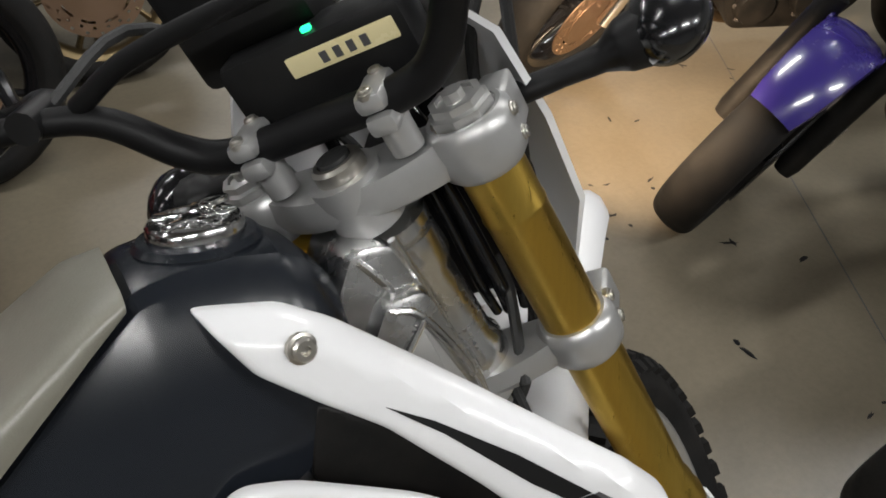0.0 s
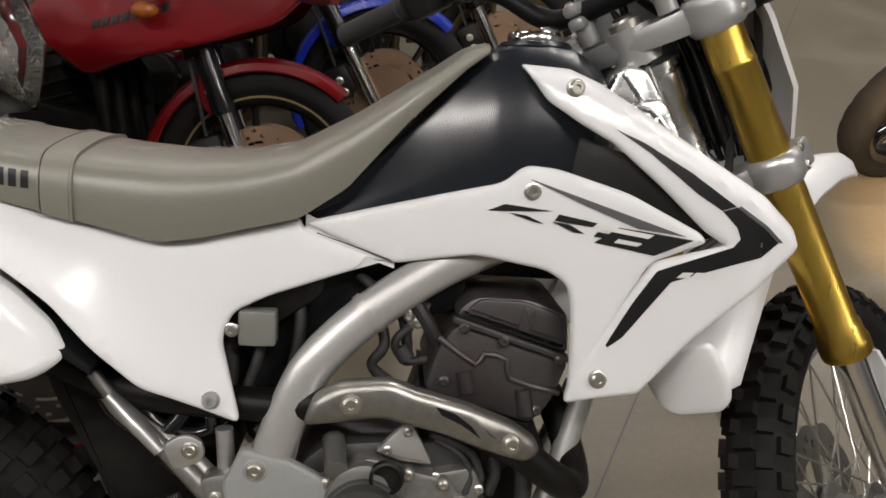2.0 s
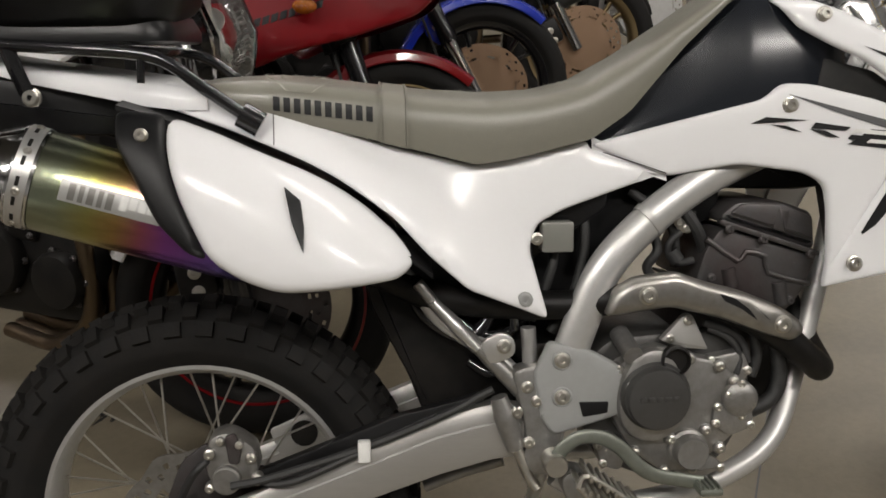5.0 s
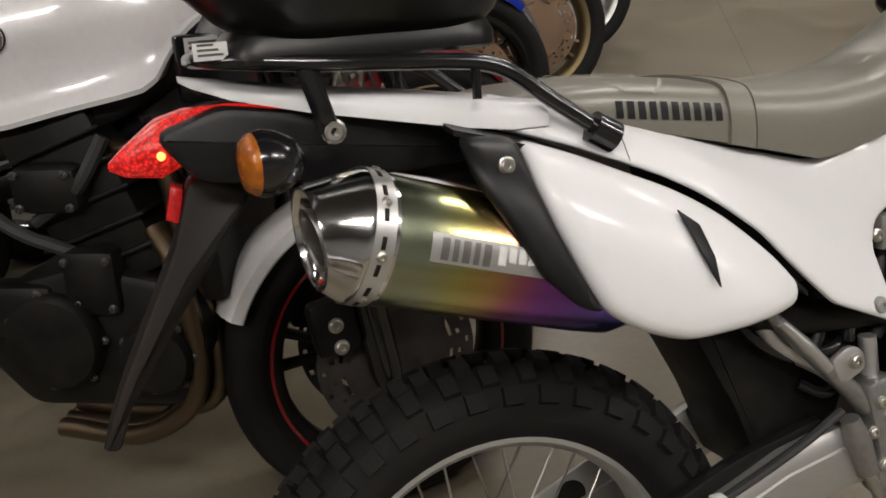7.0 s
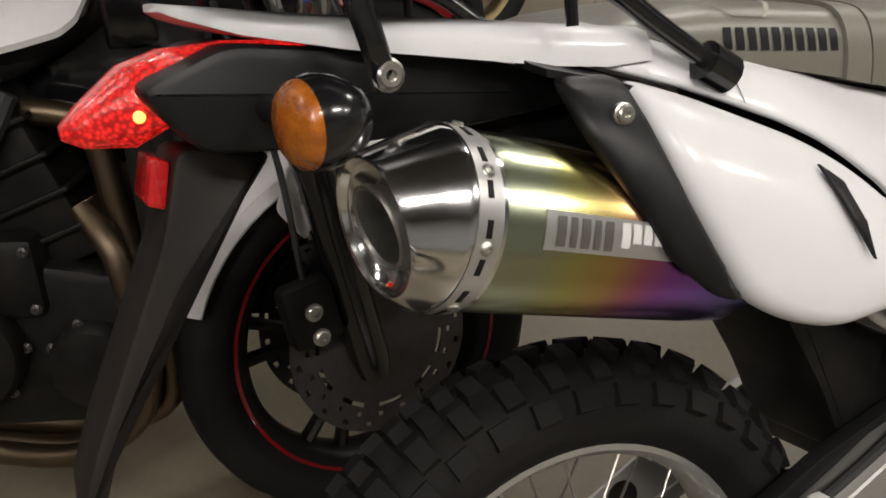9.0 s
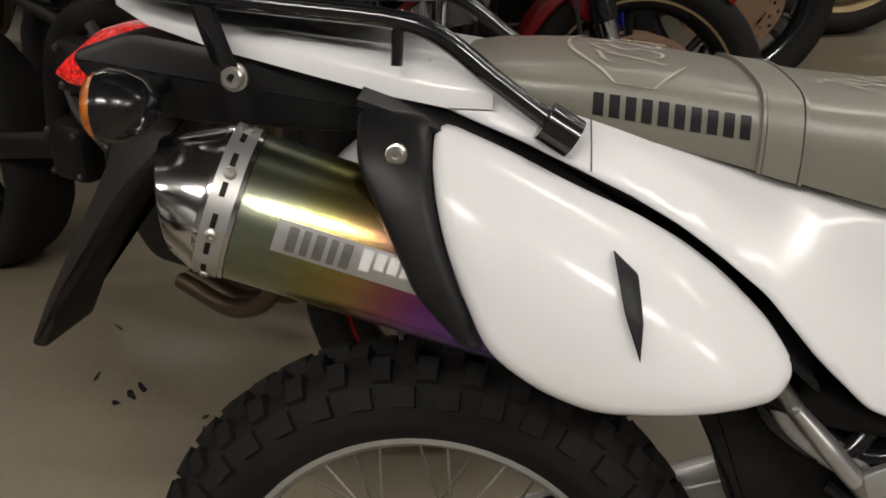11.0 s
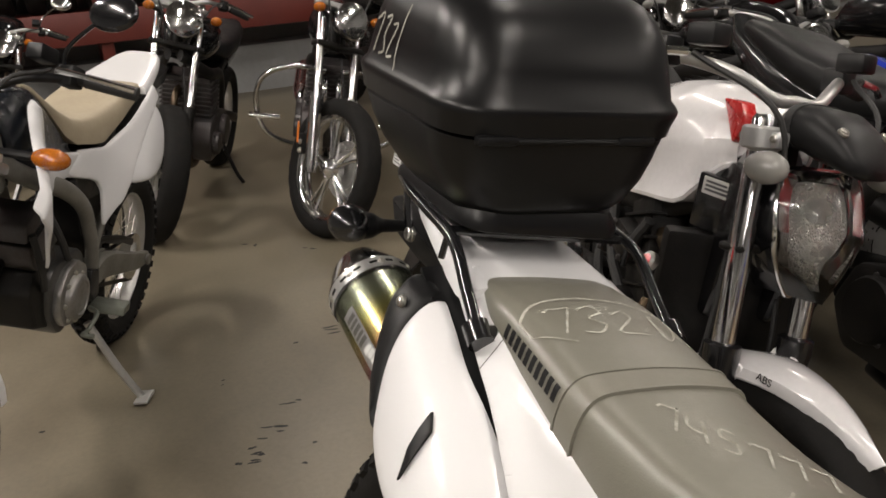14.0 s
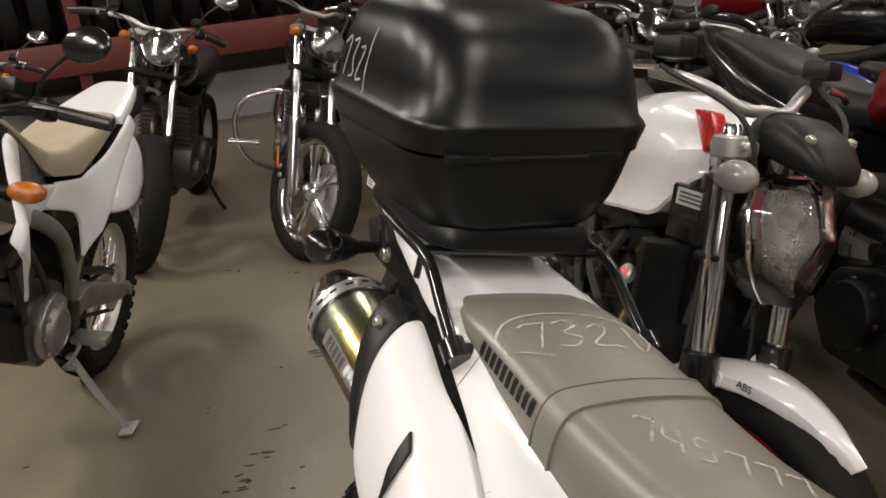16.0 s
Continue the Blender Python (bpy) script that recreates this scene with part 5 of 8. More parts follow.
part("cylinder_head", prism([(0.741, 0.72), (0.763, 0.751), (0.908, 0.704), (0.886, 0.648), (0.862, 0.620), (0.724, 0.664)], -0.096, 0.096, 0.008, 0.012), GREY_PAINT, engine, "dark grey cylinder head")
part("base_seam", prism([(0.722, 0.6615), (0.861, 0.6185), (0.860, 0.614), (0.721, 0.657)], -0.088, 0.088, 0.001, 0.001), DARK, engine)
part("head_seam", prism([(0.763, 0.7545), (0.908, 0.7075), (0.907, 0.7045), (0.763, 0.7515)], -0.098, 0.098, 0.001, 0.001), DARK, engine)
part("head_cover", prism([(0.762, 0.757), (0.764, 0.768), (0.785, 0.786), (0.853, 0.784), (0.903, 0.766), (0.908, 0.7095)], -0.091, 0.091, 0.012, 0.012), GREY_PAINT, engine, "dark grey head cover")
part("cover_rib", prism([(0.838, 0.745), (0.846, 0.776), (0.862, 0.772), (0.858, 0.738)], -0.097, -0.088, 0.003, 0.003), GREY_PAINT, engine)
for x0, z0, x1, z1 in ((0.774, 0.690, 0.780, 0.662), (0.850, 0.668, 0.856, 0.634)):
    part("boss", tube(bmesh.new(), [(x0, -0.0935, z0), (x1, -0.0935, z1)], 0.011, 12), GREY_PAINT, engine)
part("head_ledge", prism([(0.758, 0.762), (0.906, 0.7125), (0.905, 0.7045), (0.757, 0.754)], -0.1035, -0.090, 0.002, 0.003), GREY_PAINT, engine)
part("cover_facet", prism([(0.775, 0.768), (0.792, 0.782), (0.848, 0.780), (0.892, 0.764), (0.900, 0.728)], -0.0955, -0.088, 0.003, 0.006), GREY_PAINT, engine)
part("casting_rib", tube(bmesh.new(), [(0.741, -0.096, 0.733), (0.788, -0.097, 0.700), (0.799, -0.097, 0.713), (0.828, -0.097, 0.706), (0.833, -0.097, 0.682), (0.896, -0.096, 0.664)], 0.0042, 8, 2), GREY_PAINT, engine)
for x, z in ((0.772, 0.747), (0.822, 0.731), (0.893, 0.708), (0.750, 0.676), (0.868, 0.640)):
    screw(engine, (x, -0.1045 if z > 0.70 else -0.098, z), 0.0055, material=GREY_PAINT)
# triangular engine mount, cast lumps and lines between the clutch housing and the down tube
mount = part("engine_mount", prism([(0.668, 0.594), (0.702, 0.630), (0.713, 0.630), (0.738, 0.578), (0.70, 0.582)], -0.125, -0.112, 0.002, 0.004), SATIN, engine, "triangular mounting plate")
screw(mount, (0.707, -0.126, 0.620), 0.005)
screw(mount, (0.682, -0.126, 0.596), 0.005)
for outline, y in (([(0.735, 0.565), (0.79, 0.575), (0.803, 0.545), (0.79, 0.52), (0.75, 0.53)], -0.124), ([(0.745, 0.50), (0.80, 0.505), (0.806, 0.465), (0.77, 0.45), (0.742, 0.47)], -0.136), ([(0.70, 0.41), (0.745, 0.425), (0.77, 0.40), (0.73, 0.385), (0.69, 0.39)], -0.126), ([(0.575, 0.445), (0.60, 0.46), (0.625, 0.435), (0.615, 0.40), (0.585, 0.41)], -0.124)):
    lump = part("casting", prism(outline, y, -0.09, 0.005, 0.01), CAST, engine, "cast engine housing")
    for x, z in outline[::2]:
        cx, cz = sum(p[0] for p in outline) / 5, sum(p[1] for p in outline) / 5
        screw(lump, (x * 0.8 + cx * 0.2, y - 0.001, z * 0.8 + cz * 0.2), 0.005)
for pts, r in (([(0.735, -0.112, 0.615), (0.765, -0.118, 0.605), (0.79, -0.115, 0.585), (0.80, -0.115, 0.555)], 0.006), ([(0.742, -0.11, 0.605), (0.77, -0.12, 0.592), (0.786, -0.12, 0.565), (0.78, -0.125, 0.54)], 0.0045), ([(0.83, -0.085, 0.625), (0.815, -0.10, 0.60), (0.82, -0.10, 0.56), (0.812, -0.10, 0.53)], 0.008)):
    pipe("oil_line", pts, r, GRIP, engine, "black line")
part("spark_cap", tube(bmesh.new(), [(0.75, -0.07, 0.70), (0.73, -0.09, 0.745), (0.70, -0.08, 0.79)], 0.009, 8), GRIP, engine)
pipe("breather", [(0.845, -0.085, 0.60), (0.858, -0.092, 0.55), (0.852, -0.095, 0.50), (0.815, -0.10, 0.478), (0.78, -0.105, 0.475)], 0.0115, GRIP, engine, "black water hose")
pipe("kick_boss", [(0.615, -0.10, 0.60), (0.622, -0.15, 0.58)], 0.014, CAST, engine)
# inlet side: air boot, throttle body, connectors
# added dark block, gives the gap under the tank its shade
part("tank_underside", prism([(0.70, 0.90), (0.95, 0.93), (0.955, 0.80), (0.90, 0.795), (0.76, 0.80)], -0.035, 0.06, 0.008), DARK, bike, "dark backing block in the gap under the tank")
# added dark backing for the shaded space between engine and down tube
part("far_crankcase", prism([(0.77, 0.63), (0.87, 0.62), (0.895, 0.56), (0.86, 0.45), (0.78, 0.42)], -0.05, 0.09, 0.01), DARK, engine)
# the boot's outline also serves as dark backing for the gaps round the frame
boot = part("air_boot", prism([(0.47, 0.82), (0.60, 0.86), (0.79, 0.86), (0.775, 0.755), (0.715, 0.738), (0.625, 0.742), (0.598, 0.70), (0.585, 0.62), (0.555, 0.57), (0.50, 0.57), (0.48, 0.68)], -0.045, 0.06, 0.01), BLACK, bike, "black air boot and throttle body")
for pts, r in (([(0.475, -0.07, 0.79), (0.485, -0.082, 0.70), (0.482, -0.085, 0.62)], 0.010), ([(0.56, -0.06, 0.80), (0.57, -0.075, 0.74), (0.555, -0.08, 0.66), (0.52, -0.08, 0.60)], 0.008), ([(0.64, -0.055, 0.80), (0.68, -0.07, 0.775), (0.73, -0.075, 0.765)], 0.007)):
    pipe("hose", pts, r, GRIP, boot, "black hose")
part("clip_plate", prism([(0.697, 0.762), (0.718, 0.768), (0.724, 0.748), (0.706, 0.738)], -0.086, -0.074, 0.002, 0.004), STEEL, boot, "zinc cable bracket")
for x, z in ((0.704, 0.756), (0.716, 0.747)):
    screw(boot, (x, -0.087, z), 0.0055)
pipe("connector", [(0.694, -0.082, 0.715), (0.704, -0.084, 0.700)], 0.011, GRIP, boot, "black connector")
pipe("cable", [(0.707, -0.083, 0.742), (0.690, -0.088, 0.728), (0.690, -0.085, 0.712), (0.705, -0.084, 0.698), (0.728, -0.08, 0.70)], 0.0055, GRIP, boot)
# exhaust header and heat shield
# near-black over its whole run, from silencer to head
header = pipe("exhaust_pipe", [(0.22, -0.10, 0.73), (0.35, -0.09, 0.66), (0.50, -0.10, 0.645), (0.60, -0.125, 0.655), (0.68, -0.13, 0.668), (0.76, -0.128, 0.640), (0.84, -0.122, 0.598), (0.895, -0.11, 0.555), (0.925, -0.08, 0.535), (0.928, -0.03, 0.56), (0.90, 0.0, 0.63), (0.86, 0.0, 0.66)], 0.021, DARK, bike, "near-black exhaust header pipe")
shield = part("heat_shield", panel([(0.580, 0.636), (0.592, 0.672), (0.622, 0.690), (0.682, 0.696), (0.717, 0.682), (0.775, 0.666), (0.830, 0.643), (0.860, 0.622), (0.868, 0.606), (0.850, 0.592), (0.811, 0.604), (0.740, 0.631), (0.672, 0.648), (0.630, 0.642)], lambda x, z: -0.160 + 0.25 * max(0.0, x - 0.78) ** 1.5, 0.012, 0.013, 0.03, 0.012), HEAT_STEEL, header, "satin steel heat shield with slanted slots")
for q in ([(0.737, 0.667), (0.760, 0.659), (0.781, 0.643)], [(0.745, 0.656), (0.768, 0.645), (0.793, 0.627)]), ([(0.782, 0.652), (0.794, 0.642), (0.806, 0.630)], [(0.786, 0.649), (0.799, 0.638), (0.811, 0.627)]):
    bm = bmesh.new()
    rows_ = [[bm.verts.new((p[0], -0.1612 + 0.25 * max(0.0, p[0] - 0.78) ** 1.5, p[1])) for p in line] for line in q]
    for k in range(2):
        bm.faces.new((rows_[0][k], rows_[0][k + 1], rows_[1][k + 1], rows_[1][k]))
    part("shield_slot", bm, PRINT, shield)
screw(shield, (0.638, -0.1615, 0.667), 0.0105)
screw(shield, (0.830, -0.158, 0.620), 0.0105)
# relay box, cables beside the frame
part("relay_box", box(bmesh.new(), (0.50, -0.118, 0.722), (0.545, -0.09, 0.765), 0.004), mat("milky_plastic", (0.22, 0.22, 0.20), 0.3, transmission=0.2), bike, "milky plastic relay box")
screw(bike, (0.493, -0.118, 0.742), 0.007)
for pts in ([(0.53, -0.06, 0.78), (0.52, -0.09, 0.70), (0.49, -0.085, 0.62)], [(0.68, -0.06, 0.80), (0.70, -0.075, 0.74), (0.705, -0.07, 0.69)], [(0.66, -0.05, 0.77), (0.675, -0.08, 0.72), (0.66, -0.08, 0.69), (0.69, -0.07, 0.66)]):
    pipe("cable", pts, 0.007, GRIP, bike, "black cable")
# radiator behind the shroud
radiator = part("radiator", box(bmesh.new(), (0.93, -0.105, 0.70), (0.965, -0.02, 0.92), 0.006, Matrix.Translation((0.95, 0, 0.82)) @ Matrix.Rotation(radians(-12), 4, "Y") @ Matrix.Translation((-0.95, 0, -0.82))), DARK, bike, "dark radiator")
# added dark sheet that stands in for the shaded gap inside the shroud
part("shroud_inner", panel([(0.90, 0.985), (0.96, 0.965), (1.05, 0.88), (0.98, 0.85), (0.89, 0.93)], lambda x, z: shroud_y(x, z) + 0.04, 0.004, 0.002, 0.03, 0.006), DARK, bike, "black fill sheet behind the shroud gap")
# --- shroud bolts and printed graphics ---
for (x, z), f in (((0.888, 1.042), shroud_y), ((0.929, 0.703), shroud_y)):
    screw(bike, (x, f(x, z) - 0.002, z), 0.009, (0.1, -1, 0.1))
screw(bike, (0.844, shroud_y(0.844, 0.92) + 0.002, 0.92), 0.009)
screw(bike, (0.472, flank_y(0.472, 0.662) - 0.001, 0.662), 0.009, material=GREY_PLATE)
def decal(outline, material, depth=shroud_y, lift=0.0014, name="graphic"):
    return part(name, panel(outline, lambda x, z: depth(x, z) - lift, 0.0006, 0.0003, 0.025, 0.003), material, bike)
low_y = lambda x, z: shroud_y(x, z) + 0.002
def ribbon(name, one, two, material, depth=shroud_y, lift=0.0012, across=4):
    """A printed shape between two edges, laid on a panel."""
    bm = bmesh.new()
    rows_ = []
    for (p0, p1), (q0, q1) in zip(zip(one[:-1], one[1:]), zip(two[:-1], two[1:])):
        for k in range(5 if p1 == one[-1] else 4):
            a, b = Vector(p0).lerp(Vector(p1), k / 4), Vector(q0).lerp(Vector(q1), k / 4)
            line = [a.lerp(b, j / across) for j in range(across + 1)]
            rows_.append([bm.verts.new((c.x, depth(c.x, c.y) - lift, c.y)) for c in line])
    for r0, r1 in zip(rows_[:-1], rows_[1:]):
        for j in range(across):
            bm.faces.new((r0[j], r0[j + 1], r1[j + 1], r1[j]))
    return part(name, bm, material, bike)


ribbon("shroud_slot", [(0.932, 0.997), (0.961, 0.984), (1.010, 0.954), (1.054, 0.921)], [(0.933, 0.996), (0.966, 0.974), (1.017, 0.931), (1.041, 0.915)], PRINT)
ribbon("dark_stripe", [(1.0545, 0.9205), (1.080, 0.901), (1.098, 0.885), (1.080, 0.868), (0.997, 0.829), (0.951, 0.757), (0.936, 0.743)], [(1.0415, 0.9145), (1.056, 0.898), (1.060, 0.886), (1.054, 0.876), (0.982, 0.840), (0.958, 0.797), (0.934, 0.746)], PRINT)
ribbon("grey_stripe", [(1.058, 0.922), (1.085, 0.902), (1.103, 0.885)], [(1.055, 0.920), (1.081, 0.900), (1.0985, 0.885)], GREY_PRINT)
for k in range(4):
    ribbon("model_bar", [(1.008 + k * 0.013, 0.842 + k * 0.0015), (1.019 + k * 0.013, 0.843 + k * 0.0015)], [(1.002 + k * 0.013, 0.835 + k * 0.0015), (1.013 + k * 0.013, 0.836 + k * 0.0015)], LIGHT_PRINT, lift=0.002)
ribbon("grey_wedge", [(0.840, 0.935), (0.930, 0.907), (1.010, 0.882)], [(0.841, 0.934), (0.900, 0.909), (0.960, 0.886)], GREY_PRINT, low_y)
ribbon("dark_block", [(0.940, 0.886), (0.975, 0.883), (1.017, 0.879)], [(0.914, 0.866), (0.945, 0.862), (0.978, 0.857)], PRINT, low_y, 0.0016)
for quad in (((0.792, 0.895), (0.812, 0.904), (0.821, 0.896), (0.867, 0.899)), ((0.817, 0.894), (0.838, 0.892), (0.845, 0.885), (0.858, 0.883)), ((0.874, 0.896), (0.917, 0.889), (0.869, 0.888), (0.911, 0.884)),
             ((0.866, 0.887), (0.886, 0.885), (0.891, 0.876), (0.904, 0.875)), ((0.917, 0.879), (0.938, 0.877), (0.913, 0.873), (0.932, 0.871))):
    ribbon("letter_bar", quad[:2], quad[2:], PRINT, low_y, 0.002)
for quad in (((0.922, 0.887), (0.977, 0.881), (0.919, 0.882), (0.971, 0.876)), ((0.940, 0.873), (0.965, 0.870), (0.935, 0.868), (0.960, 0.866))):
    ribbon("letter_edge", quad[:2], quad[2:], LIGHT_PRINT, low_y, 0.0024)
ribbon("seam_backing", [(0.576, 0.880), (0.630, 0.857), (0.684, 0.838)], [(0.576, 0.856), (0.630, 0.835), (0.684, 0.816)], WHITE, lambda x, z: max(flank_y(x, z), low_y(x, z)) + 0.0045, 0.0)
ribbon("panel_gap", [(0.590, 0.8595), (0.640, 0.8425), (0.680, 0.8285)], [(0.590, 0.858), (0.640, 0.841), (0.680, 0.827)], DARK, lambda x, z: min(flank_y(x, z), low_y(x, z)))
ribbon("panel_gap", [(0.1405, 0.926), (0.142, 0.897), (0.1425, 0.878)], [(0.142, 0.926), (0.1435, 0.897), (0.144, 0.878)], GREY_PRINT, flank_y, 0.0008)

# --- words on the seat as plain bars, chalked numbers as strokes ---
def seat_side(x, b):
    zt, zl, w = (float(np.interp(x, *t)) for t in (SEAT_TOP, SEAT_LOW, SEAT_WIDE))
    f = np.interp(b, [q for _, q in SEAT_SECTION], [a for a, _ in SEAT_SECTION])
    return Vector((x, -w * f - 0.0014, zl + (zt - zl) * b))


def side_bar(x0, x1, z0, z1):
    """A printed bar on the seat's side; z0 and z1 are shares of the word's height, which drops along the seat."""
    bm = bmesh.new()
    n = 4
    rows_ = []
    for x in (x0, x1):
        f = (x - 0.142) / 0.132
        lo, hi = 0.18 + 0.17 * f, 0.54 + 0.09 * f
        rows_.append([bm.verts.new(seat_side(x, lo + (hi - lo) * (z0 + (z1 - z0) * k / n))) for k in range(n + 1)])
    for k in range(n):
        bm.faces.new((rows_[0][k], rows_[0][k + 1], rows_[1][k + 1], rows_[1][k]))
    return part("letter_bar", bm, PRINT, seat)


# ten plain bars stand for the word
for k in range(10):
    x = 0.142 + k * 0.0134
    side_bar(x, x + 0.0088, 0.0, 1.0)


def chalk(strokes, origin, along, up, wide=0.0036):
    """Strokes as (p, q) on the seat top: p along the word, q up it, mapped to x and y."""
    for line in strokes:
        flat = smooth_path([Vector((p, q, 0)) for p, q in line], 12)
        path = []
        for c in flat:
            x = origin[0] + along[0] * c.x + up[0] * c.y
            y = origin[1] + along[1] * c.x + up[1] * c.y
            w = float(np.interp(x, *SEAT_WIDE))
            path.append(seat_at(x, max(-0.95, min(0.95, y / w))) - Vector((0, 0, 0.0004)))
        bm = bmesh.new()
        strip(bm, path, wide, Vector((0, 0, 1)))
        part("chalk_stroke", bm, CHALK, seat)


SEVEN = lambda p: [(p, 0.72), (p + 0.06, 0.84), (p + 0.16, 0.86), (p + 0.27, 0.92), (p + 0.275, 0.90), (p + 0.23, 0.55), (p + 0.17, 0.05)]
THREE = lambda p: [(p, 0.85), (p + 0.14, 1.0), (p + 0.24, 0.8), (p + 0.1, 0.55), (p + 0.25, 0.35), (p + 0.16, 0.08), (p, 0.1)]
TWO = lambda p: [(p, 0.75), (p + 0.13, 0.9), (p + 0.2, 0.65), (p + 0.02, 0.15), (p + 0.3, 0.12)]
NOUGHT = lambda p: [(p, 0.85), (p + 0.04, 0.3), (p + 0.1, 0.0), (p + 0.2, 0.3), (p + 0.16, 0.7), (p, 0.85)]
FOUR = lambda p: [(p + 0.05, 0.9), (p, 0.45), (p + 0.2, 0.4), (p + 0.22, 0.85), (p + 0.2, 0.05)]
FIVE = lambda p: [(p + 0.22, 0.9), (p + 0.04, 0.85), (p, 0.55), (p + 0.18, 0.5), (p + 0.16, 0.15), (p - 0.02, 0.1)]
chalk([SEVEN(0.0), THREE(0.36), TWO(0.72), NOUGHT(1.15), [(0.58 - 0.80 * math.cos(a), 0.53 + 0.80 * math.sin(a)) for a in [-1.15 + 0.26 * k for k in range(16)]]], (0.205, -0.096), (0.014, 0.130), (-0.066, 0.022))
chalk([SEVEN(0.0), FOUR(0.36), FIVE(0.78), SEVEN(1.14), SEVEN(1.5), SEVEN(1.86)], (0.378, -0.063), (0.066, 0.052), (-0.046, 0.024))
chalk([[(0.1, 1.2), (-0.2, 0.6), (0.05, 0.0)], FOUR(0.25)], (0.555, -0.03), (0.012, 0.075), (-0.045, 0.01))

# --- front end, turned to the left on its lock: u ahead, v left, w up the steering axis ---
def fpart(name, bm, material, parent, label="", smooth=40):
    bmesh.ops.transform(bm, matrix=STEER, verts=bm.verts)
    return part(name, bm, material, parent, label, smooth)


def fscrew(parent, at, r, axis):
    return screw(parent, STEER @ Vector(at), r, STEER.to_3x3() @ Vector(axis))


for s in (-1, 1):
    bm = bmesh.new()
    lathe(bm, [(0.0235, 0.752), (0.0325, 0.752), (0.034, 0.757), (0.034, 0.772), (0.031, 0.778), (0.0305, 0.795), (0.0275, 0.800), (0.0275, 1.165), (0.0283, 1.167), (0.0283, 1.171), (0.0275, 1.173), (0.0275, 1.258), (0.025, 1.260), (0.02, 1.260)], 32, m=Matrix.Translation((0.03, s * 0.10, 0)))
    fork = fpart("fork_tube", bm, GOLD, bike, "gold anodised fork tube")
    bm = bmesh.new()
    lathe(bm, [(0.0205, 0.45), (0.0215, 0.46), (0.0215, 0.76)], 24, m=Matrix.Translation((0.03, s * 0.10, 0)))
    fpart("fork_slider", bm, CHROME, fork, "chrome fork slider")
    bm = bmesh.new()
    box(bm, (0.012, s * 0.10 - 0.022, 0.43), (0.11, s * 0.10 + 0.022, 0.505), 0.01)
    fpart("axle_clamp", bm, CAST, fork)
    bm = bmesh.new()
    lathe(bm, [(0.0268, 1.255), (0.0268, 1.270), (0.023, 1.272), (0.023, 1.278), (0.017, 1.279), (0.0165, 1.276), (0.009, 1.276), (0.009, 1.284), (0.004, 1.284)], 8, m=Matrix.Translation((0.03, s * 0.10, 0)))
    fpart("fork_cap", bm, ALU, fork, "hexagonal fork cap")
    # white fork guard on the front of the slider
    secs = []
    for w, rr, sp in ((0.42, 0.044, 1.1), (0.50, 0.040, 1.0), (0.62, 0.036, 1.0), (0.70, 0.038, 0.9), (0.735, 0.038, 0.6)):
        arc = [(-sp + 2 * sp * k / 10) for k in range(11)]
        secs.append([Vector((0.03 + math.cos(a) * rr, s * 0.10 + s * 0.006 + math.sin(a) * rr * 1.05, w)) for a in arc] + [Vector((0.03 + math.cos(a) * (rr - 0.003), s * 0.106 + math.sin(a) * (rr - 0.003), w)) for a in arc[::-1]])
    fpart("fork_guard", rings(bmesh.new(), secs), WHITE, fork, "white fork guard")
# triple clamps
def clamp(w0, w1, r, back, name, label):
    bm = bmesh.new()
    for s in (-1, 1):
        lathe(bm, [(0.0276, w0), (r - 0.006, w0), (r - 0.001, w0 + 0.006), (r, w0 + 0.016), (r, w1 - 0.014), (r - 0.001, w1 - 0.005), (r - 0.006, w1), (0.0276, w1)], 28, m=Matrix.Translation((0.03, s * 0.10, 0)), cap=False, closed=True)
        box(bm, (0.034, s * 0.117 - 0.014, w0 + 0.002), (0.03 + r + 0.020, s * 0.117 + 0.014, w1 - 0.002), 0.005)
    secs = []
    for v in np.linspace(-0.082, 0.082, 17):
        k = abs(v) / 0.082
        u0, u1 = -back * (1 - k * k) + 0.005, 0.032 + 0.006 * k
        b0 = w0 + 0.012 - 0.006 * k
        secs.append([Vector((u0, v, b0 + 0.004)), Vector((u1, v, b0)), Vector((u1 + 0.006, v, (w0 + w1) / 2)), Vector((u1, v, w1 - 0.004)), Vector((u0, v, w1 - 0.006)), Vector((u0 - 0.005, v, (w0 + w1) / 2))])
    rings(bm, secs)
    lathe(bm, [(0.018, w0), (0.030, w0), (0.031, w1), (0.018, w1)], 24, m=Matrix.Translation((0.0, 0, 0)))
    return fpart(name, bm, CLAMP, bike, label, 45)


upper = clamp(1.216, 1.264, 0.0372, 0.03, "upper_clamp", "cast aluminium upper fork clamp")
lower = clamp(1.004, 1.046, 0.0368, 0.03, "lower_clamp", "cast aluminium lower fork clamp")
for s in (-1, 1):
    for w in (1.014, 1.04):
        fscrew(lower, (0.048, s * 0.1325, w), 0.006, (0, s, 0))
    for w in (1.231, 1.253):
        fscrew(upper, (0.030, s * 0.1375, w), 0.005, (0, s, 0))
bm = bmesh.new()
lathe(bm, [(0.022, 1.26), (0.022, 1.274), (0.019, 1.277), (0.015, 1.277), (0.014, 1.262), (0.003, 1.262)], 24)
fpart("stem_nut", bm, STEEL, upper, "plated stem nut")
part("stem_plug", lathe(bmesh.new(), [(0.0138, 1.264), (0.0138, 1.280), (0.002, 1.281)], 20, m=STEER), GRIP, upper)
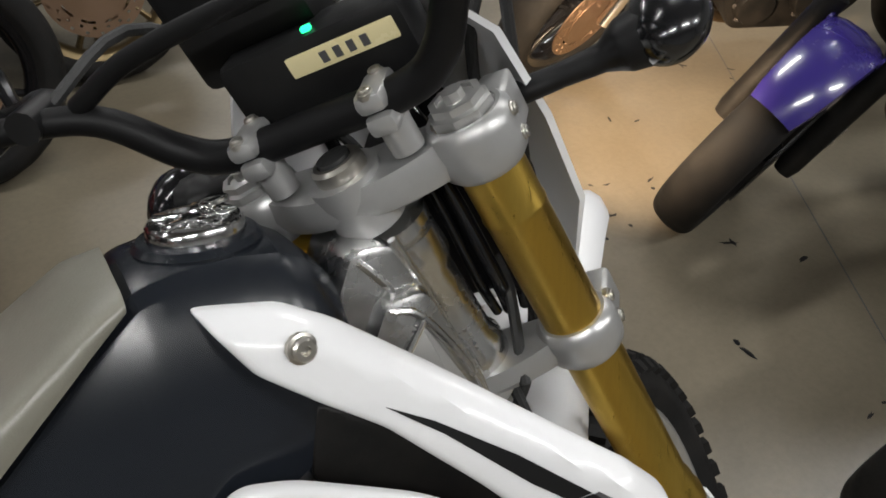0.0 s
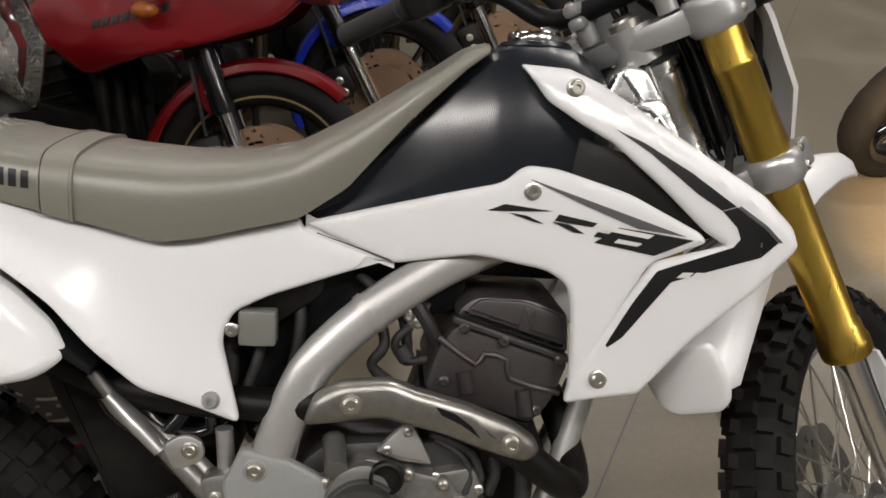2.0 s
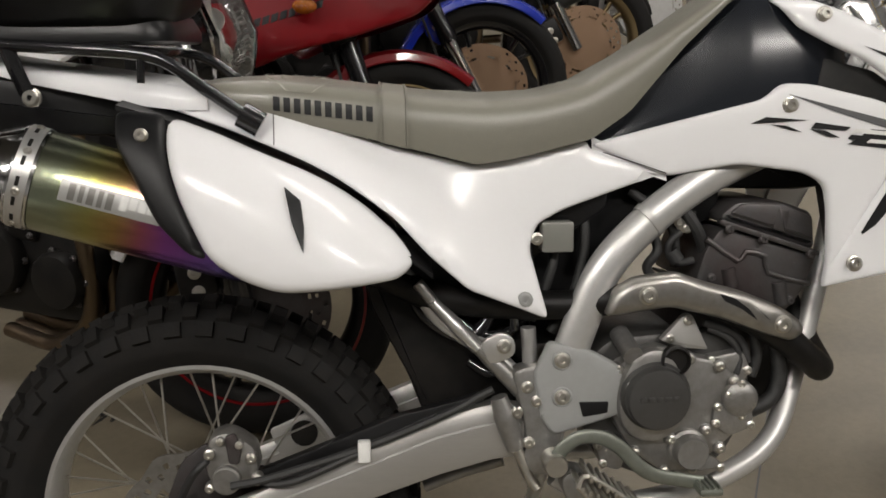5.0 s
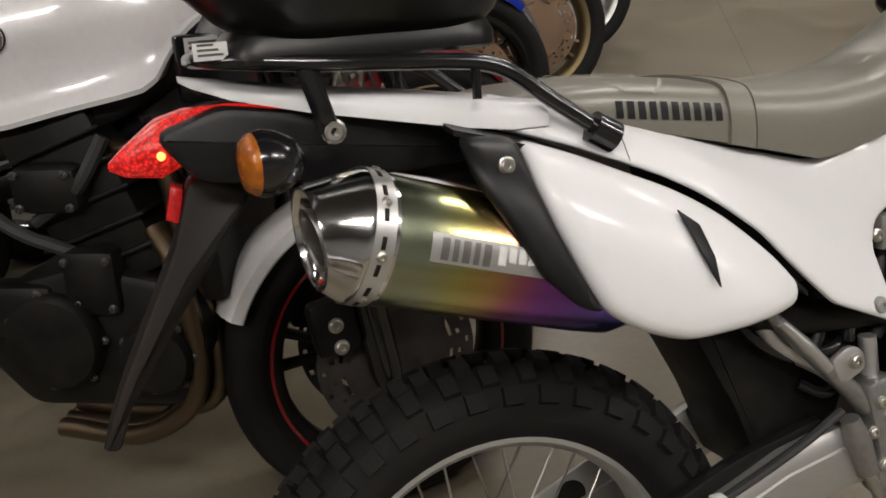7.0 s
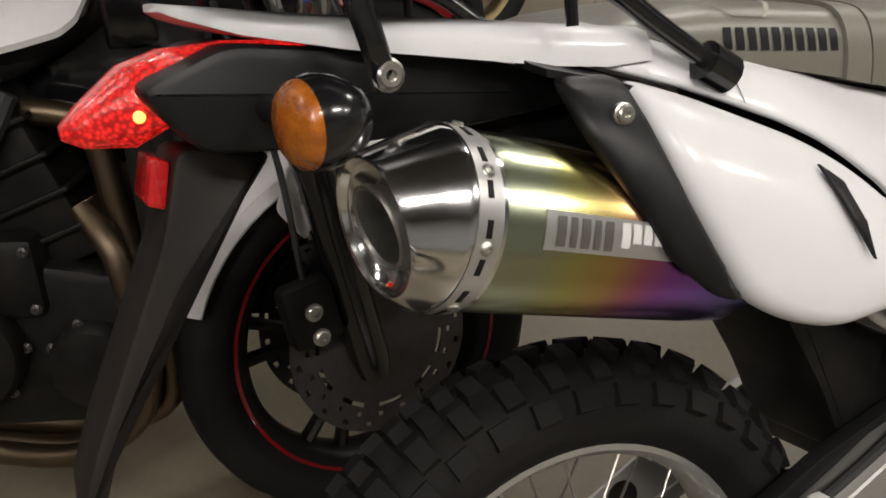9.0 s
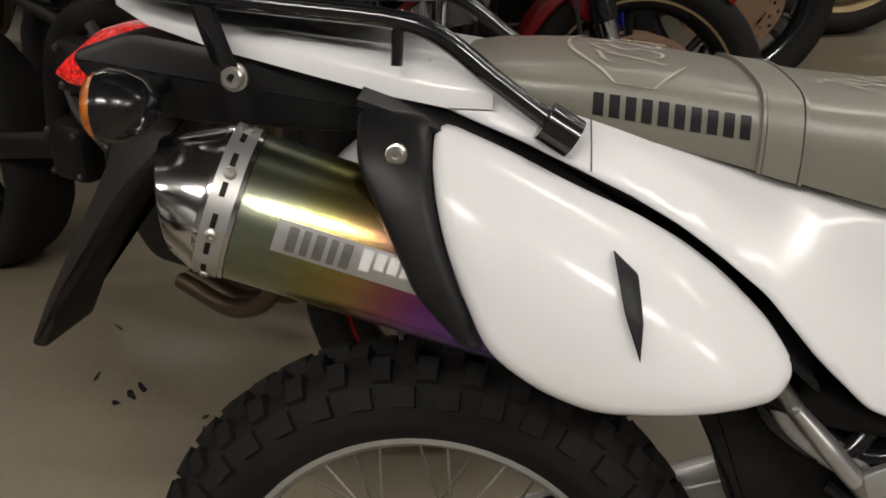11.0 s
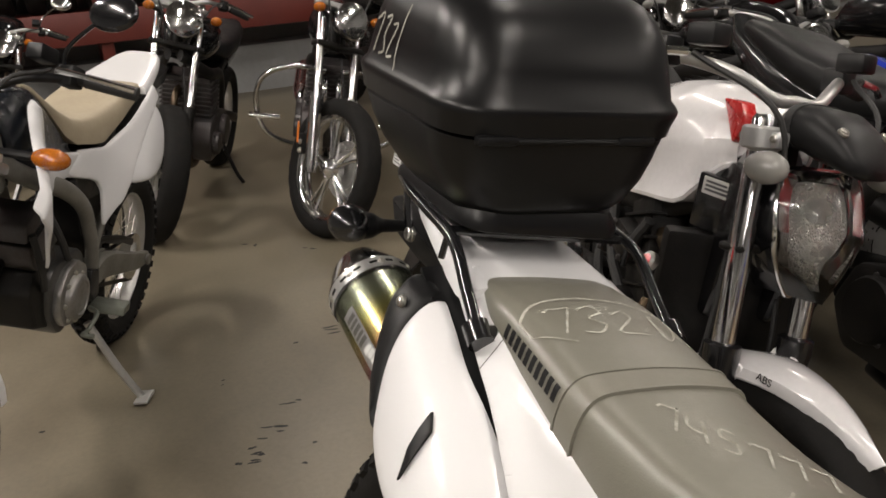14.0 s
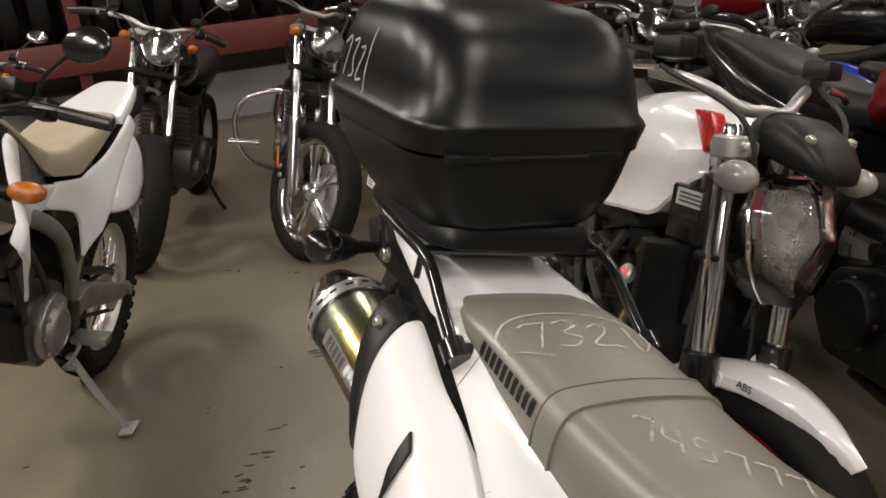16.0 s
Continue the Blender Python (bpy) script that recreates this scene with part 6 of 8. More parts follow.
# wiring and hoses behind the lamp, between the fork tubes
# added plain black block that fills the dark space between the cables
bm = bmesh.new()
box(bm, (0.066, -0.066, 1.06), (0.10, 0.066, 1.20), 0.012)
fpart("wiring_cover", bm, BLACK, lower, "black fill block among the wiring behind the front shield")
for k, (v, r) in enumerate(((-0.062, 0.006), (-0.045, 0.0075), (-0.03, 0.005), (0.035, 0.006))):
    fpart("wiring_hose", tube(bmesh.new(), [(0.060, v * 0.7, 1.30), (0.056, v, 1.20), (0.050 - 0.004 * k, v * 1.05, 1.10), (0.052, v * 0.9, 1.05)], r, 10, 6), GLOSS_BLACK, lower, "black hose")
# handlebar
bar_pts = [(-0.052, 0.40, 1.425), (-0.052, 0.30, 1.42), (-0.028, 0.215, 1.405), (-0.004, 0.16, 1.378), (0.006, 0.118, 1.325), (0.006, 0.08, 1.307), (0.006, 0.0, 1.305)]
bar = fpart("handlebar", tube(bmesh.new(), bar_pts + [(u, -v, w) for u, v, w in bar_pts[-2::-1]], [0.011, 0.011, 0.011, 0.0125, 0.0143, 0.0143, 0.0143, 0.0143, 0.0143, 0.0125, 0.011, 0.011, 0.011], 16, 6), HANDLE, bike, "black braced handlebar")
fpart("cross_brace", tube(bmesh.new(), [(-0.006, 0.165, 1.394), (-0.002, 0.10, 1.41), (0.0, 0, 1.413), (-0.002, -0.10, 1.41), (-0.006, -0.165, 1.394)], 0.0085, 12), HANDLE, bar)
for s in (-1, 1):
    bm = bmesh.new()
    lathe(bm, [(0.0135, 0.0), (0.0135, 0.022), (0.0145, 0.03)], 20, m=Matrix.Translation((0.006, s * 0.058, 1.262)))
    box(bm, (-0.016, s * 0.058 - 0.0125, 1.286), (0.028, s * 0.058 + 0.0125, 1.3035), 0.006)
    post = fpart("bar_clamp", bm, CLAMP, upper, "aluminium bar clamp")
    fpart("clamp_cap", box(bmesh.new(), (-0.017, s * 0.058 - 0.0125, 1.305), (0.029, s * 0.058 + 0.0125, 1.3225), 0.007), CLAMP, upper)
    for u in (-0.010, 0.022):
        fscrew(upper, (u, s * 0.058, 1.322), 0.0055, (0, 0, 1))
    # grip, switchgear, lever
    bm = bmesh.new()
    tube(bm, [(-0.050, s * 0.278, 1.4185), (-0.052, s * 0.285, 1.419), (-0.052, s * 0.40, 1.425), (-0.052, s * 0.408, 1.4255)], [0.021, 0.0165, 0.0165, 0.019], 16, 3)
    fpart("grip", bm, GRIP, bar, "black rubber grip")
    switch = fpart("switch_gear", box(bmesh.new(), (-0.068, s * 0.245 - 0.022, 1.392), (-0.008, s * 0.245 + 0.022, 1.448), 0.008), BLACK, bar, "black handlebar switch block")
    for u, w in ((-0.052, 1.45), (-0.032, 1.45)):
        fpart("switch_button", box(bmesh.new(), (u - 0.006, s * 0.245 - 0.012, 1.446), (u + 0.006, s * 0.245 + 0.004, 1.454), 0.002), GREY_PRINT, switch)
    fpart("switch_icon", box(bmesh.new(), (-0.068, s * 0.245 - 0.014, 1.449), (-0.062, s * 0.245 + 0.010, 1.4495)), LIGHT_PRINT, switch)
    fpart("lever_perch", tube(bmesh.new(), [(-0.035, s * 0.195, 1.404), (0.012, s * 0.205, 1.40), (0.022, s * 0.225, 1.40)], 0.014, 10), BLACK, bar)
    fpart("lever", tube(bmesh.new(), [(0.020, s * 0.215, 1.40), (0.022, s * 0.26, 1.402), (0.012, s * 0.33, 1.41), (0.0, s * 0.40, 1.415), (0.002, s * 0.412, 1.416)], [0.009, 0.0075, 0.006, 0.006, 0.0085], 10, flat=(1.3, 0.8)), BLACK, bar, "black control lever")
    fpart("mirror_stem", tube(bmesh.new(), [(-0.02, s * 0.20, 1.42), (-0.01, s * 0.205, 1.46), (0.01, s * 0.25, 1.56), (0.015, s * 0.27, 1.60)], 0.006, 8), GLOSS_BLACK, bar)
    bm = bmesh.new()
    bmesh.ops.create_uvsphere(bm, u_segments=20, v_segments=12, radius=1.0, matrix=Matrix.Translation((0.02, s * 0.30, 1.63)) @ Matrix.Diagonal((0.016, 0.07, 0.05, 1)))
    fpart("mirror", bm, GLOSS_BLACK, bar, "oval black mirror")
# instrument panel
meter = fpart("instrument_panel", box(bmesh.new(), (0.035, -0.095, 1.290), (0.085, 0.075, 1.365), 0.012), BLACK, bike, "black digital instrument panel")
fpart("screen", box(bmesh.new(), (0.0325, -0.085, 1.335), (0.0365, 0.01, 1.352), 0.0015), LCD, meter, "pale yellow liquid crystal screen")
for k in range(4):
    fpart("screen_bar", box(bmesh.new(), (0.0315, -0.062 + k * 0.012, 1.339), (0.0324, -0.056 + k * 0.012, 1.348)), GREY_PRINT, meter)
fpart("indicator", box(bmesh.new(), (0.040, -0.02, 1.363), (0.046, -0.012, 1.3675), 0.001), GREEN_LED, meter, "lit green neutral light")
fpart("meter_hood", box(bmesh.new(), (0.06, -0.02, 1.34), (0.11, 0.105, 1.45), 0.01), BLACK, meter, "flat black hood")
# headlight cowl and lamp
secs = []
for w, u, hw, dp in ((0.985, 0.165, 0.05, 0.03), (1.02, 0.185, 0.09, 0.05), (1.10, 0.205, 0.13, 0.085), (1.20, 0.20, 0.14, 0.095), (1.29, 0.18, 0.135, 0.085), (1.34, 0.155, 0.10, 0.06), (1.37, 0.14, 0.05, 0.02)):
    secs.append([Vector((u - dp * (abs(v) ** 2.0), hw * v, w)) for v in np.linspace(-1, 1, 13)] + [Vector((u - 0.004 - dp * (abs(v) ** 2.0), hw * v * 0.96, w)) for v in np.linspace(1, -1, 13)])
cowl = fpart("headlight_cowl", rings(bmesh.new(), secs), WHITE, bike, "white headlight cowl")
bm = bmesh.new()
lathe(bm, [(0.068, 0.0), (0.068, 0.010), (0.03, 0.02), (0.003, 0.022)], 28, "x", Matrix.Translation((0.195, 0, 1.14)) @ Matrix.Diagonal((1, 1.2, 0.95, 1)))
fpart("headlight", bm, mat("lit_headlight", (0.9, 0.9, 0.85), 0.1, emit=(1.0, 0.78, 0.5), power=3.0), cowl, "lit oval headlight")
bm = bmesh.new()
lathe(bm, [(0.02, -0.10), (0.05, -0.075), (0.085, -0.02), (0.088, 0.008), (0.07, 0.008)], 28, "x", Matrix.Translation((0.192, 0, 1.14)) @ Matrix.Diagonal((1, 1.1, 1.0, 1)))
fpart("lamp_shell", bm, BLACK, cowl, "black headlight shell")
for s in (-1, 1):
    q = STEER @ pose(0.12, s * 0.25, 1.235) @ Matrix.Diagonal((1.35, 1.05, 1.05, 1))
    signal(bike, q @ Matrix.Rotation(math.pi, 4, "Z") @ (Matrix.Identity(4) if s > 0 else Matrix.Rotation(math.pi, 4, "X")))
for pts in ([(-0.01, -0.21, 1.39), (0.09, -0.19, 1.38), (0.12, -0.10, 1.28), (0.09, -0.06, 1.1), (0.05, -0.05, 0.98)], [(-0.01, -0.20, 1.40), (0.12, -0.16, 1.36), (0.13, -0.09, 1.15), (0.05, -0.03, 0.98), (-0.06, 0.02, 0.96)],
            [(-0.02, 0.20, 1.40), (0.11, 0.15, 1.40), (0.14, 0.06, 1.22), (0.06, 0.0, 1.05), (-0.03, -0.04, 0.98)], [(0.06, 0.0, 1.29), (0.09, -0.04, 1.2), (0.07, -0.05, 1.1), (-0.02, -0.05, 1.02)]):
    fpart("control_cable", tube(bmesh.new(), pts, 0.0055, 8), GRIP, bike, "black control cable")
# high front fender
secs = []
for u, w, hw, dr in ((-0.200, 0.868, 0.050, 0.018), (-0.190, 0.871, 0.052, 0.024), (-0.17, 0.872, 0.054, 0.03), (-0.1, 0.897, 0.056, 0.03), (0.0, 0.925, 0.058, 0.026), (0.1, 0.948, 0.062, 0.03), (0.22, 0.955, 0.068, 0.034), (0.32, 0.945, 0.068, 0.036), (0.39, 0.925, 0.064, 0.036), (0.425, 0.91, 0.056, 0.034), (0.435, 0.905, 0.048, 0.030)):
    sh = [(-1, -1.2), (-0.98, -0.5), (-0.8, -0.05), (-0.4, 0.12), (0, 0.16), (0.4, 0.12), (0.8, -0.05), (0.98, -0.5), (1, -1.2)]
    secs.append([Vector((u, hw * p, w + dr * q)) for p, q in sh] + [Vector((u, hw * 0.95 * p, w + dr * q - 0.004)) for p, q in sh[::-1]])
fender = fpart("front_fender", rings(bmesh.new(), secs), WHITE, bike, "white high front fender")
flap = panel([(-0.052, 0.905), (0.052, 0.905), (0.054, 0.85), (0.046, 0.825), (0.03, 0.814), (-0.03, 0.814), (-0.046, 0.825), (-0.054, 0.85)], lambda x, z: -0.004 * (1 - (x / 0.054) ** 2), 0.004, 0.005, 0.02, 0.012)
bmesh.ops.transform(flap, matrix=Matrix(((0, 1, 0, -0.2), (1, 0, 0, 0), (0, 0, 1, 0), (0, 0, 0, 1))), verts=flap.verts)
bmesh.ops.recalc_face_normals(flap, faces=flap.faces)
fpart("fender_flap", flap, WHITE, fender, "white rounded rear flap")
bm = bmesh.new()
box(bm, (0.06, 0.07, 0.49), (0.13, 0.125, 0.58), 0.012)
fpart("front_caliper", bm, CAST, bike, "front brake caliper")
# side stand on the far side
pipe("side_stand", [(0.55, 0.11, 0.33), (0.53, 0.20, 0.18), (0.515, 0.278, 0.062)], 0.012, SILVER, bike, "silver side stand")

# the lit headlight's beam on the floor
beam = bpy.data.lights.new("headlight_beam", "SPOT")
beam.energy, beam.color, beam.spot_size, beam.spot_blend, beam.shadow_soft_size = 750.0, (1.0, 0.70, 0.42), radians(36), 0.9, 0.04
spot = new("headlight_beam", beam)
spot.matrix_world = look(bike.matrix_world @ STEER @ Vector((0.27, 0, 1.15)), (2.92, 1.90, 0))

# ---- top case on the rack ----
def case_ring(z, x0, x1, hw, rad, n=7):
    pts = fillet([Vector((x0, -hw)), Vector((x1, -hw)), Vector((x1, hw)), Vector((x0, hw))], rad, n)
    return [Vector((p.x, p.y, z)) for p in pts]


TIP = Matrix.Translation((0, -0.13, 1.02)) @ Matrix.Rotation(radians(5.5), 4, "X") @ Matrix.Translation((0, 0.13, -1.02))
topcase = thing("top_case", "scuffed black plastic top case on the luggage rack", "top case", bike.matrix_world @ UPRIGHT @ pose(0, -0.0165, 0) @ TIP)
base = part("base_plate", rings(bmesh.new(), [case_ring(1.009, -0.25, 0.012, 0.120, 0.04), case_ring(1.012, -0.258, 0.018, 0.127, 0.045), case_ring(1.026, -0.258, 0.018, 0.127, 0.045), case_ring(1.046, -0.24, 0.008, 0.116, 0.04)]), CASE, topcase, "ribbed black mounting plate", m=TIP.inverted())
tub = part("tub", rings(bmesh.new(), [case_ring(1.026, -0.20, 0.004, 0.112, 0.06), case_ring(1.031, -0.232, 0.014, 0.126, 0.07), case_ring(1.044, -0.254, 0.024, 0.138, 0.075), case_ring(1.075, -0.286, 0.032, 0.157, 0.08), case_ring(1.105, -0.308, 0.036, 0.169, 0.085), case_ring(1.1345, -0.322, 0.039, 0.176, 0.085), case_ring(1.1375, -0.324, 0.036, 0.173, 0.085)]), CASE, topcase, "black lower shell")
lid = part("lid", rings(bmesh.new(), [case_ring(1.1390, -0.322, 0.036, 0.173, 0.08), case_ring(1.1405, -0.328, 0.044, 0.178, 0.08), case_ring(1.155, -0.330, 0.046, 0.180, 0.08), case_ring(1.166, -0.333, 0.049, 0.183, 0.08), case_ring(1.173, -0.334, 0.050, 0.184, 0.08), case_ring(1.180, -0.331, 0.047, 0.181, 0.08), case_ring(1.187, -0.326, 0.041, 0.176, 0.08),
          case_ring(1.22, -0.320, 0.034, 0.173, 0.085), case_ring(1.255, -0.313, 0.022, 0.168, 0.085), case_ring(1.283, -0.304, 0.004, 0.160, 0.085), case_ring(1.302, -0.290, -0.020, 0.148, 0.08), case_ring(1.314, -0.270, -0.052, 0.130, 0.075), case_ring(1.320, -0.245, -0.09, 0.10, 0.06), case_ring(1.322, -0.22, -0.12, 0.07, 0.04)]), CASE, topcase, "domed black lid", smooth=60)
part("hinge_bar", tube(bmesh.new(), [(0.043, -0.125, 1.137), (0.043, 0.120, 1.137)], 0.0045, 8), CASE, topcase)
for y in (-0.115, 0.092):
    part("hinge", box(bmesh.new(), (0.034, y - 0.030, 1.131), (0.049, y + 0.030, 1.144), 0.005), CASE, topcase)
part("rear_reflector", rings(bmesh.new(), [case_ring(1.20, -0.331, -0.31, 0.12, 0.01), case_ring(1.285, -0.308, -0.28, 0.11, 0.01)]), RED_LENS, topcase, "red reflector panel")
for line in ([(0.0, 0.8), (0.25, 0.95), (0.15, 0.1)], [(0.4, 0.9), (0.6, 0.95), (0.5, 0.55), (0.6, 0.2), (0.4, 0.1)], [(0.75, 0.8), (0.95, 0.8), (0.75, 0.15), (1.0, 0.15)], [(1.2, 1.3), (1.15, 0.3), (1.25, -0.1)]):
    path = [Vector((-0.255 + 0.080 * p.x + 0.012 * p.y, 0, 1.19 + 0.064 * p.y)) for p in smooth_path([Vector((a, b, 0)) for a, b in line], 4)]
    for p in path:
        p.y = -float(np.interp(p.z, [1.180, 1.187, 1.22, 1.255, 1.283], [0.181, 0.176, 0.173, 0.168, 0.160])) - 0.0015
    part("chalk_stroke", strip(bmesh.new(), path, 0.0035, Vector((0, -1, 0.1))), CHALK, topcase)

# small labels: a pale sticker by the rack's end and a thin red strip on the tail
label_plate = part("sticker", box(bmesh.new(), (-0.280, -0.1318, 1.019), (-0.249, -0.1302, 1.035), 0.0003, pose(0, 0, 0)), STICKER, luggage, "pale printed sticker")
for k in range(3):
    part("sticker_bar", box(bmesh.new(), (-0.276, -0.1324, 1.023 + k * 0.0045), (-0.253 - 0.004 * k, -0.1319, 1.025 + k * 0.0045)), GREY_PRINT, label_plate)


# ---- the other motorcycles ----
def oval_loft(stations, n=20, power=0.75):
    """Stations: (x, y, z, half width, half height) with rounded box sections."""
    secs = []
    for x, y, z, w, h in stations:
        secs.append([Vector((x, y + w * math.copysign(abs(math.cos(a)) ** power, math.cos(a)), z + h * math.copysign(abs(math.sin(a)) ** power, math.sin(a)))) for a in [2 * math.pi * k / n for k in range(n)]])
    return rings(bmesh.new(), secs)


def mudguard(R, half, a0, a1, n=18, tip=None):
    """A curved guard round the wheel's centre, from angle a0 to a1 in degrees (0 ahead, 90 up)."""
    secs = []
    for k in range(n + 1):
        a = radians(a0 + (a1 - a0) * k / n)
        taper = 0.72 + 0.28 * math.sin(math.pi * k / n) ** 0.6
        if tip:
            taper = min(1.0, 0.12 + (k / n) / tip)
        prof = [(-1, -0.030), (-0.96, -0.012), (-0.6, -0.001), (0, 0.004), (0.6, -0.001), (0.96, -0.012), (1, -0.030)]
        out = [Vector((math.cos(a) * (R + d), half * taper * p, math.sin(a) * (R + d))) for p, d in prof]
        secs.append(out + [Vector((math.cos(a) * (R + d - 0.004), half * taper * p * 0.96, math.sin(a) * (R + d - 0.004))) for p, d in prof[::-1]])
    return rings(bmesh.new(), secs)


def steered(wb, rf, rake, steer, trail=0.03):
    """Local frame of a front end: u ahead, v left, w up the steering axis, origin at the axle."""
    a = radians(rake)
    base = Matrix(((math.cos(a), 0, -math.sin(a), wb), (0, 1, 0, 0), (math.sin(a), 0, math.cos(a), rf), (0, 0, 0, 1)))
    return base @ Matrix.Translation((-0.05, 0, 0)) @ Matrix.Rotation(radians(steer), 4, "Z") @ Matrix.Translation((0.05, 0, 0))


def front_end(b, wb, rf, rake, steer, fork_top, wheel, fork="upright", legs=None, stanchion=None, guard=None, guard_arc=(15, 165), half=0.06, bar="flat", lamp=None, tall=0.0, mirror=None, signal_mat=None, lower=None):
    """Wheel, forks, clamps, guard, bar, lamp and signals of a machine b. wheel(parent, matrix) builds the wheel."""
    legs, stanchion = legs or DARK, stanchion or CHROME
    F = steered(wb, rf, rake, steer)
    T3 = F.to_3x3()
    def fp(name, bm, material, parent=b, label="", smooth=40):
        bmesh.ops.transform(bm, matrix=F, verts=bm.verts)
        return part(name, bm, material, parent, label, smooth)
    wheel(b, F.copy())
    for s in (-1, 1):
        bm = bmesh.new()
        off = Matrix.Translation((-0.035, s * 0.1, 0))
        if fork == "inverted":
            lathe(bm, [(0.022, 0.0), (0.022, 0.22)], 16, m=off)
            leg = fp("fork_leg", bm, CHROME, label="polished fork slider")
            bm = bmesh.new()
            lathe(bm, [(0.030, 0.2), (0.032, 0.22), (0.028, 0.26), (0.028, fork_top)], 18, m=off)
            fp("fork_tube", bm, stanchion, leg)
        else:
            lathe(bm, [(0.024, -0.03), (0.030, 0.0), (0.030, 0.30), (0.033, 0.32), (0.033, 0.345), (0.024, 0.35)], 18, m=off)
            leg = fp("fork_leg", bm, legs, label="lower fork leg")
            bm = bmesh.new()
            lathe(bm, [(0.0205, 0.34), (0.0205, fork_top), (0.016, fork_top + 0.008)], 18, m=off)
            fp("stanchion", bm, stanchion, leg, "chrome fork stanchion")
        bm = bmesh.new()
        box(bm, (-0.145, s * 0.1 - 0.025, 0.06), (-0.065, s * 0.1 + 0.02, 0.16), 0.014)
        cal = fp("brake_caliper", bm, DARK, label="dark brake caliper")
        for w in (0.075, 0.115):
            screw(cal, F @ Vector((-0.105, s * 0.126, w)), 0.011, T3 @ Vector((0, s, 0)))
        fp("brake_line", tube(bmesh.new(), [(-0.10, s * 0.10, 0.15), (-0.08, s * 0.09, 0.35), (-0.09, s * 0.06, 0.55)], 0.005, 6), GRIP)
    for w, nm in ((fork_top - 0.03, "upper_clamp"), (fork_top - 0.22, "lower_clamp")):
        bm = bmesh.new()
        slim = 0.6 if lamp == "drop" else 1.0
        box(bm, (-0.070, -0.132 + 0.03 * (1 - slim), w - 0.013 * slim), (-0.035 + 0.029 * slim, 0.132 - 0.03 * (1 - slim), w + 0.013 * slim), 0.007)
        bridge = fp(nm, bm, CAST if nm[0] == "u" else DARK, label="fork clamp")
        if lamp == "drop" and nm[0] == "u":
            for s in (-1, 1):
                collar = lathe(bmesh.new(), [(0.030, w - 0.020), (0.034, w - 0.016), (0.034, w + 0.014), (0.030, w + 0.018), (0.016, w + 0.020)], 20, m=Matrix.Translation((-0.035, s * 0.1, 0)))
                box(collar, (-0.012, s * 0.1 - 0.014, w - 0.016), (0.012, s * 0.1 + 0.014, w + 0.012), 0.005)
                fp("clamp_collar", collar, CLAMP, bridge, "cast clamp collar")
                screw(bridge, F @ Vector((0.0, s * 0.115, w)), 0.006, T3 @ Vector((0, s, 0)))
    fp("steering_stem", tube(bmesh.new(), [(-0.07, 0, fork_top - 0.24), (-0.07, 0, fork_top)], 0.03, 12), DARK)
    if guard is not None:
        bm = mudguard(rf + 0.022, half + 0.018, *guard_arc, tip=0.5 if lamp == "drop" else None)
        g = fp("front_fender", bm, guard, label="front fender")
        for s in (-1, 1):
            fp("fender_stay", prism([(-0.07, 0.20), (0.0, 0.31), (-0.05, 0.33), (-0.10, 0.26)], s * (half + 0.012), s * (half + 0.020), 0.002), guard, g)
            screw(g, F @ Vector((-0.055, s * (half + 0.022), 0.265)), 0.010, T3 @ Vector((0, s, 0)))
    top = fork_top + tall
    if bar == "clip":
        pts = [(-0.10, 0.33, top - 0.09), (-0.05, 0.13, top - 0.06)]
        segs = [pts, [(u, -v, w) for u, v, w in pts]]
    else:
        pts = [(-0.20, 0.38, top + 0.06), (-0.16, 0.26, top + 0.07), (-0.09, 0.14, top + 0.05), (-0.06, 0.06, top + 0.015), (-0.06, 0, top + 0.015)]
        if bar == "black":
            pts = [(u, v * 0.84, w) for u, v, w in pts]
        segs = [pts + [(u, -v, w) for u, v, w in pts[-2::-1]]]
    bar_ob = None
    for sg in segs:
        bar_ob = fp("handlebar", tube(bmesh.new(), sg, 0.0115, 12), ALU if bar != "black" else BLACK, label="handlebar")
    for s in (-1, 1):
        p, q = Vector((pts[0][0], s * pts[0][1], pts[0][2])), Vector((pts[1][0], s * pts[1][1], pts[1][2]))
        d = (q - p).normalized()
        fp("grip", tube(bmesh.new(), [p - d * 0.005, p + d * 0.115], 0.017, 14), GRIP, bar_ob, "black grip")
        fp("switch_block", box(bmesh.new(), (-0.025, -0.022, -0.025), (0.025, 0.022, 0.025), 0.008, Matrix.Translation(p + d * 0.15)), BLACK, bar_ob)
        fp("lever", tube(bmesh.new(), [p + d * 0.15 + Vector((0.05, 0, 0)), p + d * 0.08 + Vector((0.06, 0, 0)), p - d * 0.02 + Vector((0.04, 0, 0))], [0.008, 0.006, 0.007], 8), CHROME, bar_ob, "bright lever")
        fp("reservoir", box(bmesh.new(), (-0.03, -0.022, -0.014), (0.03, 0.022, 0.022), 0.006, Matrix.Translation(p + d * 0.19 + Vector((0.045, 0, 0.025)))), BLACK, bar_ob, "black fluid reservoir")
        fp("control_cable", tube(bmesh.new(), [p + d * 0.17 + Vector((0.04, 0, 0)), Vector((0.02, s * 0.13, top - 0.02)), Vector((-0.02, s * 0.05, fork_top - 0.2))], 0.005, 6), GRIP, bar_ob)
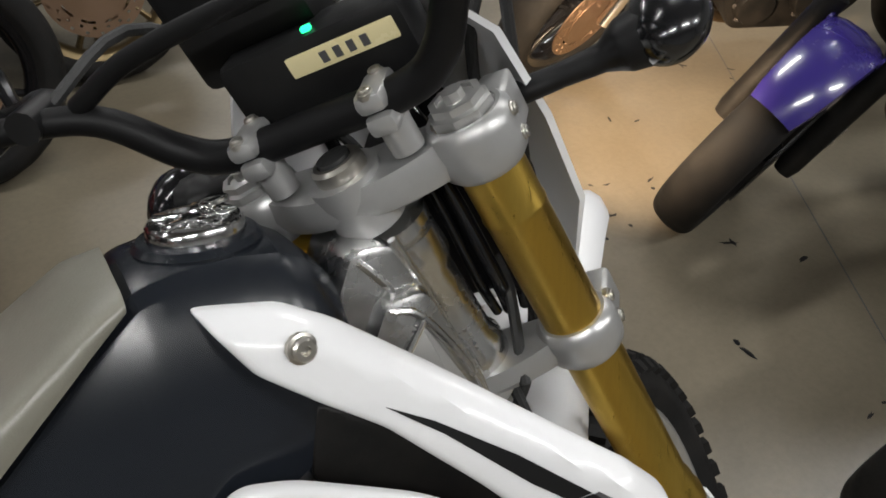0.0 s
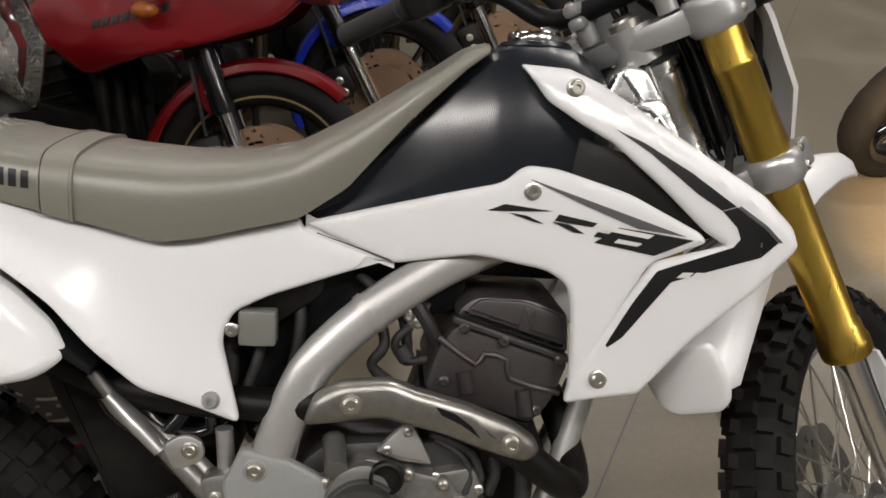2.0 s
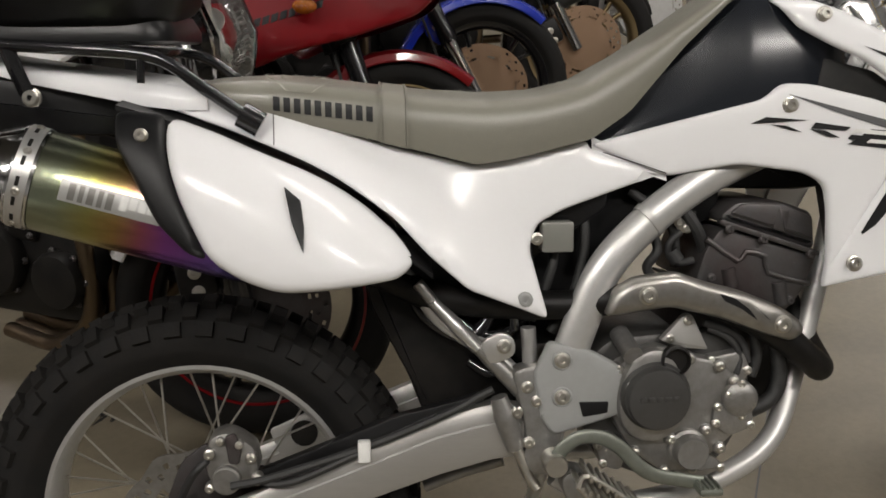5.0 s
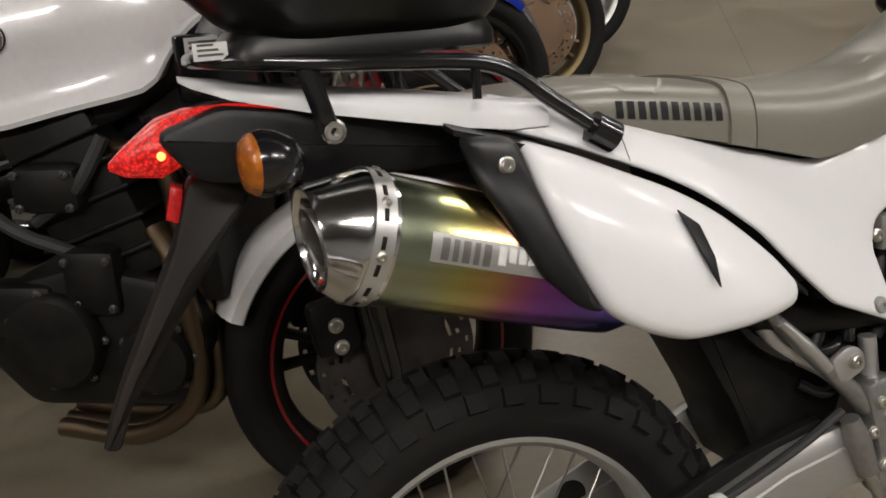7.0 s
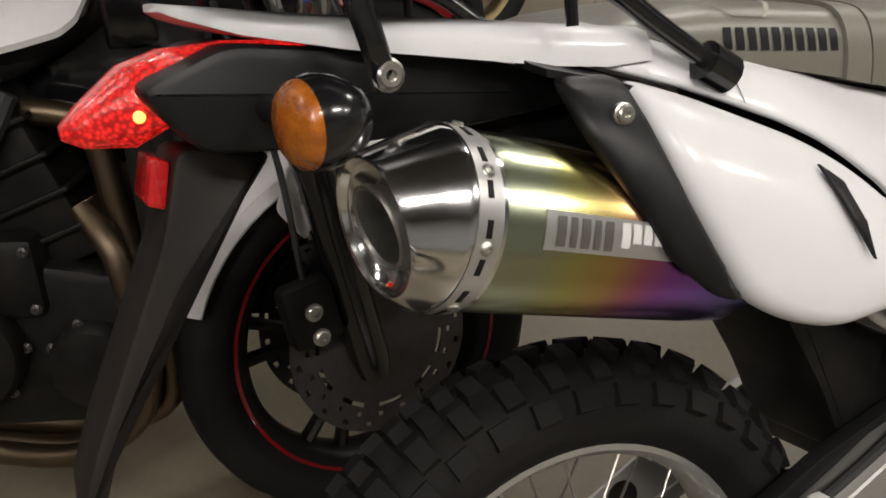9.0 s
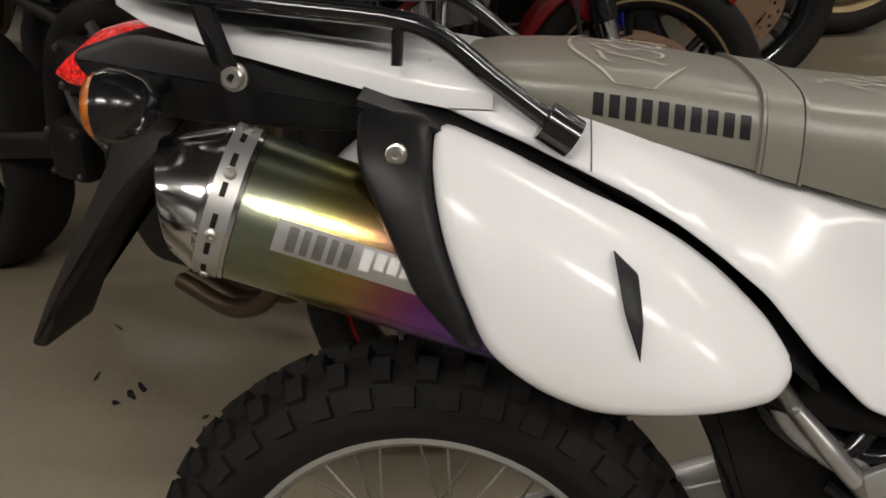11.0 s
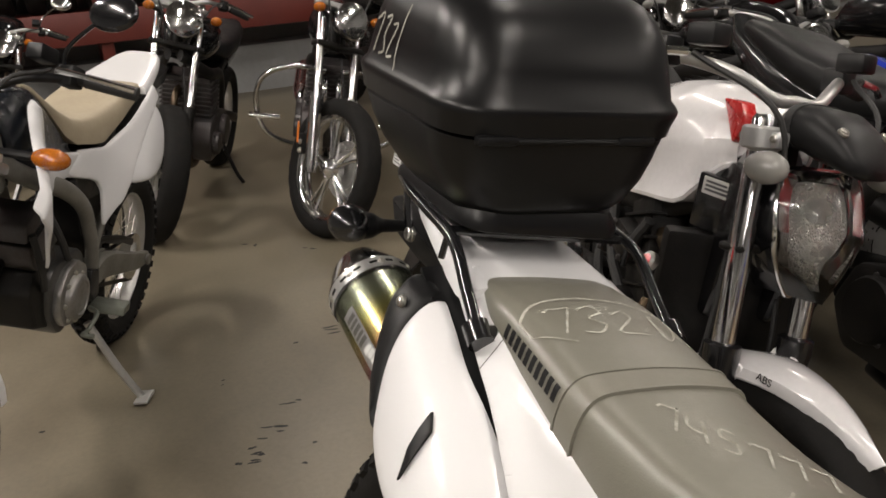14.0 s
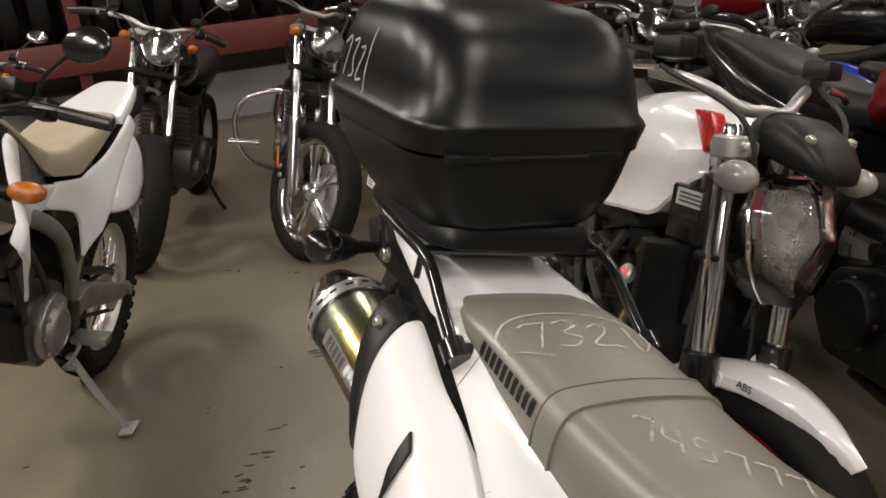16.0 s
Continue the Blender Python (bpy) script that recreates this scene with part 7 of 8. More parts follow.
        if mirror is not None:
            st = p + d * 0.17
            up = 0.75 if bar == "black" else 1.0
            fp("mirror_stem", tube(bmesh.new(), [st, st + Vector((0.02, s * 0.02, 0.08 * up)), st + Vector((0.03, s * 0.10, 0.17 * up))], 0.005, 8), mirror, bar_ob)
            bm = bmesh.new()
            bmesh.ops.create_uvsphere(bm, u_segments=18, v_segments=10, radius=1.0, matrix=Matrix.Translation(st + Vector((0.03, s * 0.13, 0.19 * up))) @ Matrix.Diagonal((0.018, 0.065, 0.045, 1)))
            fp("mirror", bm, mirror, bar_ob, "mirror")
        if signal_mat is not None:
            bm = bmesh.new()
            bmesh.ops.create_uvsphere(bm, u_segments=16, v_segments=10, radius=1.0, matrix=Matrix.Translation((0.035, s * 0.163, fork_top - 0.075)) @ Matrix.Diagonal((0.036, 0.034, 0.027, 1) if lamp == "drop" else (0.034, 0.028, 0.022, 1)))
            sg = fp("turn_signal", bm, signal_mat, label="turn signal lens")
            fp("signal_stalk", tube(bmesh.new(), [(-0.02, s * 0.08, fork_top - 0.085), (0.015, s * 0.14, fork_top - 0.075)], 0.010, 8), BLACK, sg)
    if lamp == "round":
        bm = bmesh.new()
        lathe(bm, [(0.03, -0.10), (0.075, -0.05), (0.088, 0.0), (0.090, 0.012), (0.084, 0.016)], 28, "x", Matrix.Translation((0.06, 0, fork_top - 0.11)))
        shell = fp("headlight", bm, CHROME, label="round chrome headlight")
        fp("lens", lathe(bmesh.new(), [(0.084, 0.012), (0.07, 0.022), (0.03, 0.03), (0.002, 0.032)], 28, "x", Matrix.Translation((0.06, 0, fork_top - 0.11))), LENS, shell, "clear ribbed lens")
        fp("reflector_bowl", lathe(bmesh.new(), [(0.082, 0.010), (0.05, -0.02), (0.015, -0.035), (0.002, -0.035)], 28, "x", Matrix.Translation((0.06, 0, fork_top - 0.11))), FACET, shell)
    if lamp == "drop":
        stn = [(0.108, 0.040), (0.104, 0.070), (0.09, 0.084), (0.05, 0.095), (0.005, 0.096), (-0.035, 0.080), (-0.07, 0.054), (-0.095, 0.029), (-0.112, 0.008)]
        c = Vector((0.050, 0, fork_top - 0.182))
        def rim(dz, hw, v, deep, k=1.0):
            return c + Vector((0.034 - 0.060 * v * v * k - 0.20 * abs(dz) + deep * (1 - v * v) * (hw / 0.104), hw * v * k, dz * k))
        def drop(deep, back):
            secs = []
            for dz, hw in stn:
                secs.append([rim(dz, hw, v, deep) for v in np.linspace(-1, 1, 13)] + [rim(dz, hw * 0.8, v, 0) + Vector((back, 0, 0)) for v in np.linspace(1, -1, 13)])
            return rings(bmesh.new(), secs)
        shell = fp("headlight", drop(-0.070, -0.07), GLOSS_BLACK, label="large teardrop headlight with clear lens")
        def skin(deep, out, k=1.0):
            bm = bmesh.new()
            grid = [[bm.verts.new(rim(dz, hw, v, deep, k) + Vector((out, 0, 0))) for v in np.linspace(-1, 1, 13)] for dz, hw in stn]
            for r0, r1 in zip(grid[:-1], grid[1:]):
                for q in range(12):
                    bm.faces.new((r0[q], r0[q + 1], r1[q + 1], r1[q]))
            return bm
        fp("reflector", skin(-0.050, 0.002, 0.82), FACET, shell, "faceted bright reflector", 20)
        fp("lens", skin(0.022, 0.006), LENS, shell, "clear headlight lens")
        edge = [rim(dz, hw, -1, 0) for dz, hw in stn] + [rim(dz, hw, 1, 0) for dz, hw in stn[::-1]]
        inner = [rim(dz, hw, -1, 0, 0.82) + Vector((0.003, 0, 0)) for dz, hw in stn] + [rim(dz, hw, 1, 0, 0.82) + Vector((0.003, 0, 0)) for dz, hw in stn[::-1]]
        bm = bmesh.new()
        loops = [[bm.verts.new(p) for p in ring] for ring in (edge, inner, [p + Vector((-0.04, 0, 0)) for p in inner])]
        for la, lb in zip(loops[:-1], loops[1:]):
            for q in range(len(la)):
                bm.faces.new((la[q], la[(q + 1) % len(la)], lb[(q + 1) % len(la)], lb[q]))
        fp("bezel", bm, CHROME, shell, "wide chrome bezel", 25)
        fp("outer_rim", tube(bmesh.new(), edge + edge[:1], 0.0045, 8, 3), CHROME, shell)
        for z, r in ((0.040, 0.034), (-0.028, 0.036)):
            bm = bmesh.new()
            bmesh.ops.create_uvsphere(bm, u_segments=14, v_segments=9, radius=r, matrix=Matrix.Translation(c + Vector((-0.024, 0, z))) @ Matrix.Diagonal((0.7, 1.25, 0.7, 1)))
            fp("bulb_shield", bm, FACET, shell, "bright bulb shield", 12)
        fp("lamp_back", oval_loft([(c.x - 0.13, 0, c.z + 0.02, 0.045, 0.07), (c.x - 0.085, 0, c.z + 0.01, 0.068, 0.10), (c.x - 0.055, 0, c.z, 0.06, 0.09)]), BLACK, shell)
        hood = fp("meter_hood", oval_loft([(-0.045, 0, fork_top - 0.005, 0.05, 0.028), (-0.01, 0, fork_top - 0.004, 0.078, 0.038), (0.04, 0, fork_top - 0.016, 0.080, 0.044), (0.080, 0.0, fork_top - 0.034, 0.074, 0.036), (0.105, 0.0, fork_top - 0.054, 0.058, 0.024), (0.120, 0.0, fork_top - 0.066, 0.030, 0.010)], 24, 0.7), BLACK, shell, "black meter hood", 60)
        fp("hood_band", oval_loft([(-0.016, 0, fork_top - 0.0035, 0.0785, 0.040), (-0.001, 0, fork_top - 0.006, 0.0805, 0.0415)], 24, 0.7), GRIP, hood)
        for v in (-0.055, 0.055):
            screw(hood, F @ Vector((0.082, v, fork_top - 0.006)), 0.008, T3 @ Vector((0.5, 0, 0.86)))
    return F


def engine_block(b, x0, x1, z0, z1, half, material=None, fins=7, lean=8, covers=True, headers=2, header_mat=None, down=0.12):
    """Crankcase, finned cylinder, round covers, bolts and header pipes."""
    material = material or DARK
    mid, w = (x0 + x1) / 2, x1 - x0
    case = part("engine", prism([(x0, z0 + 0.10), (x0 + 0.05, z0 + 0.22), (mid, z0 + 0.26), (x1 - 0.03, z0 + 0.22), (x1, z0 + 0.12), (x1 - 0.06, z0), (x0 + 0.08, z0)], -half, half, 0.015, 0.03), material, b, "dark engine")
    tilt = Matrix.Translation((mid + 0.06, 0, z0 + 0.22)) @ Matrix.Rotation(radians(lean), 4, "Y")
    hgt = z1 - z0 - 0.24
    part("cylinder", box(bmesh.new(), (-0.085, -half * 0.85, 0), (0.085, half * 0.85, hgt), 0.012, tilt), material, case)
    for k in range(fins):
        z = hgt * (0.15 + 0.7 * k / max(1, fins - 1))
        part("fin", box(bmesh.new(), (-0.098, -half * 0.92, z), (0.098, half * 0.92, z + 0.007), 0.002, tilt), material, case)
    if covers:
        for s in (-1, 1):
            for cx, cz, r in ((x0 + w * 0.36, z0 + 0.13, 0.085), (x1 - w * 0.22, z0 + 0.10, 0.062)):
                bm = bmesh.new()
                lathe(bm, [(r, 0.0), (r, s * 0.022), (r * 0.92, s * 0.032), (r * 0.5, s * 0.036), (0.002, s * 0.037)], 28, "y", Matrix.Translation((cx, s * half, cz)))
                cv = part("side_cover", bm, material, case, "round engine cover")
                for k in range(7):
                    a = 2 * math.pi * k / 7
                    screw(case, (cx + math.cos(a) * r * 1.02, s * (half + 0.012), cz + math.sin(a) * r * 1.02), 0.006, (0, s, 0), material=GREY_PAINT)
    for k in range(headers):
        y = (k - (headers - 1) / 2) * 0.075
        p0 = tilt @ Vector((0.08, y, hgt * 0.72))
        bm = bmesh.new()
        tube(bm, [p0, p0 + Vector((0.08, 0, -0.03)), p0 + Vector((0.10, 0, -down)), Vector((x1 - 0.02, y, z0 + 0.02)), Vector((x1 - 0.14, y * 0.8, z0 - 0.045)), Vector((x0 + 0.1, y * 0.5, z0 - 0.05))], 0.019, 12)
        part("header_pipe", bm, header_mat or HEADER, case, "heat-browned header pipe")
    return case


def saddle_tail(b, seat_st, seat_mat, tail, tail_mat):
    part("seat", oval_loft(seat_st, 20, 0.6), seat_mat, b, "vinyl seat", 60)
    part("tail_unit", oval_loft(tail, 20, 0.7), tail_mat, b, "painted tail unit", 60)


def tank_seat(b, tank, seat_st, tank_mat, seat_mat, tail, tail_mat):
    part("fuel_tank", oval_loft(tank, 24, 0.8), tank_mat, b, "painted fuel tank", 60)
    saddle_tail(b, seat_st, seat_mat, tail, tail_mat)


def chassis(b, wb, rr, rear_wheel, arm_mat=None, pivot=(0.50, 0.42), head=(0, 0), frame_mat=None, silencer=None):
    """Rear wheel, swing arm, frame rails, shock, silencer."""
    rear_wheel(b, pose(0, 0, rr))
    for s in (-1, 1):
        bm = bmesh.new()
        tube(bm, [(0, s * 0.105, rr), (0.25, s * 0.105, (rr + pivot[1]) / 2 + 0.01), (pivot[0], s * 0.1, pivot[1])], 0.024, 12, flat=(0.6, 1.2))
        part("swing_arm", bm, arm_mat or DARK, b)
        part("frame_rail", tube(bmesh.new(), [(head[0], s * 0.03, head[1]), (head[0] - 0.25, s * 0.12, head[1] - 0.12), (pivot[0] + 0.1, s * 0.12, pivot[1] + 0.25), (pivot[0], s * 0.11, pivot[1])], 0.024, 12, flat=(0.7, 1.3)), frame_mat or DARK, b)
        part("sub_frame", tube(bmesh.new(), [(pivot[0] + 0.08, s * 0.1, pivot[1] + 0.25), (0.2, s * 0.1, pivot[1] + 0.36), (-0.15, s * 0.08, pivot[1] + 0.42)], 0.014, 10), frame_mat or DARK, b)
    if silencer is not None:
        y, z, mt = silencer
        bm = bmesh.new()
        tube(bm, [(0.45, y * 0.6, z - 0.12), (0.25, y, z - 0.03), (0.05, y, z), (-0.35, y, z + 0.08)], [0.025, 0.03, 0.055, 0.05], 18, 5)
        part("silencer", bm, mt, b, "exhaust silencer")
    part("side_stand", tube(bmesh.new(), [(0.55, 0.12, 0.30), (0.56, 0.22, 0.12), (0.56, 0.27, 0.055)], 0.011, 8), DARK, b)


def cast(R, rim_r, half, material, **kw):
    return lambda parent, m: cast_wheel(parent, m, R, rim_r, half, material, **kw)


def spoked(R, rim_r, half, disc=0.12, rim_mat=None):
    def build(parent, m):
        w = spoke_wheel(parent, m, R, rim_r, half, rim_mat or ALU, disc, -1, 28)
        part("tyre", road_tyre(R, rim_r, half, 30), RUBBER, w, "black road tyre")
        return w
    return build


LEAN = -13

# white naked street bike beside the trail bike
WBA, RA = 1.40, 0.30
a_bike = thing("street_motorcycle", "white naked street motorcycle with teardrop headlight and black engine", "motorcycle", pose(-1.2718, 1.2175, 0, 0, 0, -24) @ pose(0, 0, 0, -11))
chassis(a_bike, WBA, RA, cast(0.31, 0.222, 0.085, DARK, discs=(-1,), disc_mat=DARK), head=(WBA - 0.22, 0.88), silencer=None)
A_FRONT = front_end(a_bike, WBA, RA, 10, 30, 0.735, cast(0.30, 0.222, 0.06, DARK, stripe=RED, disc=0.15, disc_mat=GREY_PAINT), legs=GLOSS_BLACK, guard=PEARL, guard_arc=(44, 148), half=0.06, lamp="drop", tall=0.02, mirror=None, signal_mat=CLEAR_SIGNAL)
engine_block(a_bike, 0.72, 1.14, 0.27, 0.80, 0.17, DARK, 5, -20, True, 4, HEADER, 0.16)
def flared_tank():
    """Tank with a shoulder crease, a hollow below it and a lower lip that flares out, cut up short ahead of the knee."""
    X = [0.60, 0.66, 0.72, 0.80, 0.90, 1.00, 1.07, 1.115, 1.135, 1.15, 1.17, 1.195, 1.21]
    ZT = [0.895, 0.955, 0.995, 1.028, 1.050, 1.058, 1.050, 1.042, 1.036, 1.032, 1.026, 1.015, 1.00]
    WC = [0.06, 0.115, 0.145, 0.165, 0.165, 0.150, 0.130, 0.114, 0.106, 0.100, 0.092, 0.082, 0.068]
    ZC = [0.87, 0.90, 0.905, 0.905, 0.908, 0.918, 0.930, 0.940, 0.946, 0.950, 0.956, 0.962, 0.965]
    ZL = [0.835, 0.80, 0.780, 0.770, 0.783, 0.805, 0.818, 0.828, 0.842, 0.872, 0.905, 0.928, 0.940]
    WL = [0.05, 0.12, 0.155, 0.172, 0.172, 0.160, 0.147, 0.136, 0.124, 0.108, 0.092, 0.080, 0.062]
    secs = []
    for x in sorted(set(list(np.linspace(0.60, 1.10, 26)) + list(np.linspace(1.105, 1.21, 18)))):
        zt, wc, zc, zl, wl = (float(np.interp(x, X, col)) for col in (ZT, WC, ZC, ZL, WL))
        deep = 0.012 * min(1.0, (zc - zl) / 0.1)
        side = [(0, zt), (wc * 0.30, zt - 0.003), (wc * 0.58, zt - 0.012), (wc * 0.80, zt - 0.035), (wc * 0.92, zt - 0.062), (wc * 0.99, zc + 0.022), (wc, zc + 0.006), (wc - 0.003, zc - 0.008),
                ((wc + wl) / 2 - deep, zc * 0.65 + zl * 0.35), ((wc + wl) / 2 - deep * 0.9, zc * 0.4 + zl * 0.6), (wl - 0.006, zl + 0.020), (wl, zl + 0.008), (wl - 0.003, zl), (wl - 0.02, zl + 0.004), (0.0, zl + 0.015)]
        side = [(v, max(z, zl + 0.004) if v > wl * 0.2 and k < 11 else z) for k, (v, z) in enumerate(side)]
        secs.append([Vector((x, -v, z)) for v, z in side] + [Vector((x, v, z)) for v, z in side[-2:0:-1]])
    return rings(bmesh.new(), secs)
part("fuel_tank", flared_tank(), PEARL, a_bike, "white flared fuel tank", 35, Matrix.Translation((-0.045, 0, -0.024)))
saddle_tail(a_bike,
          [(-0.18, 0, 0.93, 0.08, 0.02), (-0.05, 0, 0.92, 0.11, 0.04), (0.2, 0, 0.86, 0.13, 0.05), (0.42, 0, 0.82, 0.13, 0.05), (0.58, 0, 0.84, 0.10, 0.05), (0.64, 0, 0.86, 0.06, 0.04)], BLACK,
          [(-0.32, 0, 0.95, 0.03, 0.02), (-0.2, 0, 0.89, 0.09, 0.05), (0.1, 0, 0.82, 0.12, 0.06), (0.4, 0, 0.75, 0.13, 0.06), (0.55, 0, 0.74, 0.11, 0.06)], GLOSS_BLACK)
for s in (-1, 1):
    bm = bmesh.new()
    lathe(bm, [(0.023, 0.0), (0.023, s * 0.003), (0.019, s * 0.004), (0.002, s * 0.004)], 24, "y", Matrix.Translation((0.855, s * 0.164, 0.90)))
    emblem = part("emblem", bm, DARK, a_bike, "round emblem as plain disc")
    part("emblem_ring", lathe(bmesh.new(), [(0.022, s * 0.003), (0.022, s * 0.006), (0.018, s * 0.006), (0.018, s * 0.003)], 24, "y", Matrix.Translation((0.855, s * 0.164, 0.90)), cap=False, closed=True), CHROME, emblem)
    part("side_frame", prism([(0.84, 0.79), (1.05, 0.86), (1.16, 0.925), (1.24, 0.92), (1.25, 0.80), (1.20, 0.62), (1.08, 0.62), (1.02, 0.70), (0.90, 0.70)], s * 0.045, s * 0.072, 0.012, 0.02), GLOSS_BLACK, a_bike, "black cast frame plate")
gusset = part("frame_gusset", box(bmesh.new(), (-0.015, 0.0, -0.07), (0.10, 0.02, 0.037), 0.006), GLOSS_BLACK, a_bike, "black frame gusset", m=pose(1.135, -0.103, 0.851, 0, 0, 38))
sticker = part("warning_sticker", box(bmesh.new(), (0.0, -0.0032, 0.0), (0.082, -0.0004, 0.032)), STICKER, a_bike, "pale warning label", m=pose(1.135, -0.103, 0.851, 0, 0, 38))
for k in range(3):
    part("label_bar", box(bmesh.new(), (0.006, -0.0038, 0.006 + k * 0.008), (0.076 - 0.012 * k, -0.0033, 0.0105 + k * 0.008)), GREY_PRINT, sticker)
rad = part("radiator", box(bmesh.new(), (1.13, -0.16, 0.46), (1.17, 0.16, 0.78), 0.01), DARK, a_bike, "black radiator")
bm = bmesh.new()
lathe(bm, [(0.016, 0), (0.019, 0.004), (0.019, 0.014), (0.012, 0.018), (0.002, 0.018)], 20)
cap_ob = part("radiator_cap", bm, STEEL, rad, "metal radiator cap with red label", m=pose(1.215, -0.190, 0.725, 62, 0, 18))
part("cap_label", lathe(bmesh.new(), [(0.0125, 0.0182), (0.0125, 0.0188), (0.001, 0.0188)], 16), BRIGHT_RED, rad, m=pose(1.215, -0.190, 0.725, 62, 0, 18))
for k in range(4):
    part("header_pipe", tube(bmesh.new(), [(1.05, -0.13 + 0.02 * k, 0.58), (1.10 - 0.012 * k, -0.165 + 0.03 * k, 0.50), (1.10 - 0.02 * k, -0.16 + 0.03 * k, 0.30), (0.98, -0.14 + 0.03 * k, 0.20), (0.80, -0.10 + 0.03 * k, 0.19)], 0.018, 12), HEADER, a_bike, "heat-browned header pipe")
for x, z, w, h in ((0.80, 0.45, 0.16, 0.10), (0.95, 0.50, 0.10, 0.12), (0.70, 0.62, 0.14, 0.10), (0.90, 0.66, 0.12, 0.08), (0.62, 0.45, 0.10, 0.12)):
    lump = part("engine_casing", box(bmesh.new(), (x - w / 2, -0.185, z - h / 2), (x + w / 2, -0.12, z + h / 2), 0.02), DARK, a_bike, "oily black engine casing")
    for sx, sz in ((-1, -1), (1, -1), (1, 1), (-1, 1)):
        screw(lump, (x + sx * w * 0.36, -0.187, z + sz * h * 0.34), 0.006, material=GREY_PAINT)
for pts in ([(0.72, -0.16, 0.70), (0.82, -0.17, 0.60), (0.92, -0.16, 0.55)], [(1.0, -0.15, 0.74), (0.95, -0.17, 0.66), (0.86, -0.15, 0.60)], [(0.60, -0.14, 0.60), (0.66, -0.16, 0.52), (0.78, -0.15, 0.42)]):
    part("hose", tube(bmesh.new(), pts, 0.012, 8), GRIP, a_bike, "black hose")

part("tank_trim", prism([(1.07, 1.022), (1.165, 1.032), (1.205, 1.000), (1.165, 0.955)], -0.082, -0.055, 0.004, 0.008), BRIGHT_RED, a_bike, "bright red tank trim")
# the word on the fender
def lettering(word, size, m, material, parent):
    curve = bpy.data.curves.new("lettering", "FONT")
    curve.body, curve.size, curve.align_x, curve.align_y = word, size, "CENTER", "CENTER"
    curve.extrude = 0.0004
    holder = bpy.data.objects.new("lettering", curve)
    mesh = bpy.data.meshes.new_from_object(holder)
    bpy.data.objects.remove(holder)
    bm = bmesh.new()
    bm.from_mesh(mesh)
    bpy.data.meshes.remove(mesh)
    return part("lettering", bm, material, parent, m=m, smooth=0)


lettering("ABS", 0.019, A_FRONT @ Matrix.Translation((0.045, -0.0795, 0.305)) @ pose(0, 0, 0, 90, 0, 0) @ pose(0, 0, 0, 0, 0, -8), PRINT, a_bike)

# red faired sport bike
WBB = 1.42
b_bike = thing("sport_motorcycle", "dark red faired sport motorcycle", "motorcycle", pose(0.35 - WBB * math.cos(radians(12)), 1.36 + WBB * math.sin(radians(12)), 0, 0, 0, -12) @ pose(0, 0, 0, LEAN))
chassis(b_bike, WBB, 0.31, cast(0.31, 0.222, 0.085, DARK, discs=(-1,)), head=(WBB - 0.25, 0.84))
front_end(b_bike, WBB, 0.30, 18, 18, 0.60, cast(0.30, 0.222, 0.06, DARK, stripe=GOLD_RIM, disc=0.15, disc_mat=BRONZE), fork="inverted", stanchion=GLOSS_BLACK, guard=RED, guard_arc=(30, 170), half=0.06, bar="clip", mirror=None)
engine_block(b_bike, 0.60, 1.05, 0.26, 0.66, 0.16, DARK, 4, -15, True, 4, DARK)
tank_seat(b_bike, [(0.52, 0, 0.86, 0.08, 0.05), (0.60, 0, 0.93, 0.13, 0.09), (0.74, 0, 0.98, 0.165, 0.12), (0.90, 0, 0.985, 0.165, 0.13), (1.02, 0, 0.96, 0.13, 0.11), (1.10, 0, 0.93, 0.06, 0.06)],
          [(-0.25, 0, 0.98, 0.09, 0.03), (-0.08, 0, 0.95, 0.13, 0.05), (0.15, 0, 0.89, 0.145, 0.06), (0.40, 0, 0.85, 0.14, 0.06), (0.56, 0, 0.86, 0.09, 0.05)], RED, BLACK,
          [(-0.42, 0, 1.0, 0.04, 0.02), (-0.28, 0, 0.93, 0.10, 0.05), (0.0, 0, 0.84, 0.14, 0.07), (0.35, 0, 0.77, 0.15, 0.07), (0.52, 0, 0.76, 0.10, 0.06)], GLOSS_BLACK)
def fair_y(s):
    return lambda x, z: s * (0.255 - 0.45 * max(0.0, x - 1.05) ** 1.4 - 0.25 * abs(z - 0.66) ** 1.3 - 0.1 * max(0.0, 0.8 - x))
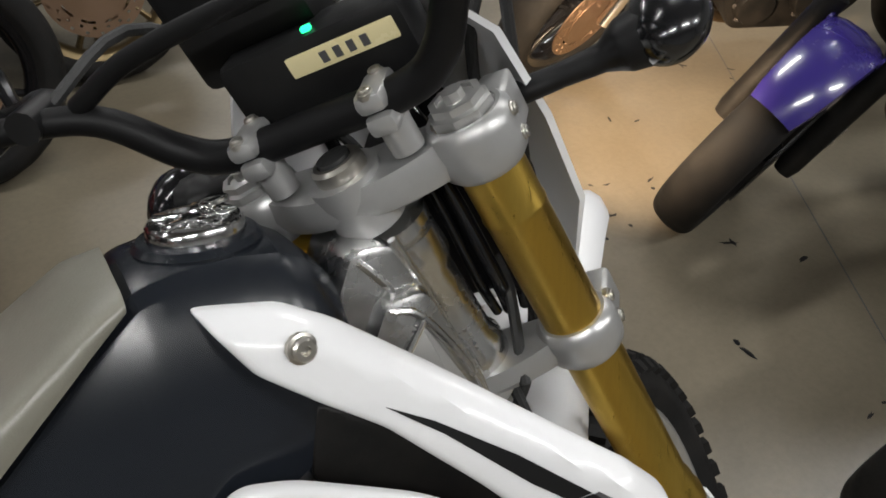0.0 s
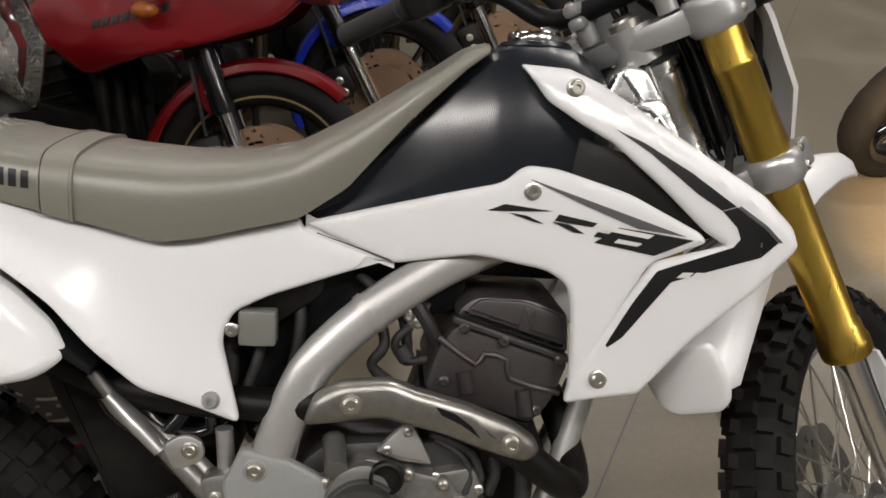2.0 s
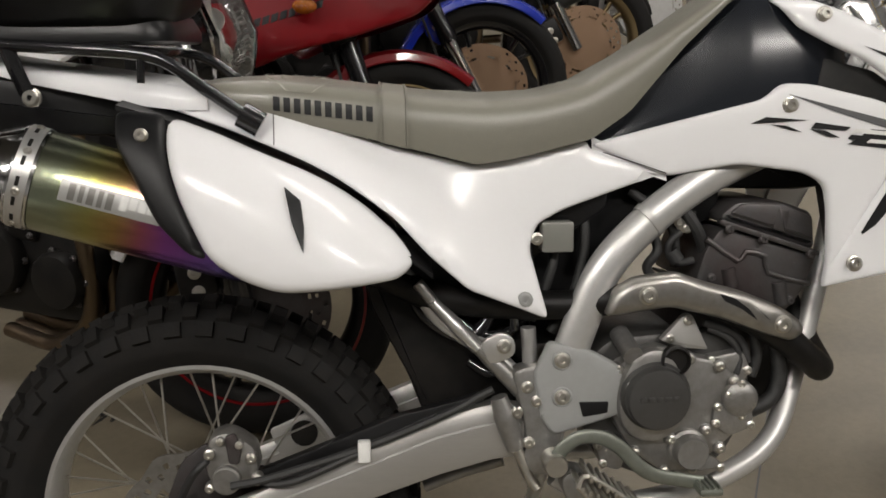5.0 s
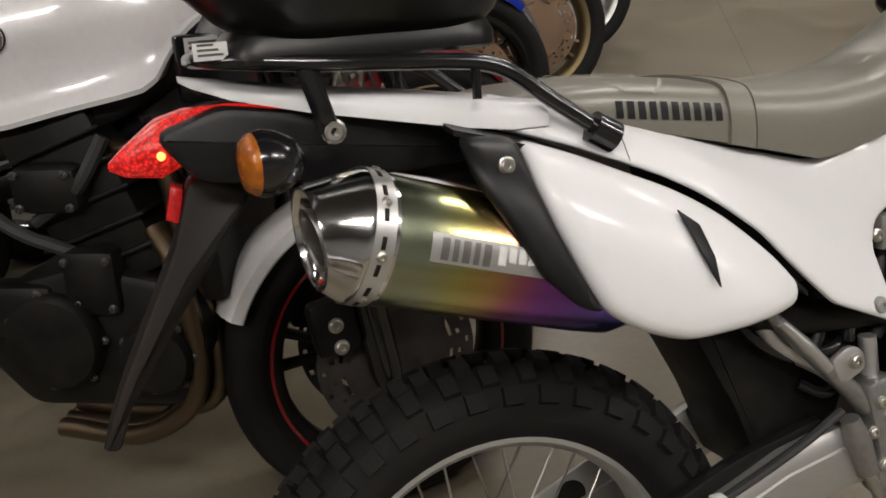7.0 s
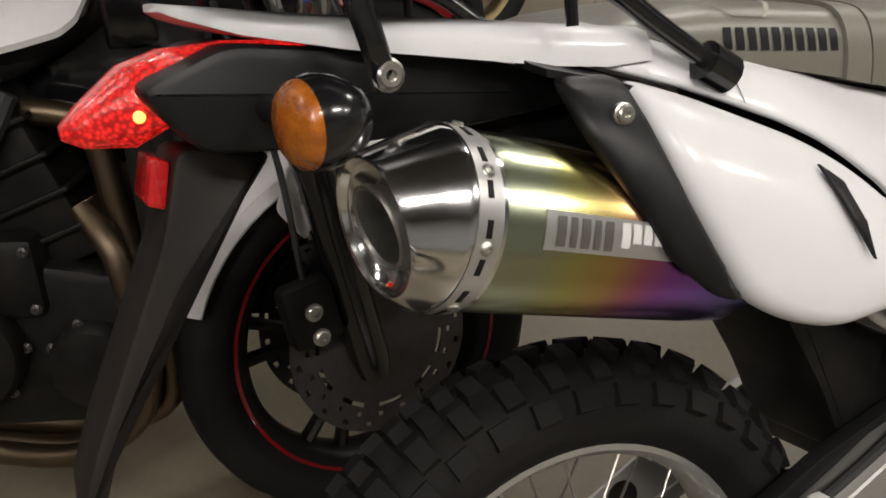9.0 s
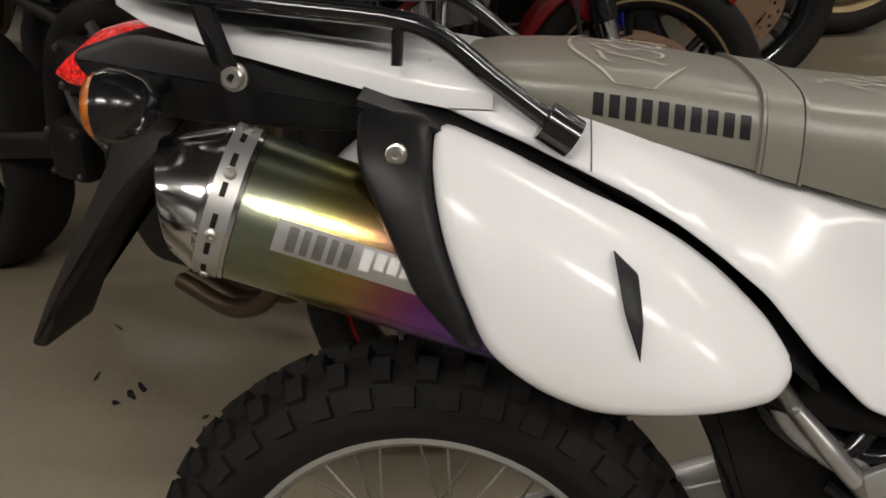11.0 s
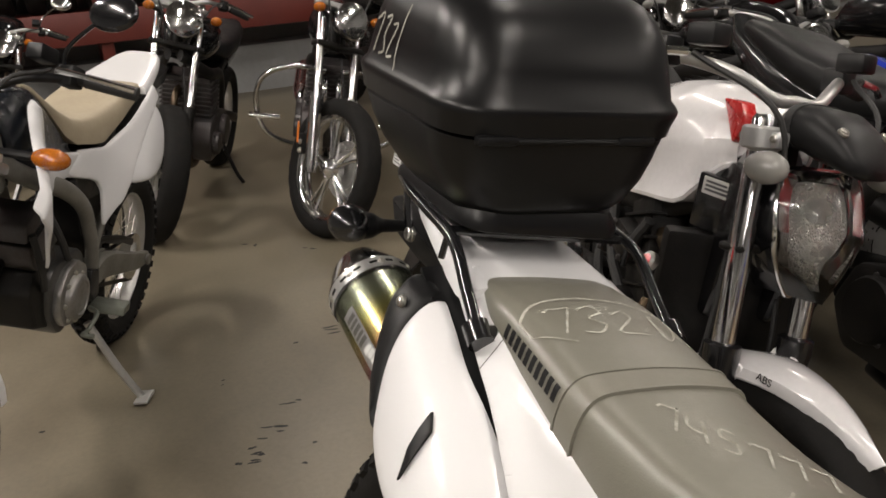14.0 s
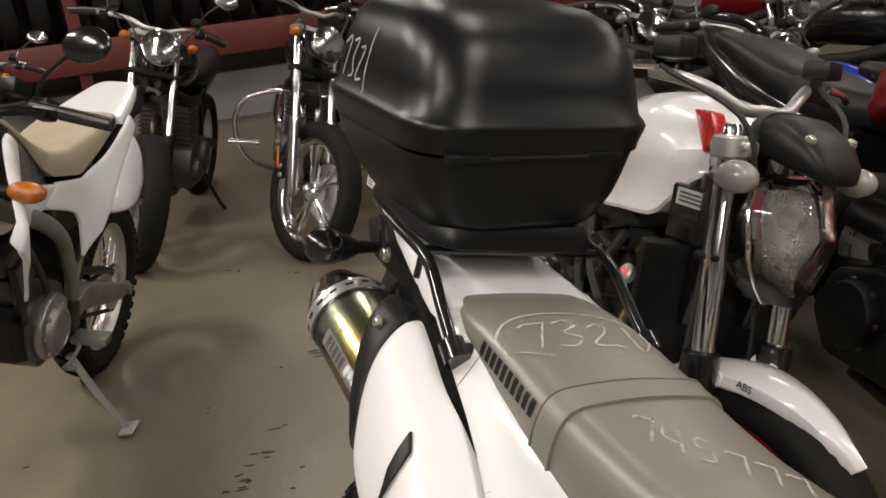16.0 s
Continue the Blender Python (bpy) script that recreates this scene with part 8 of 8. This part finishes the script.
for s in (-1, 1):
    fair = part("side_fairing", panel([(0.80, 0.83), (0.92, 0.91), (1.2, 0.965), (1.42, 0.91), (1.57, 0.79), (1.50, 0.715), (1.34, 0.665), (1.20, 0.635), (1.07, 0.585), (0.92, 0.70)], fair_y(s), 0.005, 0.012, 0.05, 0.03, s), RED, b_bike, "dark red side fairing")
    for k in range(8):
        part("letter_bar", panel([(1.10 + k * 0.022, 0.715 + k * 0.006), (1.117 + k * 0.022, 0.721 + k * 0.006), (1.113 + k * 0.022, 0.70 + k * 0.006), (1.096 + k * 0.022, 0.694 + k * 0.006)], lambda x, z, s=s: fair_y(s)(x, z) + s * 0.0015, 0.001, 0.0004, 0.05, 0.001, s), PRINT, fair)
    bm = bmesh.new()
    bmesh.ops.create_uvsphere(bm, u_segments=16, v_segments=10, radius=1.0, matrix=Matrix.Translation((1.24, s * 0.258, 0.745)) @ Matrix.Diagonal((0.032, 0.03, 0.02, 1)))
    part("turn_signal", bm, AMBER, fair, "amber turn signal")
    part("mirror_stem", tube(bmesh.new(), [(1.30, s * 0.17, 0.98), (1.26, s * 0.28, 1.05)], 0.010, 8), GLOSS_BLACK, b_bike)
    bm = bmesh.new()
    bmesh.ops.create_uvsphere(bm, u_segments=16, v_segments=10, radius=1.0, matrix=Matrix.Translation((1.25, s * 0.33, 1.07)) @ Matrix.Diagonal((0.03, 0.075, 0.04, 1)))
    part("mirror", bm, GLOSS_BLACK, b_bike, "black mirror")
nose = part("nose_fairing", oval_loft([(1.22, 0, 0.93, 0.20, 0.10), (1.36, 0, 0.90, 0.185, 0.09), (1.48, 0, 0.855, 0.15, 0.075), (1.58, 0, 0.81, 0.10, 0.05), (1.62, 0, 0.79, 0.05, 0.025)]), RED, b_bike, "red nose fairing")
for s in (-1, 1):
    part("headlight", oval_loft([(1.46, s * 0.105, 0.865, 0.02, 0.02), (1.53, s * 0.09, 0.845, 0.035, 0.032), (1.60, s * 0.065, 0.815, 0.02, 0.018)]), FACET, nose, "clear slanted headlight")

def plain_bike(name, label, m, wb, color, wheel_mat, seat_mat=None, rf=0.30, rake=24, steer=0, guard=None, disc_mat=None, stripe=None, lamp="round", fork="upright", stanchion=None, legs=None, bar="flat", mirror=None, sig=None, rr=0.31, front=None, rear=None, tall=0.0, fork_top=0.70, header_mat=None, eng=None, arc=(30, 165), half=0.06):
    b = thing(name, label, "motorcycle", m)
    chassis(b, wb, rr, rear or cast(rr, 0.222, 0.08, wheel_mat, discs=(-1,)), head=(wb - 0.28, 0.86), silencer=(-0.17, 0.42, CHROME if lamp == "round" else DARK))
    front_end(b, wb, rf, rake, steer, fork_top, front or cast(rf, 0.222, half, wheel_mat, stripe=stripe, disc=0.15, disc_mat=disc_mat), fork=fork, stanchion=stanchion, legs=legs, guard=guard, guard_arc=arc, half=half, bar=bar, lamp=lamp, mirror=mirror, signal_mat=sig, tall=tall)
    engine_block(b, 0.50, 0.98, 0.26, 0.74, 0.15, eng or DARK, 8, 6, True, 2, header_mat or HEADER)
    tank_seat(b, [(0.52, 0, 0.82, 0.06, 0.04), (0.60, 0, 0.87, 0.11, 0.08), (0.75, 0, 0.90, 0.145, 0.11), (0.92, 0, 0.90, 0.145, 0.11), (1.04, 0, 0.90, 0.10, 0.085), (1.10, 0, 0.89, 0.05, 0.05)],
              [(-0.22, 0, 0.86, 0.07, 0.03), (-0.05, 0, 0.84, 0.12, 0.05), (0.2, 0, 0.80, 0.14, 0.06), (0.45, 0, 0.79, 0.13, 0.06), (0.56, 0, 0.82, 0.08, 0.04)], color, seat_mat or BLACK,
              [(-0.36, 0, 0.86, 0.03, 0.02), (-0.22, 0, 0.81, 0.08, 0.05), (0.1, 0, 0.74, 0.11, 0.05), (0.40, 0, 0.71, 0.12, 0.05)], color)
    return b


plain_bike("street_motorcycle", "blue street motorcycle with bronze brake discs", pose(0.68 - 1.4, 2.02, 0, LEAN), 1.40, BLUE, GLOSS_BLACK, guard=BLUE, disc_mat=BRONZE, fork="inverted", stanchion=GLOSS_BLACK, lamp=None, arc=(20, 175))
plain_bike("street_motorcycle", "dark street motorcycle with dull gold wheels", pose(1.13 - 1.4, 2.48, 0, LEAN), 1.40, GLOSS_BLACK, GOLD_RIM, guard=GLOSS_BLACK, disc_mat=BRONZE, lamp=None, fork="inverted", stanchion=GLOSS_BLACK)
plain_bike("street_motorcycle", "black street motorcycle with silver wheels", pose(1.55 - 1.4, 3.02, 0, LEAN), 1.40, GLOSS_BLACK, ALU, guard=GLOSS_BLACK, disc_mat=ALU, lamp="round")
# opposite row, facing the trail bike
plain_bike("street_motorcycle", "blue street motorcycle with black wheels, facing the aisle", pose(2.46 - 1.4 * math.cos(radians(163)), 1.98 - 1.4 * math.sin(radians(163)), 0, 0, 0, 163) @ pose(0, 0, 0, LEAN), 1.40, BLUE, GLOSS_BLACK, guard=BLUE, disc_mat=BRONZE, fork="inverted", stanchion=BLUE, lamp=None, arc=(70, 165), steer=34)
plain_bike("street_motorcycle", "purple street motorcycle with chrome headlight, facing the aisle", pose(2.41 - 1.4 * math.cos(radians(166)), 1.15 - 1.4 * math.sin(radians(166)), 0, 0, 0, 166) @ pose(0, 0, 0, LEAN), 1.40, PURPLE, GLOSS_BLACK, guard=PURPLE, disc_mat=DARK, stripe=mat("green_stripe", (0.01, 0.12, 0.05), 0.4), lamp="round", arc=(30, 150), sig=AMBER, steer=34)
plain_bike("street_motorcycle", "black street motorcycle facing the aisle", pose(2.12 + 1.4, 0.20, 0, LEAN, 0, 178), 1.40, GLOSS_BLACK, GLOSS_BLACK, guard=GLOSS_BLACK, disc_mat=DARK, lamp="round")

# cruiser with chrome forks and hoop guard
cruiser = plain_bike("cruiser_motorcycle", "black cruiser with chrome forks and engine guard hoop", pose(-2.87 - 1.55 * math.cos(radians(17)), 0.75 + 1.55 * math.sin(radians(17)), 0, 0, 0, -17) @ pose(0, 0, 0, -11), 1.55, GLOSS_BLACK, ALU, rf=0.32, rake=20, steer=33, guard=None, legs=CHROME, stanchion=CHROME, lamp="round", mirror=CHROME, sig=AMBER, fork_top=0.80, eng=GREY_PAINT, front=cast(0.33, 0.245, 0.055, CHROME, disc=0.14, discs=(1,), forked=True), header_mat=CHROME, tall=0.05)
for s in (-1, 1):
    part("guard_hoop", tube(bmesh.new(), [(1.20, s * 0.04, 0.72), (1.22, s * 0.20, 0.73), (1.20, s * 0.34, 0.66), (1.16, s * 0.37, 0.52), (1.12, s * 0.30, 0.36), (1.06, s * 0.06, 0.28)], 0.013, 12), CHROME, cruiser, "chrome engine guard hoop")
    part("highway_peg", tube(bmesh.new(), [(1.17, s * 0.25, 0.46), (1.17, s * 0.40, 0.46)], 0.014, 10), CHROME, cruiser)
part("fork_reflector", box(bmesh.new(), (1.50, -0.152, 0.42), (1.516, -0.142, 0.52), 0.003), ORANGE_REFLECTOR, cruiser, "orange reflector")
screen = part("windscreen", oval_loft([(1.30, 0, 1.06, 0.16, 0.004), (1.27, 0, 1.18, 0.18, 0.004), (1.22, 0, 1.32, 0.13, 0.004)]), LENS, cruiser, "small clear windscreen")
screen.visible_shadow = False

# black retro bike with round headlight, behind
plain_bike("retro_motorcycle", "black retro motorcycle with round headlight and spoked wheels", pose(-3.28 - 1.45 * math.cos(radians(22)), 0.02 + 1.45 * math.sin(radians(22)), 0, 0, 0, -22) @ pose(0, 0, 0, -11), 1.45, GLOSS_BLACK, DARK, rf=0.33, rake=24, steer=26, guard=None, legs=DARK, stanchion=CHROME, lamp="round", mirror=CHROME, sig=AMBER, fork_top=0.86, front=spoked(0.335, 0.24, 0.06), rear=spoked(0.32, 0.22, 0.07), eng=GREY_PAINT, half=0.062)
# further dark machines towards the wall and along the row
ROW = [(-4.9, -0.75, GLOSS_BLACK, CHROME, 0), (-4.6, 1.9, GLOSS_BLACK, ALU, 0), (-3.0, 1.95, RED, DARK, 4), (-2.55, 2.65, GLOSS_BLACK, ALU, -5), (-1.2, 2.1, GLOSS_BLACK, DARK, 0), (-1.0, 2.75, GLOSS_BLACK, ALU, 5), (-2.4, 3.4, RED, DARK, 0), (-0.3, 3.5, GLOSS_BLACK, ALU, 0)]
for x, y, c, wm, st in ROW:
    plain_bike("street_motorcycle", "dark red motorcycle parked in the rear row" if c is RED else "black motorcycle parked in the rear row", pose(x - 1.42, y, 0, LEAN, 0, st), 1.42, c, wm, guard=c, legs=CHROME if wm is not DARK else DARK, stanchion=CHROME, lamp="round", mirror=CHROME, sig=AMBER if wm is CHROME else CLEAR_SIGNAL, steer=st)

# second white trail bike with a tan seat
second = thing("trail_motorcycle", "white trail motorcycle with tan seat on its side stand", "motorcycle", pose(-2.2, -0.27, 0, 0, 0, -24) @ pose(0, 0, 0, -13))
KEEP = {"wheel", "tyre", "radiator_shroud", "side_shroud", "side_panel", "swing_arm", "main_frame", "engine", "exhaust_pipe", "frame_guard", "rear_fender", "tail_body", "fuel_tank", "air_box", "inner_fender", "shock_absorber", "splash_guard"}
DULL_FRAME = mat("dull_silver_frame", (0.20, 0.195, 0.175), 0.5, 0.3, second=(0.13, 0.12, 0.10), amount=0.6, scale=9)
def recoat(ob, material):
    """The same mesh with a surface of its own."""
    ob.material_slots[0].link = "OBJECT"
    ob.material_slots[0].material = material
for child in [c for c in bike.children if c.name.split(".")[0] in KEEP]:
    if child.matrix_basis.translation.x > 1.0:
        continue
    kind = child.name.split(".")[0]
    twin = again(child, child.matrix_basis.copy(), second)
    if kind in ("main_frame", "swing_arm"):
        recoat(twin, DULL_FRAME)
    for sub in child.children:
        if sub.name.split(".")[0] in ("down_tube", "brake_hose", "hose_clip"):
            continue
        small = again(sub, sub.matrix_basis.copy(), twin)
        if kind in ("main_frame", "swing_arm"):
            recoat(small, DULL_FRAME)
part("seat", seat_mesh(-0.02, 0.79, 50), TAN, second, "tan vinyl seat", m=OFF)
part("side_cover", panel(COVER, lambda x, z: -cover_y(x, z) - 0.055, 0.004, 0.016, 0.025, 0.02, 1), WHITE, second, "rounded white side cover")
# near side of the engine: generator cover, sprocket cover, shift lever, peg, chain guard
near = part("crankcase_cover", prism([(0.60, 0.545), (0.66, 0.585), (0.73, 0.58), (0.785, 0.535), (0.795, 0.47), (0.755, 0.415), (0.68, 0.395), (0.62, 0.43), (0.595, 0.49)], 0.10, 0.128, 0.008, 0.016), CAST, second, "cast generator-side cover")
part("generator_cover", lathe(bmesh.new(), [(0.068, 0.12), (0.067, 0.142), (0.060, 0.150), (0.050, 0.153), (0.046, 0.149), (0.020, 0.150), (0.002, 0.152)], 36, "y", Matrix.Translation((0.70, 0, 0.487))), CAST, near, "round generator cover")
for k in range(8):
    a = 2 * math.pi * k / 8
    screw(near, (0.70 + 0.073 * math.cos(a), 0.134, 0.487 + 0.073 * math.sin(a)), 0.006, (0, 1, 0))
part("sprocket_cover", prism([(0.52, 0.50), (0.58, 0.52), (0.60, 0.46), (0.57, 0.41), (0.52, 0.42)], 0.10, 0.135, 0.006, 0.01), BLACK, second, "black sprocket cover")
part("shift_lever", tube(bmesh.new(), [(0.585, 0.13, 0.40), (0.62, 0.165, 0.40), (0.70, 0.168, 0.385), (0.735, 0.168, 0.388), (0.735, 0.20, 0.388)], 0.007, 8), PEDAL, second, "grey shift lever")
part("foot_peg", prism([(0.50, 0.40), (0.56, 0.40), (0.57, 0.375), (0.51, 0.372)], 0.12, 0.225, 0.006, 0.006), PEDAL, second, "cast foot peg")
part("chain_guard", prism([(0.04, 0.415), (0.16, 0.47), (0.34, 0.53), (0.42, 0.55), (0.42, 0.525), (0.32, 0.50), (0.16, 0.435), (0.05, 0.39)], 0.06, 0.082, 0.004, 0.006), BLACK, second, "black chain guard")
part("rear_sprocket", lathe(bmesh.new(), [(0.085, 0.060), (0.088, 0.064), (0.085, 0.068), (0.055, 0.068), (0.055, 0.060)], 40, "y", Matrix.Translation((0, 0, 0.325)), cap=False, closed=True), STEEL, second, "steel rear sprocket")
for z0, z1, z2 in ((0.411, 0.452, 0.495), (0.239, 0.335, 0.425)):
    part("chain_run", tube(bmesh.new(), [(0.0, 0.064, z0), (0.28, 0.064, z1), (0.54, 0.064, z2)], 0.0065, 6, flat=(0.7, 1.2)), DARK, second, "greasy drive chain")
for pts in ([(0.62, 0.09, 0.80), (0.60, 0.10, 0.72), (0.56, 0.10, 0.62)], [(0.80, 0.10, 0.76), (0.76, 0.115, 0.68), (0.70, 0.11, 0.60)], [(0.90, 0.10, 0.74), (0.88, 0.115, 0.64), (0.83, 0.10, 0.56)]):
    part("hose", tube(bmesh.new(), pts, 0.010, 8), GRIP, second, "black hose")
front_end(second, 1.42, 0.34, 26, -18, 0.74, spoked(0.34, 0.267, 0.045), fork="inverted", stanchion=ALU, guard=WHITE, guard_arc=(30, 150), half=0.05, bar="black", tall=0.14, mirror=GLOSS_BLACK, signal_mat=None)
part("headlight_cowl", oval_loft([(1.20, 0, 1.02, 0.09, 0.12), (1.27, 0, 1.0, 0.10, 0.13), (1.32, 0, 0.98, 0.06, 0.08)]), WHITE, second, "white headlight cowl")
BLINK = Vector((1.02, 0.195, 0.985))
bm = bmesh.new()
bmesh.ops.create_uvsphere(bm, u_segments=20, v_segments=12, radius=1.0, matrix=Matrix.Translation(BLINK) @ Matrix.Diagonal((0.03, 0.045, 0.026, 1)))
blinker = part("turn_signal", bm, AMBER, second, "amber front turn signal")
part("signal_stalk", tube(bmesh.new(), [BLINK - Vector((0, 0.03, 0)), BLINK - Vector((0, 0.13, 0))], 0.011, 8), BLACK, blinker)
part("side_stand", tube(bmesh.new(), [(0.55, 0.11, 0.33), (0.53, 0.20, 0.18), (0.515, 0.275, 0.075)], 0.012, 8), SILVER, second, "silver side stand")
part("stand_foot", box(bmesh.new(), (0.48, 0.255, 0.068), (0.56, 0.30, 0.078), 0.003, Matrix.Rotation(radians(15), 4, "X") @ Matrix.Translation((0, 0.017, -0.072))), SILVER, second)

# tyres on the rack
bm = bmesh.new()
lathe(bm, tyre_section(0.31, 0.215, 0.075), 48, "y", cap=False, closed=True)
spare = thing("spare_tyre", "black spare tyre standing on the red rack", "tyre", pose(X0 + 0.42, -1.6, 0.862 + 0.31), "spare tyres")
part("tyre", bm, RUBBER, spare)
for k in range(1, 34):
    copy_thing(spare, pose(X0 + 0.42, -2.9 + k * 0.235, 0.862 + 0.31, 0, 0, (k * 37) % 9 - 4))

# dark paint and rubber scuffs on the floor
MARKS = [(-2.89, 0.40), (-1.57, -0.53), (-2.66, 0.63), (-0.75, 0.73), (-0.52, 0.64), (-0.46, 0.64), (-0.41, 0.72), (-0.36, 0.72), (-0.81, 0.95), (-0.70, 0.75),
         (2.16, 0.69), (2.49, 0.89), (2.34, 0.98), (2.18, 1.21), (2.32, 1.32), (2.48, 1.61), (2.9, 1.83), (3.01, 1.73), (2.26, 0.46), (2.05, 1.18), (2.5, 1.62), (2.19, 1.21), (2.22, 1.37), (2.56, 2.34), (2.75, 2.5), (2.6, 2.0)]
rng = random.Random(5)
bm = bmesh.new()
# streaks that lie much alike, as a shoe or a tyre leaves them: x, y, half length
STREAKS = [(-1.81, 0.465, 0.03), (-1.787, 0.465, 0.03), (-1.755, 0.465, 0.026), (-1.346, 0.19, 0.025), (-1.35, 0.225, 0.011), (-1.241, 0.097, 0.021), (-1.226, 0.137, 0.028), (-1.20, 0.13, 0.013), (-1.187, 0.072, 0.018), (-1.154, 0.035, 0.013),
           (-1.12, 0.04, 0.02), (-1.108, 0.05, 0.014), (-1.077, 0.026, 0.025), (-1.089, 0.027, 0.016), (-1.093, -0.016, 0.012), (-1.005, 0.15, 0.01), (-1.092, 0.203, 0.011), (-1.606, 0.038, 0.008), (-1.574, 0.028, 0.006), (-1.75, 0.322, 0.011)]
for n, (x, y, *half) in enumerate(MARKS + STREAKS):
    for k in range(1 if half else rng.randint(1, 2)):
        cx, cy, long, wide, turn = x + rng.uniform(-0.04, 0.04), y + rng.uniform(-0.04, 0.04), rng.uniform(0.006, 0.026), rng.uniform(0.003, 0.008), rng.uniform(0, 6.3)
        if half:
            cx, cy, long, wide, turn = x, y, half[0], rng.uniform(0.004, 0.0075), rng.uniform(1.0, 1.6)
        ring = []
        for i in range(11):
            a = 2 * math.pi * i / 11
            r = rng.uniform(0.6, 1.25)
            px, py = math.cos(a) * long * r, math.sin(a) * wide * r
            ring.append(bm.verts.new((cx + px * math.cos(turn) - py * math.sin(turn), cy + px * math.sin(turn) + py * math.cos(turn), 0.0008)))
        bm.faces.new(ring)
marks = part("floor_marks", bm, PRINT, None, smooth=0)
tagged(marks, "small black paint and rubber marks on the floor", "floor marks", kind="stuff")

# saw-cut joints in the floor slab
joints = bmesh.new()
for jx, jy, back, ahead in ((1.05, 0.407, 5.0, 8.5), (2.44, 0.587, 5.5, 8.0)):
    ux, uy = 0.4535, 0.8912
    ring = [(jx + ux * t + uy * w, jy + uy * t - ux * w, 0.0006) for t, w in ((-back, -0.002), (ahead, -0.002), (ahead, 0.002), (-back, 0.002))]
    joints.faces.new([joints.verts.new(p) for p in ring])
tagged(part("floor_joints", joints, GREY_PRINT, None, smooth=0), "thin dark saw-cut joints in the concrete floor", "floor joint", kind="structure")
